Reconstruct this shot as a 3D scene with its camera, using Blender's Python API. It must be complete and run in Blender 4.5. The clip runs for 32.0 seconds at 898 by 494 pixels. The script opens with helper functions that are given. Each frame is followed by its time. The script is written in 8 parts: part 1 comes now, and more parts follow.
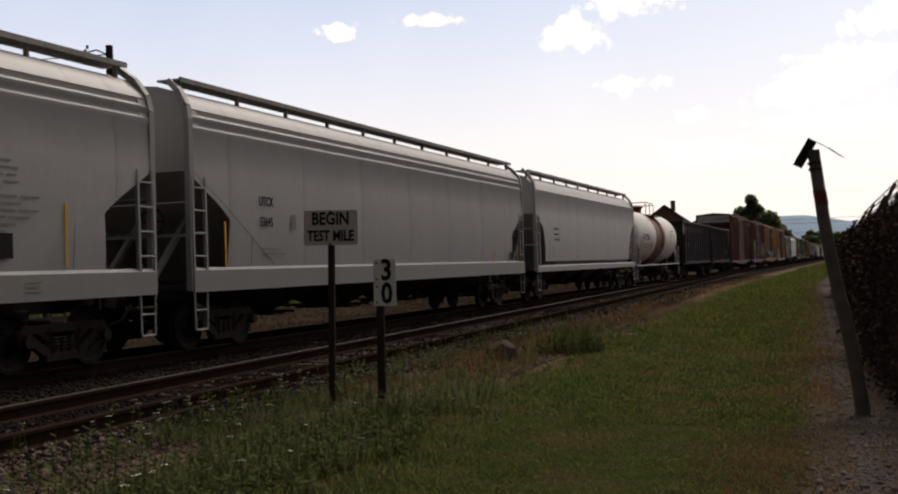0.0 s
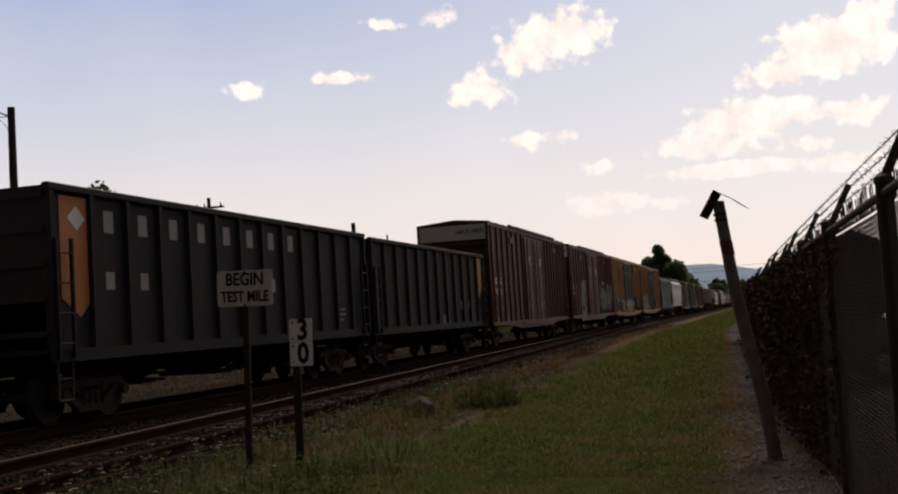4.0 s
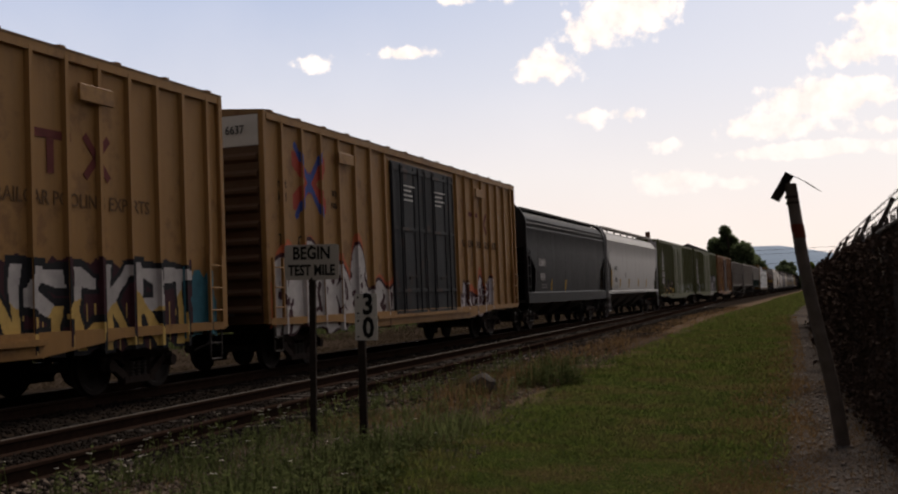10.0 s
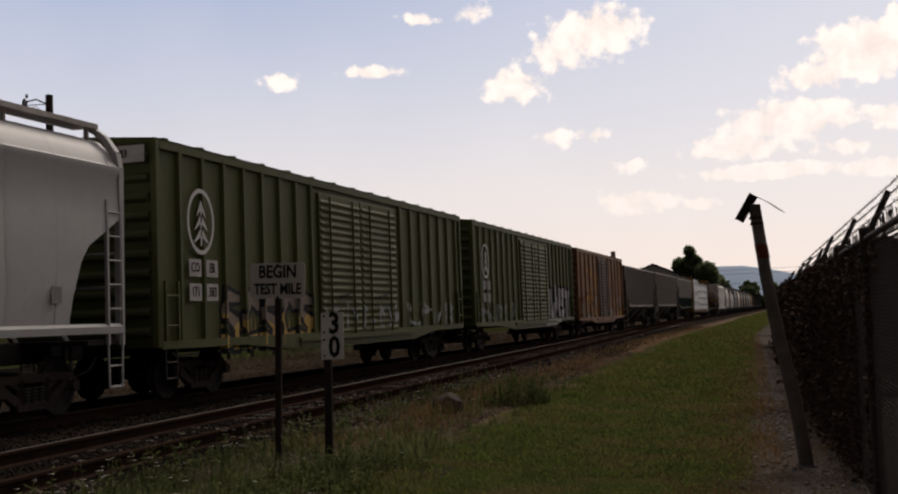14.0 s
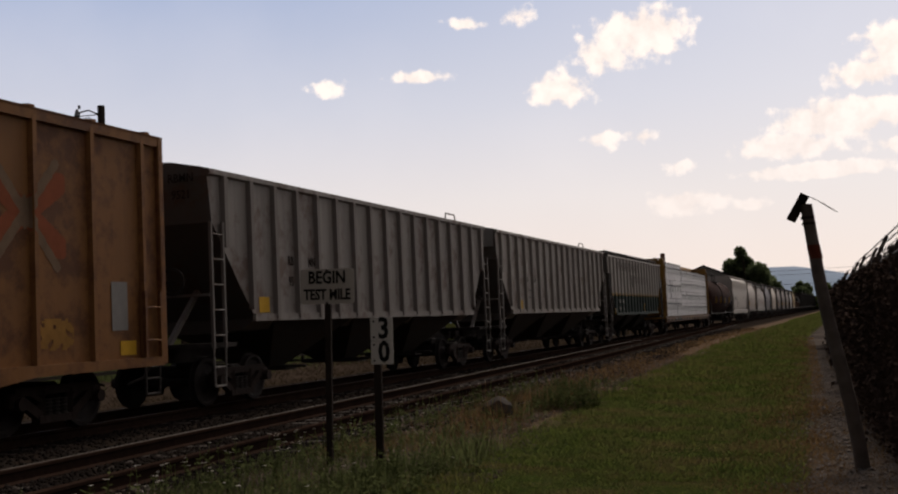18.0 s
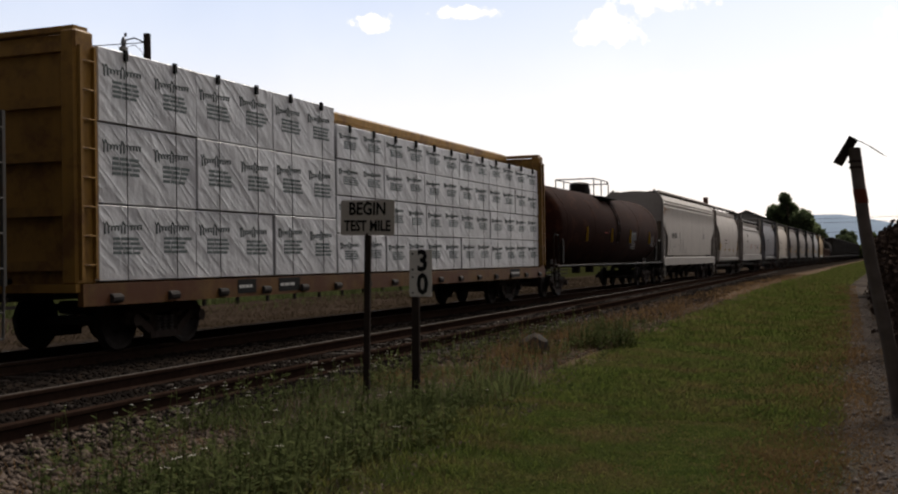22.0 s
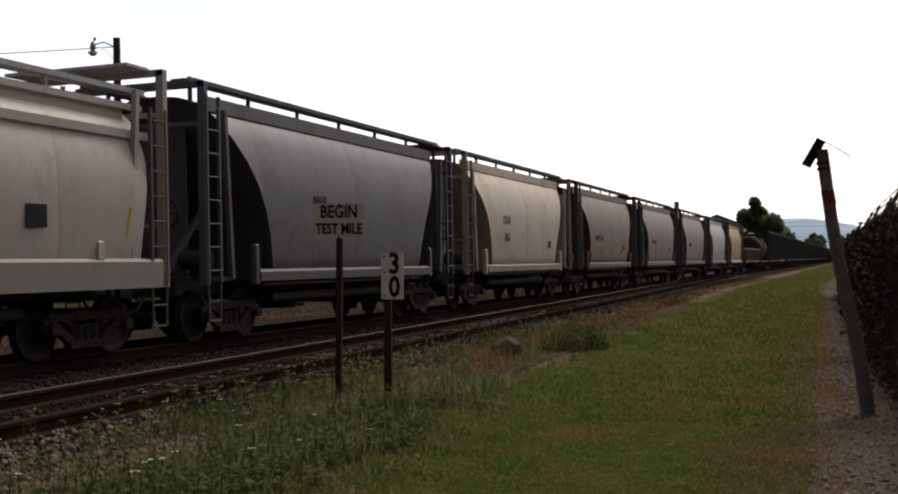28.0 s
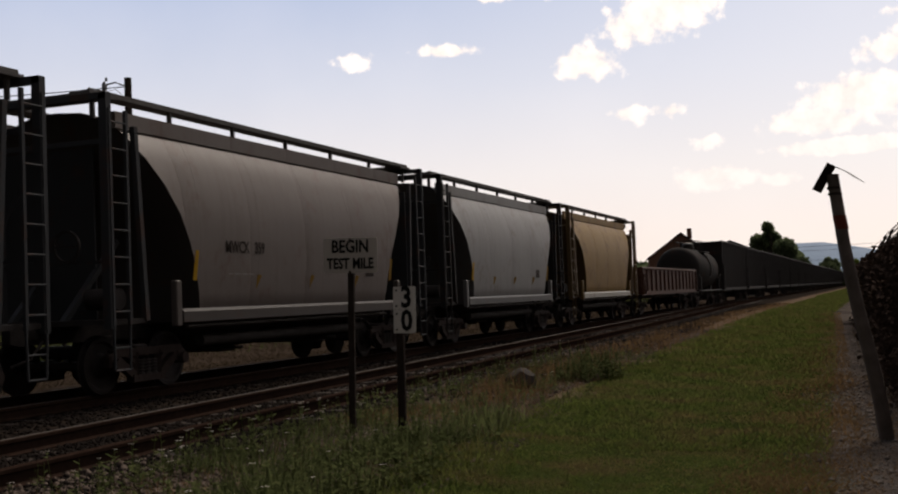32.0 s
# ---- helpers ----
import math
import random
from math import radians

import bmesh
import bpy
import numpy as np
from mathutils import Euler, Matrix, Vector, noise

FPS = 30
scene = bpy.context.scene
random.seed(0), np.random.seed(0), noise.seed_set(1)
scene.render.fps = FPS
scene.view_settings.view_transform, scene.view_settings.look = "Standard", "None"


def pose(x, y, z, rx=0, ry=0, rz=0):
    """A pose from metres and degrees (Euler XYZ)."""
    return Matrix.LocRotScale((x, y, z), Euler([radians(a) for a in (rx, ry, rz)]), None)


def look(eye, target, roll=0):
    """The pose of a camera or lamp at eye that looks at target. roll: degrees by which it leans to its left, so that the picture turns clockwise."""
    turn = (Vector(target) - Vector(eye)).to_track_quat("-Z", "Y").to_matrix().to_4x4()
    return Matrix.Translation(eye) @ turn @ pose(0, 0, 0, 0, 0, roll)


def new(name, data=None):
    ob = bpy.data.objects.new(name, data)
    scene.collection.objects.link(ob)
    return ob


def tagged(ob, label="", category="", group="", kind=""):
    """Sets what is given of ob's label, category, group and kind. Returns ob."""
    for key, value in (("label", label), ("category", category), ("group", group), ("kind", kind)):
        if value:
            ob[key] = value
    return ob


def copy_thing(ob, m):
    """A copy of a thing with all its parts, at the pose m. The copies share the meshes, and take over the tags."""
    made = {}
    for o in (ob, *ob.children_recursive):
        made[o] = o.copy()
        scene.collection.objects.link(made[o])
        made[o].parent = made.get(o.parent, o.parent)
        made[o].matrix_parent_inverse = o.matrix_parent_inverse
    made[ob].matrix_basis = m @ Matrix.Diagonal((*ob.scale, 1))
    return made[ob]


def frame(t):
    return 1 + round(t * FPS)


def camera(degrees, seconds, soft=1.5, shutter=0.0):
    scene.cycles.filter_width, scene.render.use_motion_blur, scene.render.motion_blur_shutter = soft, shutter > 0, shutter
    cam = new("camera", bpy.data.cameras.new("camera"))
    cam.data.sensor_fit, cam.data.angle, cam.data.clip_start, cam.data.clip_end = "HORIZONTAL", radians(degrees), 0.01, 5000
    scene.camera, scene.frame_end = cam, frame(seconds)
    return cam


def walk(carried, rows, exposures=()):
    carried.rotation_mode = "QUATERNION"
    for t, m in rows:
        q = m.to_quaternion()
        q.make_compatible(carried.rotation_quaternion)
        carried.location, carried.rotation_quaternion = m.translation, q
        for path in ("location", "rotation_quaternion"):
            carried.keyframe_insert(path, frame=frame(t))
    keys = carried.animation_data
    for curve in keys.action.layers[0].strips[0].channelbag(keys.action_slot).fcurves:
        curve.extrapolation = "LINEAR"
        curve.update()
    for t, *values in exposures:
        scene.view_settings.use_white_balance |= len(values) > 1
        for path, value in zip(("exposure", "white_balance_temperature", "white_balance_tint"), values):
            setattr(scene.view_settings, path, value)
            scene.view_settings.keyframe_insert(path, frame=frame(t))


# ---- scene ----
cam = camera(43.4, 32.0, 2.1)
PATH = [
    (0, 0.039, 0.054, 1.595, 91.04, 1.95, 19.93),
    (0.5, 0.021, 0.037, 1.595, 91.64, 2.47, 19.76),
    (1, 0.012, 0.012, 1.598, 92.57, 0.88, 19.21),
    (1.5, -0.003, 0.019, 1.605, 93.85, 1.69, 20.48),
    (2, 0.008, 0.007, 1.609, 93.83, 0.71, 19.74),
    (2.5, 0.007, -0.002, 1.605, 94.79, 1.61, 19.52),
    (3, 0.011, -0.000, 1.603, 94.67, 2.64, 17.58),
    (3.5, 0.020, 0.007, 1.606, 93.96, 3.49, 15.21),
    (5.5, 0.005, 0.004, 1.610, 93.39, 3.11, 17.19),
    (6, 0.010, -0.001, 1.615, 94.45, 2.96, 15.07),
    (6.5, 0.010, 0.010, 1.620, 94.55, 2.77, 15.36),
    (7, 0.013, 0.011, 1.618, 93.92, 2.47, 14.77),
    (7.5, 0.010, 0.008, 1.616, 93.20, 2.14, 15.95),
    (8, 0.005, 0.008, 1.622, 93.11, 1.40, 15.71),
    (8.5, -0.002, 0.004, 1.625, 92.57, 0.70, 17.22),
    (9, -0.011, -0.002, 1.622, 92.58, 0.87, 18.35),
    (9.5, -0.008, -0.000, 1.622, 93.08, 1.21, 18.86),
    (10, -0.005, 0.001, 1.622, 92.60, 2.20, 18.70),
    (10.5, -0.000, -0.002, 1.627, 93.37, 2.35, 18.28),
    (11, -0.001, -0.003, 1.626, 93.01, 1.99, 18.75),
    (11.5, -0.001, -0.000, 1.627, 93.32, 1.86, 18.20),
    (12, 0.002, -0.005, 1.623, 93.63, 1.84, 17.85),
    (12.5, -0.001, -0.005, 1.631, 93.74, 2.44, 18.51),
    (13, -0.014, -0.002, 1.625, 92.99, 1.98, 17.77),
    (13.5, -0.012, -0.003, 1.624, 92.82, 2.54, 17.09),
    (14, -0.012, -0.002, 1.624, 93.50, 2.06, 16.97),
    (14.5, -0.006, -0.005, 1.626, 93.31, 2.55, 16.88),
    (16.5, -0.013, 0.001, 1.630, 93.64, 3.08, 19.10),
    (17, -0.012, 0.004, 1.622, 93.62, 3.04, 19.91),
    (17.5, -0.008, -0.004, 1.624, 93.66, 2.81, 19.62),
    (18, -0.012, -0.006, 1.624, 93.81, 2.58, 19.45),
    (18.5, -0.012, -0.012, 1.622, 94.60, 2.62, 19.91),
    (19, -0.015, -0.007, 1.617, 93.21, 1.42, 18.50),
    (19.5, -0.011, -0.003, 1.618, 92.04, 1.66, 18.46),
    (20, -0.009, -0.006, 1.612, 91.32, 1.26, 18.09),
    (20.5, -0.009, -0.010, 1.612, 91.24, 1.09, 17.49),
    (21, -0.004, -0.015, 1.609, 91.48, 1.31, 18.08),
    (21.5, -0.004, -0.011, 1.597, 91.19, 1.41, 20.25),
    (22, -0.009, -0.001, 1.585, 90.71, 0.89, 21.45),
    (22.5, -0.012, -0.009, 1.575, 90.93, 0.13, 20.51),
    (23, -0.008, -0.019, 1.576, 90.99, 0.56, 21.03),
    (23.5, -0.009, -0.005, 1.575, 91.18, 1.48, 20.76),
    (24, -0.002, -0.003, 1.577, 90.38, 2.49, 20.43),
    (24.5, 0.011, -0.015, 1.558, 90.22, 1.51, 18.05),
    (25, 0.022, -0.006, 1.560, 90.40, -0.61, 16.85),
    (25.5, 0.026, -0.000, 1.557, 89.99, 1.65, 18.32),
    (27.5, 0.006, -0.010, 1.550, 90.37, 1.37, 19.37),
    (28, -0.002, -0.003, 1.558, 90.94, 1.12, 20.05),
    (28.5, -0.004, -0.003, 1.560, 91.31, 1.52, 20.75),
    (29, -0.002, -0.009, 1.554, 92.26, 1.49, 19.91),
    (29.5, -0.008, 0.001, 1.562, 92.72, 1.01, 19.18),
    (30, -0.003, -0.000, 1.561, 92.90, 1.55, 19.29),
    (30.5, 0.001, -0.000, 1.561, 93.90, 2.14, 19.41),
    (31, 0.006, 0.006, 1.564, 93.58, 2.92, 20.87),
    (31.5, 0.007, 0.014, 1.565, 92.69, 2.76, 20.89),
    (32, 0.011, 0.013, 1.570, 92.56, 2.27, 20.74),
]
walk(cam, [(t, pose(x, y, z, a, b, c)) for t, x, y, z, a, b, c in PATH],
     [(0.0, 0.46, 6660, 10.8), (0.9, 0.46, 6660, 10.8), (1.5, 0.18, 6810, 13.8), (3.0, 0.15, 6810, 13.8), (6.0, 0.3, 6810, 13.8), (7.0, 0.15, 6810, 13.8), (8.0, 0.08, 6810, 13.8), (9.0, 0.28, 6766, 12.9), (10.2, 0.3, 6754, 12.7),
      (11.2, 0.2, 6810, 13.8), (18.5, 0.16, 6810, 13.8), (20.2, 0.34, 6732, 12.2), (21.2, 0.45, 6671, 11), (22.2, 0.62, 6577, 9.1), (24.5, 0.8, 6560, 8.8), (26.5, 0.95, 6560, 8.8), (28.4, 1.0, 6560, 8.8), (29.2, 0.97, 6610, 9.8), (30.2, 0.34, 6790, 13.3), (31.2, 0.30, 6799, 13.6), (32.0, 0.3, 6754, 12.7)])

# ---- sky and light ----
SUN_AZ, SUN_EL = radians(3), radians(48)       # azimuth from the track's far end towards the fence


def make_world():
    w = bpy.data.worlds.new("hazy_sky")
    scene.world = w
    w.use_nodes = True
    nt = w.node_tree
    nt.nodes.clear()

    def node(kind, **kw):
        n = nt.nodes.new(kind)
        for k, v in kw.items():
            setattr(n, k, v)
        return n

    def sock(n, i, v):
        if isinstance(v, bpy.types.NodeSocket):
            nt.links.new(v, n.inputs[i])
        else:
            n.inputs[i].default_value = v

    def math_(op, a, b=0.0, c=0.0):
        n = node("ShaderNodeMath", operation=op)
        sock(n, 0, a)
        sock(n, 1, b)
        sock(n, 2, c)
        return n.outputs[0]

    def mix(f, a, b):
        n = node("ShaderNodeMix", data_type="RGBA")
        sock(n, 0, f)
        sock(n, 6, a)
        sock(n, 7, b)
        return n.outputs[2]

    sky = node("ShaderNodeTexSky", sky_type="NISHITA", sun_disc=False)
    sky.sun_elevation, sky.sun_rotation = SUN_EL, SUN_AZ
    sky.dust_density, sky.air_density = 1.2, 1.0
    geo = node("ShaderNodeTexCoord")
    sep = node("ShaderNodeSeparateXYZ")
    nt.links.new(geo.outputs["Generated"], sep.inputs[0])
    az = math_("MULTIPLY", math_("ARCTAN2", sep.outputs[0], sep.outputs[1]), 57.2958)
    el = math_("MULTIPLY", math_("ARCSINE", sep.outputs[2]), 57.2958)
    # thin high haze: pale near the horizon, blue lavender higher up, whiter towards the sun
    ramp = node("ShaderNodeValToRGB")
    nt.links.new(math_("DIVIDE", el, 60.0), ramp.inputs[0])
    cr = ramp.color_ramp
    cr.elements[0].position, cr.elements[0].color = 0.0, (0.90, 0.77, 0.69, 1)
    cr.elements[1].position, cr.elements[1].color = 0.10, (0.765, 0.74, 0.745, 1)
    for pos, col in ((0.18, (0.58, 0.625, 0.735, 1)), (0.27, (0.37, 0.465, 0.67, 1)), (0.5, (0.28, 0.31, 0.42, 1)), (1.0, (0.22, 0.24, 0.30, 1))):
        cr.elements.new(pos).color = col
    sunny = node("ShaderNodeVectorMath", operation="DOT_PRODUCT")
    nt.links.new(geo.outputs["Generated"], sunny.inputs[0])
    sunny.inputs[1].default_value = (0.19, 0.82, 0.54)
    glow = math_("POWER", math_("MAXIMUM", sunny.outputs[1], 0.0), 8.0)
    # unseen sky opposite the sun, made dark so faces turned there stay dim
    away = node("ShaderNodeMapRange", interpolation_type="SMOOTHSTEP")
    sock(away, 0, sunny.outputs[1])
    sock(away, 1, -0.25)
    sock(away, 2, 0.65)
    # mostly unseen sky on the fence's side, set warm and murky to light the cars
    fence_side = node("ShaderNodeMapRange", interpolation_type="SMOOTHSTEP")
    sock(fence_side, 0, sep.outputs[0])
    sock(fence_side, 1, 0.1)
    sock(fence_side, 2, 0.75)
    blue = mix(fence_side.outputs[0], ramp.outputs[0], (0.50, 0.47, 0.455, 1))
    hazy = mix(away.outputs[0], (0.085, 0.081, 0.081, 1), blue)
    hazy = mix(math_("MULTIPLY", glow, 0.62), hazy, (1.04, 1.0, 0.97, 1))
    low = node("ShaderNodeVectorMath", operation="SCALE")
    nt.links.new(sky.outputs[0], low.inputs[0])
    low.inputs["Scale"].default_value = 0.03
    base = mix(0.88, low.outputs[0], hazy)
    # fair-weather cumulus: lobes by azimuth and height, broken up by noise
    here = node("ShaderNodeCombineXYZ")
    sock(here, 0, az)
    sock(here, 1, el)
    nz = node("ShaderNodeTexNoise", noise_dimensions="2D")
    nt.links.new(here.outputs[0], nz.inputs["Vector"])
    nz.inputs["Scale"].default_value, nz.inputs["Detail"].default_value, nz.inputs["Roughness"].default_value = 0.8, 7.0, 0.58
    puff = node("ShaderNodeTexVoronoi", voronoi_dimensions="2D", feature="SMOOTH_F1")
    nt.links.new(here.outputs[0], puff.inputs["Vector"])
    puff.inputs["Scale"].default_value, puff.inputs["Smoothness"].default_value = 1.5, 0.6
    billow = math_("SUBTRACT", 0.42, puff.outputs["Distance"])
    dens = None
    for a, e, ra, re in CLOUDS:
        sub = node("ShaderNodeVectorMath", operation="SUBTRACT")
        nt.links.new(here.outputs[0], sub.inputs[0])
        sub.inputs[1].default_value = (a, e, 0)
        mul = node("ShaderNodeVectorMath", operation="MULTIPLY")
        nt.links.new(sub.outputs[0], mul.inputs[0])
        mul.inputs[1].default_value = (1 / ra, 1 / re, 0)
        ln = node("ShaderNodeVectorMath", operation="LENGTH")
        nt.links.new(mul.outputs[0], ln.inputs[0])
        d = math_("MULTIPLY", math_("SUBTRACT", 1.0, ln.outputs[1]), 0.62 + 0.36 * ra)
        dens = d if dens is None else math_("SMOOTH_MAX", dens, d, 0.25)
    wide = node("ShaderNodeTexNoise", noise_dimensions="3D")
    nt.links.new(geo.outputs["Generated"], wide.inputs["Vector"])
    wide.inputs["Scale"].default_value, wide.inputs["Detail"].default_value = 3.5, 6.0
    thin = math_("MULTIPLY", math_("SUBTRACT", wide.outputs[0], 0.5), 0.5)
    body = math_("ADD", math_("ADD", dens, math_("MULTIPLY", math_("SUBTRACT", nz.outputs[0], 0.5), 2.3)), math_("MULTIPLY", billow, 0.55))
    edge = node("ShaderNodeMapRange", interpolation_type="SMOOTHSTEP")
    sock(edge, 0, body)
    sock(edge, 1, 0.08)
    sock(edge, 2, 0.72)
    bright = mix(math_("MINIMUM", math_("MAXIMUM", math_("ADD", 0.5, math_("MULTIPLY", math_("SUBTRACT", nz.outputs[0], 0.45), 3.0)), 0.0), 1.0),
                 (0.84, 0.755, 0.70, 1), (1.01, 0.93, 0.865, 1))
    # distant clouds sink into the haze
    clear = node("ShaderNodeMapRange", interpolation_type="SMOOTHSTEP")
    sock(clear, 0, el)
    sock(clear, 1, 2.0)
    sock(clear, 2, 11.5)
    sock(clear, 3, 0.3)
    sock(clear, 4, 0.93)
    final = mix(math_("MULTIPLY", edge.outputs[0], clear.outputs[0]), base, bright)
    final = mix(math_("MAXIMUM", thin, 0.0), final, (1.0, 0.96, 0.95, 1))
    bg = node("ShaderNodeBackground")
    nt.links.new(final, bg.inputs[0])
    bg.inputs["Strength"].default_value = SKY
    out = node("ShaderNodeOutputWorld")
    nt.links.new(bg.outputs[0], out.inputs[0])


SKY = 1.0
# azimuth, height, half width, half height in degrees
CLOUDS = [(-8.9, 13.9, 2.8, 1.6), (-10.9, 13.1, 1.8, 1.5), (-13.3, 11.4, 1.9, 1.2), (-24.9, 12.0, 1.2, 0.5), (-20.4, 12.4, 1.9, 0.45), (-18.0, 14.9, 1.3, 0.4), (-15.2, 15.2, 1.0, 0.6), (-11.2, 8.8, 1.2, 0.6), (-9.3, 8.8, 1.1, 0.5), (-7.6, 7.2, 1.0, 0.4), (4.2, 11.9, 3.7, 1.7), (1.7, 10.9, 2.5, 0.8), (6.0, 13.1, 1.7, 1.2), (0.4, 8.9, 4.0, 1.2), (5.0, 8.7, 2.0, 0.7), (-2.3, 7.8, 3.2, 0.8), (2.7, 7.4, 1.7, 0.5), (-0.8, 6.5, 4.3, 0.5), (4.3, 6.4, 2.7, 0.5), (-7.3, 5.4, 2.5, 0.8), (-4.2, 5.1, 1.2, 0.4)]
make_world()
sun = new("sun", bpy.data.lights.new("sun", "SUN"))
sun.data.energy, sun.data.angle, sun.data.color = 2.35, radians(24), (1.0, 0.92, 0.82)
sun.matrix_world = look((0, 0, 60), (-math.sin(SUN_AZ) * math.cos(SUN_EL), -math.cos(SUN_AZ) * math.cos(SUN_EL), 60 - math.sin(SUN_EL)))


# ---- materials ----
def shader(name, rough=0.7, metal=0.0, spec=0.2):
    m = bpy.data.materials.new(name)
    m.use_nodes = True
    nt = m.node_tree
    b = nt.nodes["Principled BSDF"]
    b.inputs["Roughness"].default_value, b.inputs["Metallic"].default_value = rough, metal
    b.inputs["Specular IOR Level"].default_value = spec
    return m, nt, b


def n_noise(nt, coord, scale, detail=5.0, rough=0.6, stretch=None):
    if stretch:
        mp = nt.nodes.new("ShaderNodeMapping")
        mp.inputs["Scale"].default_value = stretch
        nt.links.new(coord, mp.inputs[0])
        coord = mp.outputs[0]
    n = nt.nodes.new("ShaderNodeTexNoise")
    n.inputs["Scale"].default_value, n.inputs["Detail"].default_value, n.inputs["Roughness"].default_value = scale, detail, rough
    nt.links.new(coord, n.inputs["Vector"])
    return n.outputs[0]


def n_ramp(nt, fac, lo, hi):
    n = nt.nodes.new("ShaderNodeMapRange")
    n.inputs[1].default_value, n.inputs[2].default_value = lo, hi
    nt.links.new(fac, n.inputs[0])
    return n.outputs[0]


def n_mix(nt, fac, a, b, mode="MIX"):
    n = nt.nodes.new("ShaderNodeMix")
    n.data_type, n.blend_type = "RGBA", mode
    for i, v in ((0, fac), (6, a), (7, b)):
        if isinstance(v, bpy.types.NodeSocket):
            nt.links.new(v, n.inputs[i])
        else:
            n.inputs[i].default_value = (*v, 1) if isinstance(v, tuple) and len(v) == 3 else v
    return n.outputs[2]


def n_math(nt, op, a, b=0.0):
    n = nt.nodes.new("ShaderNodeMath")
    n.operation = op
    for i, v in ((0, a), (1, b)):
        if isinstance(v, bpy.types.NodeSocket):
            nt.links.new(v, n.inputs[i])
        else:
            n.inputs[i].default_value = v
    return n.outputs[0]


def n_bump(nt, b, height, strength=0.3, dist=0.02):
    n = nt.nodes.new("ShaderNodeBump")
    n.inputs["Strength"].default_value, n.inputs["Distance"].default_value = strength, dist
    nt.links.new(height, n.inputs["Height"])
    nt.links.new(n.outputs[0], b.inputs["Normal"])


def n_coord(nt):
    return nt.nodes.new("ShaderNodeTexCoord").outputs["Object"]


def paint(name, col, grime=0.5, rust=0.0, rough=0.55, dirt=None, rusty=(0.085, 0.032, 0.014), streak=0.5, panel=0.0, gloss=0.2):
    """Weathered paint on steel: blotches, rain streaks, rust spots, faint dents."""
    m, nt, b = shader(name, rough, 0.0, gloss if max(col) > 0.05 else gloss * 0.5)
    dirt = dirt or tuple(0.35 * v + 0.5 * d for v, d in zip(col, (0.045, 0.034, 0.025)))
    c = n_coord(nt)
    blot = n_ramp(nt, n_noise(nt, c, 0.55, 6, 0.65), 0.42, 0.75)
    streaks = n_ramp(nt, n_noise(nt, c, 1.0, 5, 0.6, (2.2, 5.0, 0.35)), 0.45, 0.8)
    fine = n_noise(nt, c, 9.0, 6, 0.7)
    colour = n_mix(nt, n_math(nt, "MULTIPLY", blot, grime * 0.6), col, dirt)
    colour = n_mix(nt, n_math(nt, "MULTIPLY", streaks, grime * streak), colour, dirt)
    colour = n_mix(nt, n_ramp(nt, fine, 0.25, 0.8), tuple(v * 0.86 for v in col), colour, "MIX")
    if rust:
        spots = n_ramp(nt, n_math(nt, "MULTIPLY", n_noise(nt, c, 1.7, 8, 0.7), n_math(nt, "ADD", n_noise(nt, c, 0.4, 3), 0.5)), 0.62 - 0.22 * rust, 0.72 - 0.15 * rust)
        colour = n_mix(nt, n_math(nt, "MULTIPLY", spots, min(0.9, 0.12 + rust)), colour, rusty)
    nt.links.new(colour, b.inputs["Base Color"])
    nt.links.new(n_math(nt, "ADD", n_math(nt, "MULTIPLY", fine, 0.3), rough - 0.12), b.inputs["Roughness"])
    height = n_math(nt, "ADD", n_noise(nt, c, 0.9, 2, 0.5), n_math(nt, "MULTIPLY", fine, 0.06))
    if panel:
        # soft dents where the side sheets are welded to posts
        along = nt.nodes.new("ShaderNodeSeparateXYZ")
        nt.links.new(c, along.inputs[0])
        sway = n_math(nt, "ADD", along.outputs[1], n_math(nt, "MULTIPLY", n_noise(nt, c, 0.8, 2), 0.25))
        wave = n_math(nt, "ABSOLUTE", n_math(nt, "SINE", n_math(nt, "MULTIPLY", sway, math.pi / panel)))
        height = n_math(nt, "ADD", height, n_math(nt, "MULTIPLY", n_math(nt, "POWER", wave, 0.25), 0.8))
        # the dent lines are also mixed darker into the colour
        colour = n_mix(nt, n_math(nt, "MULTIPLY", n_math(nt, "POWER", n_math(nt, "SUBTRACT", 1.0, wave), 14.0), 0.22), colour, dirt)
        nt.links.new(colour, b.inputs["Base Color"])
    n_bump(nt, b, height, 0.35, 0.05)
    return m


def simple(name, col, rough=0.7, metal=0.0, var=0.3, scale=6.0, bump=0.3, spec=0.1):
    m, nt, b = shader(name, rough, metal, spec)
    c = n_coord(nt)
    n = n_noise(nt, c, scale, 6, 0.65)
    w = n_noise(nt, c, scale * 0.13, 3)
    f = n_math(nt, "ADD", n_math(nt, "MULTIPLY", n, 0.6), n_math(nt, "MULTIPLY", w, 0.4))
    nt.links.new(n_mix(nt, n_ramp(nt, f, 0.3, 0.7), tuple(v * (1 - var) for v in col), tuple(min(1, v * (1 + var)) for v in col)), b.inputs["Base Color"])
    n_bump(nt, b, n, bump, 0.01)
    return m


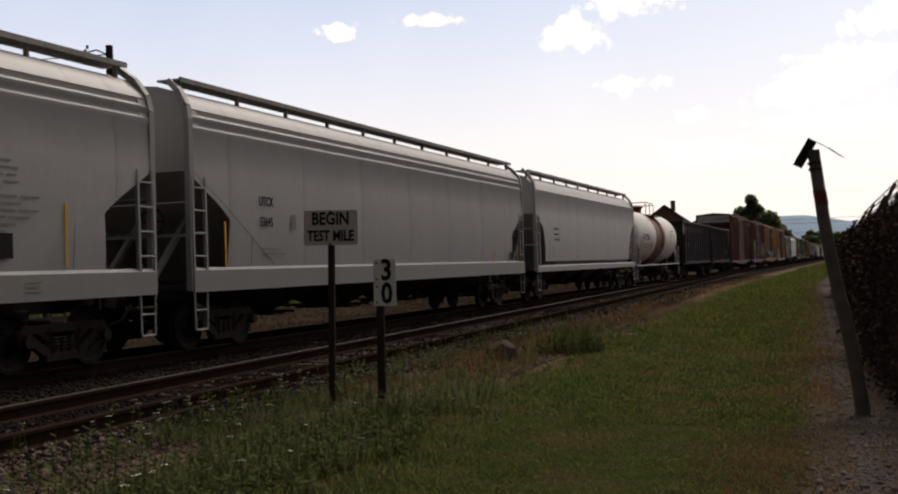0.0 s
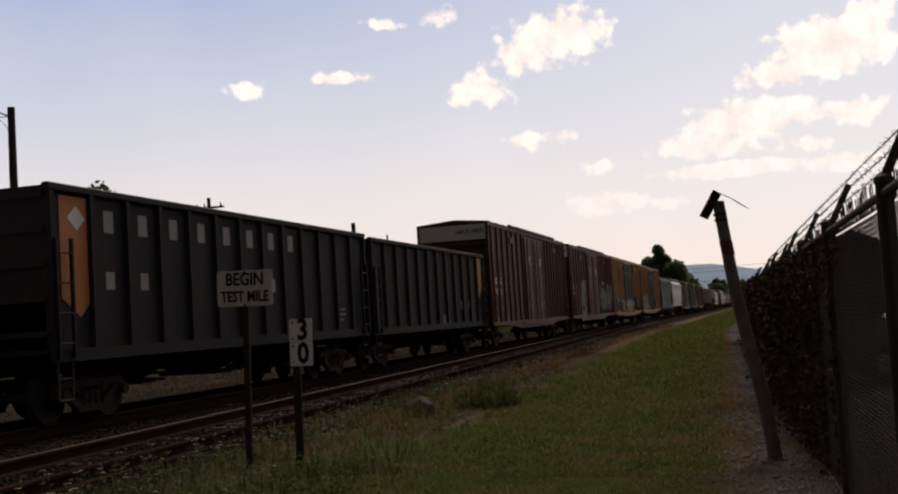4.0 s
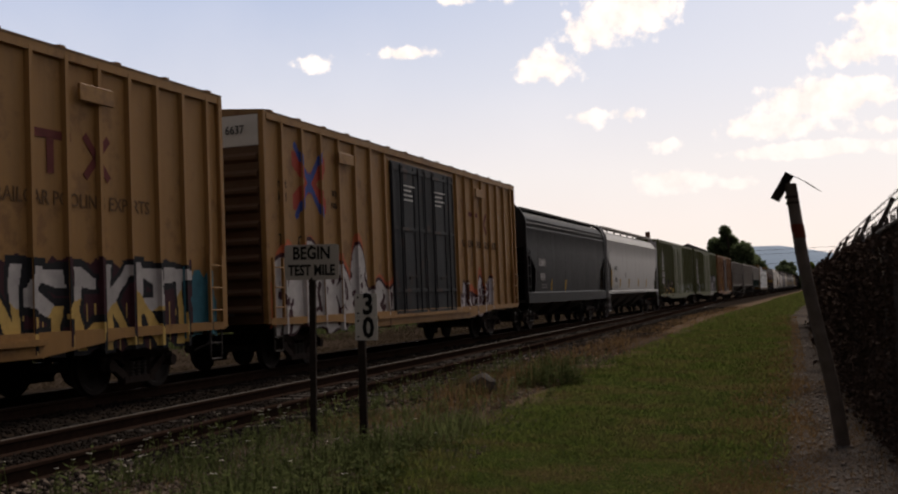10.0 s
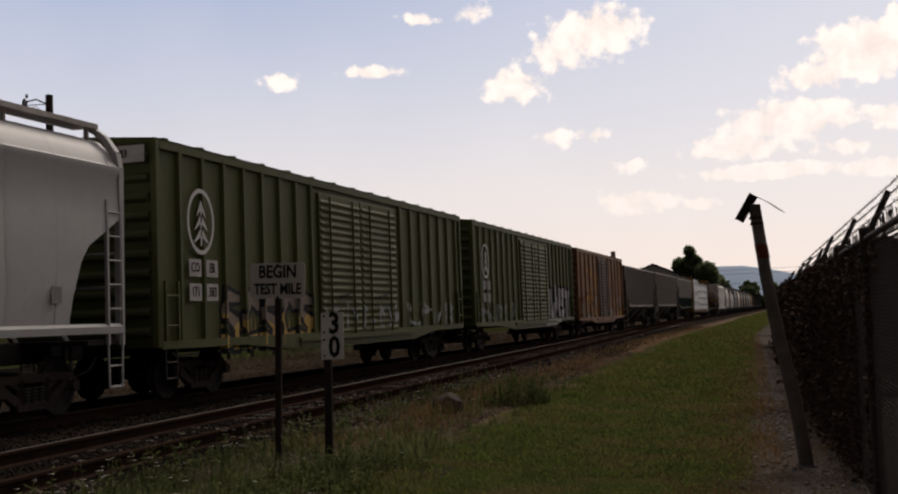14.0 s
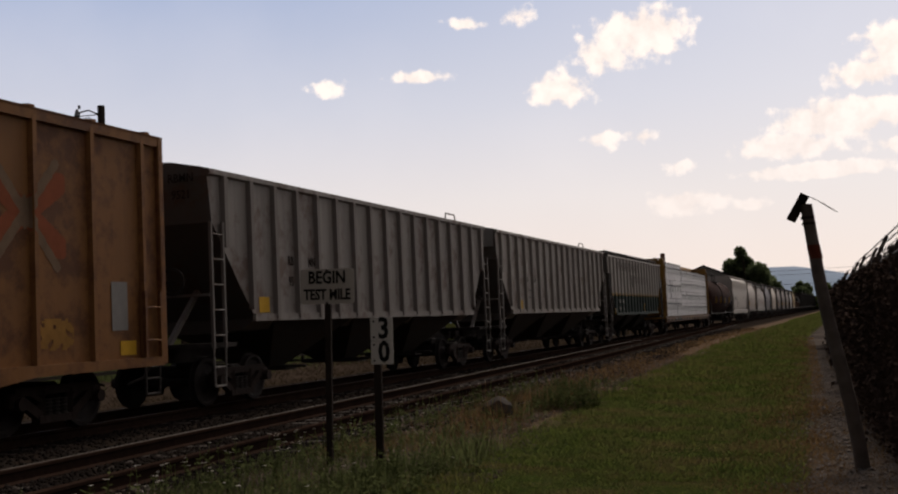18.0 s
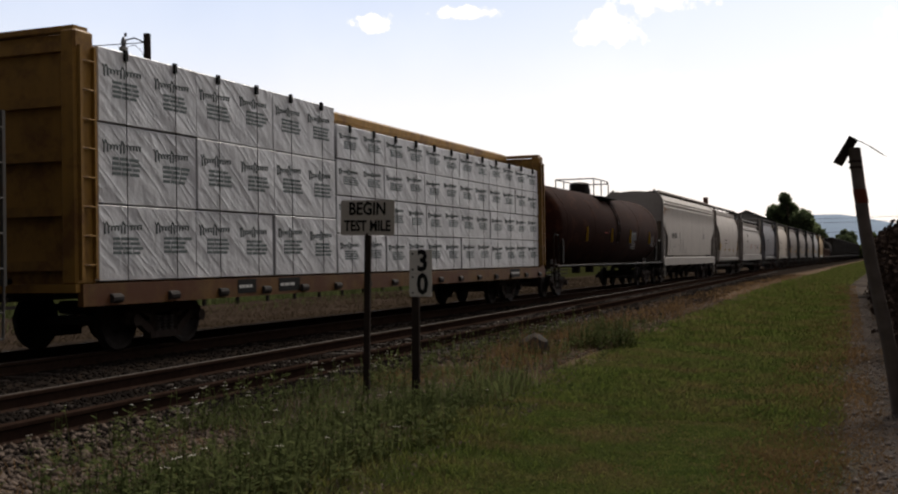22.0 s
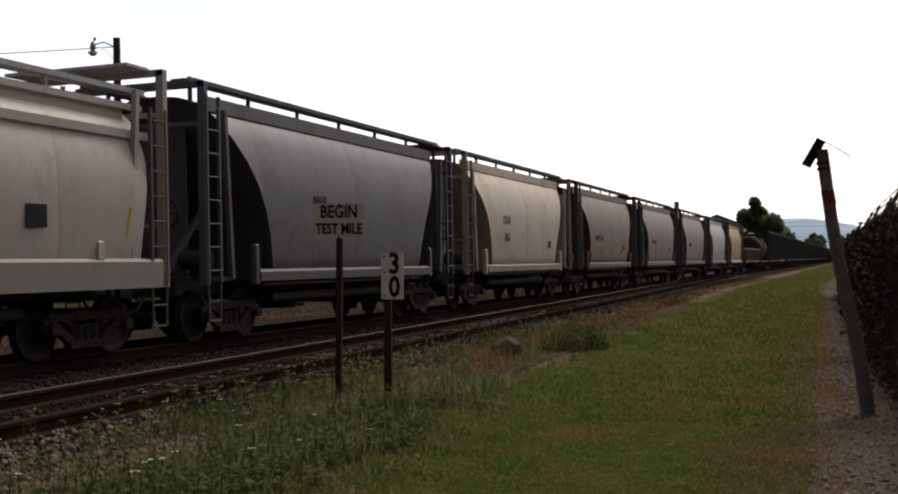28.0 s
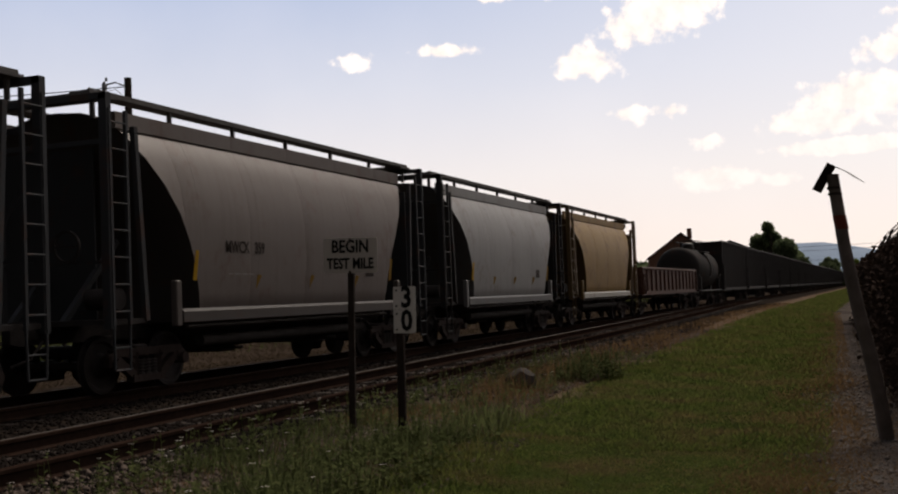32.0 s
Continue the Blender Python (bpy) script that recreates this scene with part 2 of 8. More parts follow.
def foliage(name, a, bcol, rough=0.6, thin=0.0):
    m, nt, b = shader(name, rough, 0.0, 0.0)
    rnd = nt.nodes.new("ShaderNodeNewGeometry").outputs["Random Per Island"]
    pos = nt.nodes.new("ShaderNodeNewGeometry").outputs["Position"]
    f = n_math(nt, "ADD", n_math(nt, "MULTIPLY", rnd, 0.6), n_math(nt, "MULTIPLY", n_ramp(nt, n_noise(nt, pos, 0.5, 3), 0.35, 0.65), 0.4))
    col = n_mix(nt, f, a, bcol)
    nt.links.new(col, b.inputs["Base Color"])
    if thin:
        see_through(nt, b, col, thin)
    return m


def see_through(nt, b, col, amount):
    tr = nt.nodes.new("ShaderNodeBsdfTranslucent")
    nt.links.new(col, tr.inputs[0])
    ms = nt.nodes.new("ShaderNodeMixShader")
    ms.inputs[0].default_value = amount
    nt.links.new(b.outputs[0], ms.inputs[1])
    nt.links.new(tr.outputs[0], ms.inputs[2])
    nt.links.new(ms.outputs[0], nt.nodes["Material Output"].inputs[0])


def grass_material():
    """Thin blades that let light through; lush, yellowed and dry patches."""
    m, nt, b = shader("grass_blades", 0.8, 0.0, 0.02)
    geo = nt.nodes.new("ShaderNodeNewGeometry")
    rnd, pos = geo.outputs["Random Per Island"], geo.outputs["Position"]
    lush = n_mix(nt, rnd, (0.022, 0.033, 0.009), (0.074, 0.106, 0.026))
    pale = n_mix(nt, rnd, (0.050, 0.066, 0.018), (0.155, 0.170, 0.052))
    straw = n_mix(nt, rnd, (0.095, 0.066, 0.03), (0.18, 0.125, 0.066))
    col = n_mix(nt, n_ramp(nt, n_noise(nt, pos, 2.2, 6, 0.75), 0.38, 0.64), lush, pale)
    col = n_mix(nt, n_ramp(nt, n_noise(nt, pos, 0.9, 6, 0.75, (0.8, 1.1, 1)), 0.46, 0.62), col, straw)
    nt.links.new(col, b.inputs["Base Color"])
    see_through(nt, b, n_mix(nt, 0.4, col, (0.115, 0.145, 0.024)), 0.4)
    return m


def ground_material():
    """Strips along the track: ballast, weedy soil, mown grass, worn gravel by the fence, paved lot behind it."""
    m, nt, b = shader("ground_strips", 0.95, 0.0, 0.0)
    pos = nt.nodes.new("ShaderNodeNewGeometry").outputs["Position"]
    sep = nt.nodes.new("ShaderNodeSeparateXYZ")
    nt.links.new(pos, sep.inputs[0])
    wob = n_noise(nt, pos, 0.6, 5, 0.65)
    slant = n_math(nt, "MULTIPLY", n_math(nt, "MINIMUM", n_math(nt, "MAXIMUM", sep.outputs[1], 0.0), 60.0), 0.032)
    slant = n_math(nt, "MULTIPLY", slant, n_ramp(nt, sep.outputs[0], -14.0, -10.0))
    x = n_math(nt, "ADD", n_math(nt, "ADD", sep.outputs[0], slant), n_math(nt, "MULTIPLY", n_math(nt, "SUBTRACT", wob, 0.5), 1.6))
    fine = n_noise(nt, pos, 28.0, 4, 0.7)
    mid = n_noise(nt, pos, 3.5, 5, 0.7)
    big = n_noise(nt, pos, 0.35, 3)
    vor = nt.nodes.new("ShaderNodeTexVoronoi")
    vor.inputs["Scale"].default_value = 22.0
    nt.links.new(pos, vor.inputs["Vector"])
    stone = n_mix(nt, n_ramp(nt, vor.outputs["Color"], 0.1, 0.9), (0.009, 0.0078, 0.007), (0.024, 0.020, 0.0175))
    stone = n_mix(nt, n_ramp(nt, mid, 0.4, 0.75), stone, (0.026, 0.018, 0.013))
    gravel = n_mix(nt, n_ramp(nt, fine, 0.3, 0.7), (0.033, 0.029, 0.027), (0.11, 0.097, 0.088))
    gravel = n_mix(nt, n_ramp(nt, mid, 0.45, 0.7), gravel, (0.075, 0.050, 0.032))
    gravel = n_mix(nt, n_ramp(nt, big, 0.52, 0.66), gravel, (0.022, 0.018, 0.016))
    grass = n_mix(nt, n_ramp(nt, mid, 0.3, 0.7), (0.016, 0.026, 0.006), (0.038, 0.047, 0.012))
    grass = n_mix(nt, n_ramp(nt, big, 0.5, 0.68), grass, (0.06, 0.042, 0.019))
    soil = n_mix(nt, n_ramp(nt, fine, 0.3, 0.7), (0.046, 0.032, 0.022), (0.165, 0.118, 0.084))
    lot = n_mix(nt, n_ramp(nt, fine, 0.2, 0.8), (0.052, 0.047, 0.043), (0.12, 0.108, 0.10))
    yard = n_mix(nt, n_ramp(nt, mid, 0.3, 0.7), (0.022, 0.016, 0.012), (0.055, 0.040, 0.030))
    meadow = n_mix(nt, n_ramp(nt, mid, 0.3, 0.7), (0.012, 0.015, 0.005), (0.028, 0.027, 0.010))

    def step(at, soft):
        return n_ramp(nt, x, at - soft, at + soft)

    col = n_mix(nt, step(-27.0, 1.5), meadow, yard)
    col = n_mix(nt, step(-15.2, 0.7), col, stone)
    col = n_mix(nt, step(-5.55, 0.5), col, soil)
    col = n_mix(nt, step(-3.6, 0.55), col, grass)
    col = n_mix(nt, step(-0.28, 0.3), col, gravel)
    col = n_mix(nt, step(1.35, 0.4), col, lot)
    col = n_mix(nt, n_ramp(nt, x, 40.0, 60.0), col, meadow)
    nt.links.new(col, b.inputs["Base Color"])
    n_bump(nt, b, n_math(nt, "ADD", n_math(nt, "MULTIPLY", vor.outputs["Distance"], 0.5), fine), 0.6, 0.03)
    return m


def glass_material(name, tint=(0.02, 0.025, 0.03)):
    m, nt, b = shader(name, 0.06, 0.0, 0.6)
    b.inputs["Base Color"].default_value = (*tint, 1)
    return m


M = {
    "ground": ground_material(),
    "rail_side": simple("rusty_rail_steel", (0.026, 0.016, 0.012), 0.9, 0.0, 0.35, 12, 0.3, 0.0),
    "rail_top": simple("worn_rail_head", (0.062, 0.052, 0.046), 0.65, 0.1, 0.3, 8, 0.05, 0.08),
    "tie": simple("creosoted_timber", (0.024, 0.017, 0.013), 0.9, 0, 0.4, 7, 0.6),
    "stone": foliage("ballast_stone", (0.008, 0.0065, 0.0058), (0.022, 0.018, 0.0155), 0.95),
    "soil_stone": foliage("soil_stones", (0.032, 0.025, 0.020), (0.165, 0.128, 0.105), 0.95),
    "pebble": foliage("path_gravel", (0.050, 0.041, 0.036), (0.23, 0.195, 0.17), 0.95),
    "blade": grass_material(),
    "dry": foliage("dry_grass", (0.075, 0.045, 0.020), (0.19, 0.12, 0.058), 0.8, 0.4),
    "yard_tuft": foliage("matted_brown_grass", (0.028, 0.021, 0.014), (0.082, 0.059, 0.039), 0.85, 0.25),
    "weed": foliage("weed_leaves", (0.034, 0.046, 0.017), (0.125, 0.140, 0.055), 0.7, 0.45),
    "flower": simple("white_flower_heads", (0.42, 0.39, 0.34), 0.8, 0, 0.2),
    "leaf": foliage("tree_leaves", (0.050, 0.068, 0.038), (0.135, 0.165, 0.08), 0.7, 0.55),
    "leaf_light": foliage("light_tree_leaves", (0.06, 0.085, 0.02), (0.13, 0.16, 0.04), 0.7, 0.35),
    "bark": simple("bark", (0.06, 0.045, 0.033), 0.95, 0, 0.4, 8, 0.8),
    # distance haze over the hill is put into this blue-grey colour
    "hill": simple("hazy_wooded_hill", (0.20, 0.26, 0.34), 1.0, 0, 0.12, 0.03, 0.0),
    "sign": paint("faded_sign_enamel", (0.48, 0.44, 0.39), 0.35, 0.1, 0.6),
    "mile": paint("white_sign_enamel", (0.62, 0.59, 0.55), 0.3, 0.12, 0.55),
    "black": simple("black_lettering", (0.012, 0.012, 0.012), 0.6, 0, 0.2),
    "white": simple("white_lettering", (0.55, 0.54, 0.52), 0.6, 0, 0.15),
    "grey_letter": simple("grey_lettering", (0.22, 0.21, 0.20), 0.6, 0, 0.15),
    "post": simple("rusted_sign_post", (0.030, 0.022, 0.018), 0.8, 0.2, 0.4, 9),
    "pole_wood": simple("weathered_post", (0.12, 0.098, 0.085), 0.9, 0, 0.4, 6, 0.7),
    "orange": simple("faded_orange_band", (0.12, 0.03, 0.016), 0.7, 0, 0.3),
    "galv": simple("rusty_fence_steel", (0.042, 0.033, 0.028), 0.85, 0.1, 0.3, 10),
    "wire": simple("rusty_fence_wire", (0.055, 0.045, 0.040), 0.9, 0.1, 0.3, 10),
    "vine": foliage("dark_vine_leaves", (0.036, 0.025, 0.0205), (0.085, 0.059, 0.047)),
    "steel": simple("dark_grimy_steel", (0.040, 0.035, 0.033), 0.8, 0.1, 0.45, 5),
    "wheel": simple("worn_wheel_steel", (0.028, 0.024, 0.023), 0.7, 0.1, 0.4, 6),
    "frame_rust": simple("rust_brown_casting", (0.034, 0.025, 0.022), 0.85, 0.1, 0.4, 5),
    "yellow": simple("yellow_conspicuity_mark", (0.55, 0.32, 0.03), 0.55, 0, 0.2),
    "dull_yellow": simple("dirty_yellow_mark", (0.30, 0.18, 0.04), 0.7, 0, 0.3),
    "utility": simple("dark_utility_pole", (0.035, 0.028, 0.023), 0.9, 0, 0.4, 5),
    "lamp_metal": simple("grey_lamp_metal", (0.22, 0.22, 0.23), 0.5, 0.6, 0.2),
    "rock": simple("grey_boulder", (0.040, 0.034, 0.030), 0.95, 0, 0.4, 3, 0.9),
    "rail_wood": simple("paddock_rail_timber", (0.022, 0.018, 0.015), 0.9, 0, 0.35, 6),
    "brick": simple("dull_brick_wall", (0.16, 0.085, 0.06), 0.9, 0, 0.25, 10),
    "shed_boards": simple("dark_brown_boards", (0.045, 0.034, 0.028), 0.9, 0, 0.3, 5),
    "roof": simple("dark_shingle_roof", (0.03, 0.027, 0.026), 0.9, 0, 0.25, 8),
    "siding": simple("pale_siding", (0.30, 0.29, 0.27), 0.8, 0, 0.15, 4),
    "glass": glass_material("dark_window_glass"),
    "car_paint": glass_material("dark_car_paint", (0.085, 0.09, 0.10)),
    "car_grey": glass_material("silver_car_paint", (0.20, 0.21, 0.22)),
    "tyre": simple("tyre_rubber", (0.02, 0.02, 0.02), 0.85, 0, 0.2),
    "chrome": simple("alloy", (0.4, 0.4, 0.42), 0.3, 1.0, 0.1),
    "grimy_ladder": simple("grimy_ladder_steel", (0.085, 0.073, 0.066), 0.8, 0, 0.3, 6),
    "coal": simple("coal_load", (0.014, 0.013, 0.013), 0.7, 0, 0.5, 6, 1.0),
}


def wrap_material():
    m, nt, b = shader("white_plastic_wrap", 0.38, 0.0, 0.5)
    c = n_coord(nt)
    mp = nt.nodes.new("ShaderNodeMapping")
    mp.inputs["Rotation"].default_value = (radians(38), 0, 0)
    shift = nt.nodes.new("ShaderNodeVectorMath")
    shift.operation = "MULTIPLY_ADD"
    nt.links.new(nt.nodes.new("ShaderNodeObjectInfo").outputs["Random"], shift.inputs[0])
    shift.inputs[1].default_value = (37.0, 53.0, 19.0)
    nt.links.new(c, shift.inputs[2])
    nt.links.new(shift.outputs[0], mp.inputs[0])
    fold = n_noise(nt, mp.outputs[0], 0.8, 3, 0.5, (1, 0.9, 2.4))
    crease = n_noise(nt, shift.outputs[0], 2.4, 4, 0.6, (1, 1.5, 0.8))
    nt.links.new(n_mix(nt, n_ramp(nt, fold, 0.35, 0.7), (0.46, 0.46, 0.48), (0.58, 0.58, 0.60)), b.inputs["Base Color"])
    # sharp ridges where the film is pulled tight, aslant
    ridge = n_math(nt, "POWER", n_math(nt, "SUBTRACT", 1.0, n_math(nt, "ABSOLUTE", n_math(nt, "SUBTRACT", n_math(nt, "MULTIPLY", n_noise(nt, mp.outputs[0], 1.1, 2, 0.5, (1, 0.5, 3.6)), 2.0), 1.0))), 9.0)
    height = n_math(nt, "ADD", n_math(nt, "ADD", fold, n_math(nt, "MULTIPLY", crease, 0.4)), n_math(nt, "MULTIPLY", ridge, 0.12))
    n_bump(nt, b, height, 0.65, 0.10)
    return m


M["wrap"] = wrap_material()
M["ink"] = simple("dark_green_print", (0.14, 0.165, 0.165), 0.6, 0, 0.15)
M["scrawl_white"] = simple("sprayed_white", (0.50, 0.50, 0.50), 0.6, 0, 0.25, 2.5)
M["scrawl_silver"] = simple("sprayed_dull_silver", (0.40, 0.375, 0.37), 0.6, 0, 0.35, 3.0)
M["scrawl_ochre"] = simple("sprayed_ochre", (0.46, 0.31, 0.10), 0.6, 0, 0.35, 3.0)
M["scrawl_black"] = simple("sprayed_black", (0.015, 0.015, 0.018), 0.5, 0, 0.2)
M["scrawl_blue"] = simple("sprayed_blue", (0.04, 0.13, 0.17), 0.6, 0, 0.3)
M["scrawl_grey"] = simple("sprayed_silver", (0.24, 0.25, 0.25), 0.5, 0.2, 0.3, 2.5)
M["logo_red"] = simple("faded_red_paint", (0.33, 0.055, 0.035), 0.6, 0, 0.25)
M["logo_blue"] = simple("faded_blue_paint", (0.045, 0.07, 0.24), 0.6, 0, 0.2)
M["scrawl_maroon"] = simple("sprayed_maroon", (0.045, 0.016, 0.022), 0.6, 0, 0.3)
M["scrawl_mint"] = simple("sprayed_pale_green", (0.20, 0.235, 0.19), 0.6, 0, 0.4, 3.0)
M["scrawl_lilac"] = simple("sprayed_pale_lilac", (0.40, 0.375, 0.40), 0.6, 0, 0.25, 3.0)
M["scrawl_orange"] = simple("sprayed_orange_red", (0.40, 0.10, 0.045), 0.6, 0, 0.35, 2.5)
M["scrawl_haze"] = simple("overspray_on_red", (0.115, 0.07, 0.062), 0.7, 0, 0.35, 2.0)


# ---- mesh tools ----
class Geo:
    """Gathers vertices and faces of one mesh."""

    def __init__(self):
        self.v, self.f, self.mi = [], [], []

    def add(self, vs, fs, mi=0):
        o = len(self.v)
        self.v += [tuple(p) for p in vs]
        self.f += [tuple(i + o for i in f) for f in fs]
        self.mi += [mi] * len(fs)
        return self

    def box(self, sx, sy, sz, cx=0, cy=0, cz=0, chamfer=0.0, mi=0):
        x, y, z = sx / 2, sy / 2, sz / 2
        c = min(chamfer, x * 0.8, y * 0.8, z * 0.8)
        if not c:
            vs = [(cx + a * x, cy + b * y, cz + d * z) for a in (-1, 1) for b in (-1, 1) for d in (-1, 1)]
            return self.add(vs, [(0, 1, 3, 2), (4, 6, 7, 5), (0, 4, 5, 1), (2, 3, 7, 6), (0, 2, 6, 4), (1, 5, 7, 3)], mi)
        ring = lambda a, b, h: [(cx + p, cy + q, cz + h) for p, q in ((-a, -b + c), (-a + c, -b), (a - c, -b), (a, -b + c), (a, b - c), (a - c, b), (-a + c, b), (-a, b - c))]
        return self.loft([ring(x - c, y - c, -z), ring(x, y, -z + c), ring(x, y, z - c), ring(x - c, y - c, z)], True, True, mi)

    def loft(self, rings, closed=True, caps=True, mi=0):
        n, o = len(rings[0]), len(self.v)
        for r in rings:
            self.v += [tuple(p) for p in r]
        for k in range(len(rings) - 1):
            for i in range(n if closed else n - 1):
                j = (i + 1) % n
                self.f.append((o + k * n + i, o + k * n + j, o + (k + 1) * n + j, o + (k + 1) * n + i))
                self.mi.append(mi)
        if caps:
            self.f += [tuple(o + i for i in reversed(range(n))), tuple(o + (len(rings) - 1) * n + i for i in range(n))]
            self.mi += [mi, mi]
        return self

    def tube(self, p, q, r, n=8, r2=None, mi=0):
        p, q = Vector(p), Vector(q)
        d = (q - p).normalized()
        a = d.orthogonal().normalized()
        b = d.cross(a)
        ring = lambda c, rr: [c + rr * (math.cos(2 * math.pi * i / n) * a + math.sin(2 * math.pi * i / n) * b) for i in range(n)]
        return self.loft([ring(p, r), ring(q, r if r2 is None else r2)], True, True, mi)

    def pipe(self, pts, r, n=6, mi=0):
        for p, q in zip(pts, pts[1:]):
            self.tube(p, q, r, n, None, mi)
        return self

    def bar(self, p, q, w, h, up=(0, 0, 1), mi=0):
        p, q = Vector(p), Vector(q)
        d = (q - p).normalized()
        s = d.cross(Vector(up))
        s = s.normalized() if s.length > 1e-4 else d.orthogonal().normalized()
        u = s.cross(d)
        ring = lambda c: [c + a * w / 2 * s + b * h / 2 * u for a, b in ((-1, -1), (1, -1), (1, 1), (-1, 1))]
        return self.loft([ring(p), ring(q)], True, True, mi)

    def plate(self, pts, thick, axis=0, mi=0):
        """A flat polygon of (a, b) pairs made thick along one axis; pts are 3D points."""
        off = [0, 0, 0]
        off[axis] = thick
        return self.loft([pts, [(p[0] + off[0], p[1] + off[1], p[2] + off[2]) for p in pts]], True, True, mi)

    def lathe(self, prof, axis_pt, axis="x", n=24, mi=0, caps=True):
        rings = []
        for a, r in prof:
            ring = []
            for i in range(n):
                c, s = r * math.cos(2 * math.pi * i / n), r * math.sin(2 * math.pi * i / n)
                ring.append((axis_pt[0] + a, axis_pt[1] + c, axis_pt[2] + s) if axis == "x" else
                            (axis_pt[0] + c, axis_pt[1] + a, axis_pt[2] + s) if axis == "y" else (axis_pt[0] + c, axis_pt[1] + s, axis_pt[2] + a))
            rings.append(ring)
        return self.loft(rings, True, caps, mi)

    def mesh(self, name, *mats, smooth=None):
        me = bpy.data.meshes.new(name)
        me.from_pydata(self.v, [], self.f)
        for m in mats:
            me.materials.append(m)
        if any(self.mi):
            me.polygons.foreach_set("material_index", self.mi)
        bm = bmesh.new()
        bm.from_mesh(me)
        bmesh.ops.recalc_face_normals(bm, faces=bm.faces)
        bm.to_mesh(me)
        bm.free()
        if smooth:
            me.polygons.foreach_set("use_smooth", [True] * len(me.polygons))
            me.set_sharp_from_angle(angle=radians(smooth))
        me.update()
        return me


def part(name, geo, material, parent, label="", smooth=None):
    """Links a mesh (or gathered geometry) as one part under a thing or a part."""
    me = geo if isinstance(geo, bpy.types.Mesh) else geo.mesh(name, *(material if isinstance(material, (list, tuple)) else [material]), smooth=smooth)
    ob = new(name, me)
    ob.parent = parent
    if label:
        ob["label"] = label
    return ob


def thing(name, label, category, at=None, group="", geo=None, material=None, smooth=None, kind=""):
    me = None
    if geo is not None:
        me = geo if isinstance(geo, bpy.types.Mesh) else geo.mesh(name, *(material if isinstance(material, (list, tuple)) else [material]), smooth=smooth)
    ob = new(name, me)
    if at is not None:
        ob.matrix_world = at
    return tagged(ob, label, category, group, kind)


def quick(name, verts, faces, mats, index=None):
    """A mesh from numpy arrays; all faces of one size."""
    me = bpy.data.meshes.new(name)
    nv, (nf, k) = len(verts), faces.shape
    me.vertices.add(nv)
    me.vertices.foreach_set("co", np.ascontiguousarray(verts, dtype=np.float32).ravel())
    me.loops.add(nf * k)
    me.loops.foreach_set("vertex_index", np.ascontiguousarray(faces, dtype=np.int32).ravel())
    me.polygons.add(nf)
    me.polygons.foreach_set("loop_start", np.arange(0, nf * k, k, dtype=np.int32))
    me.polygons.foreach_set("loop_total", np.full(nf, k, dtype=np.int32))
    for m in mats:
        me.materials.append(m)
    if index is not None:
        me.polygons.foreach_set("material_index", np.asarray(index, dtype=np.int32))
    me.update(calc_edges=True)
    me.validate()
    return me


TEXTS = {}


def letters(text, size, material, bold=0.0, squeeze=1.0):
    """A mesh of built-in letters, standing in the x-z plane and read from -y; centred."""
    key = (text, size, material.name, bold, squeeze)
    if key not in TEXTS:
        cu = bpy.data.curves.new("letters", "FONT")
        cu.body, cu.size, cu.extrude, cu.offset = text, size, 0.002, bold
        cu.align_x, cu.align_y, cu.resolution_u = "CENTER", "CENTER", 2
        ob = bpy.data.objects.new("letters", cu)
        scene.collection.objects.link(ob)
        me = bpy.data.meshes.new_from_object(ob)
        bpy.data.objects.remove(ob)
        me.transform(Matrix.Rotation(radians(90), 4, "X") @ Matrix.Diagonal((squeeze, 1, 1, 1)))
        me.materials.clear()
        me.materials.append(material)
        TEXTS[key] = me
    return TEXTS[key]


def side_text(parent, text, size, y, z, x=1.525, material=None, bold=0.004, squeeze=0.8, name="lettering"):
    """Letters on the +x side of a car, read by one who looks along -x; y runs from left to right."""
    ob = part(name, letters(text, size, material or M["black"], bold, squeeze), None, parent)
    ob.matrix_local = pose(x, y, z, 0, 0, 90)
    return ob


def side_bars(parent, y, z, w, h, rows, x=1.525, material=None, name="small_print"):
    """Lines of small unreadable print as plain bars."""
    g = Geo()
    step = h / rows
    rnd = random.Random(int(y * 100) + rows)
    for r in range(rows):
        y0, end = y - w / 2, y + w * rnd.uniform(0.2, 0.5)
        while y0 < end:
            ww = w * rnd.uniform(0.10, 0.28)
            g.box(0.003, ww, step * 0.3, x, y0 + ww / 2, z + h / 2 - (r + 0.5) * step)
            y0 += ww + 0.045 * w
    return part(name, g, material or M["black"], parent)


# ---- ground, tracks ----
TRACK_X, RAIL_Z = -12.05, 0.4      # the cars' level; their wheels stand on rails at RAIL_TOP
RAIL_TOP, DROP = 0.29, 0.11
def smooth01(t):
    t = min(1.0, max(0.0, t))
    return t * t * (3 - 2 * t)


def ground_z(x, y):
    """Level by the fence, a low rise to the ballast, falling away behind the far track."""
    z = 0.1 * smooth01((-1.8 - x) / 3.0)
    z -= 0.15 * smooth01((-14.6 - x) / 3.0)
    d = math.hypot(x, y)
    if d < 150:
        z += 0.035 * noise.noise((x * 0.45, y * 0.3, 0.0)) * (1.0 if -5.6 < x or x < -14.5 else 0.4)
    return z


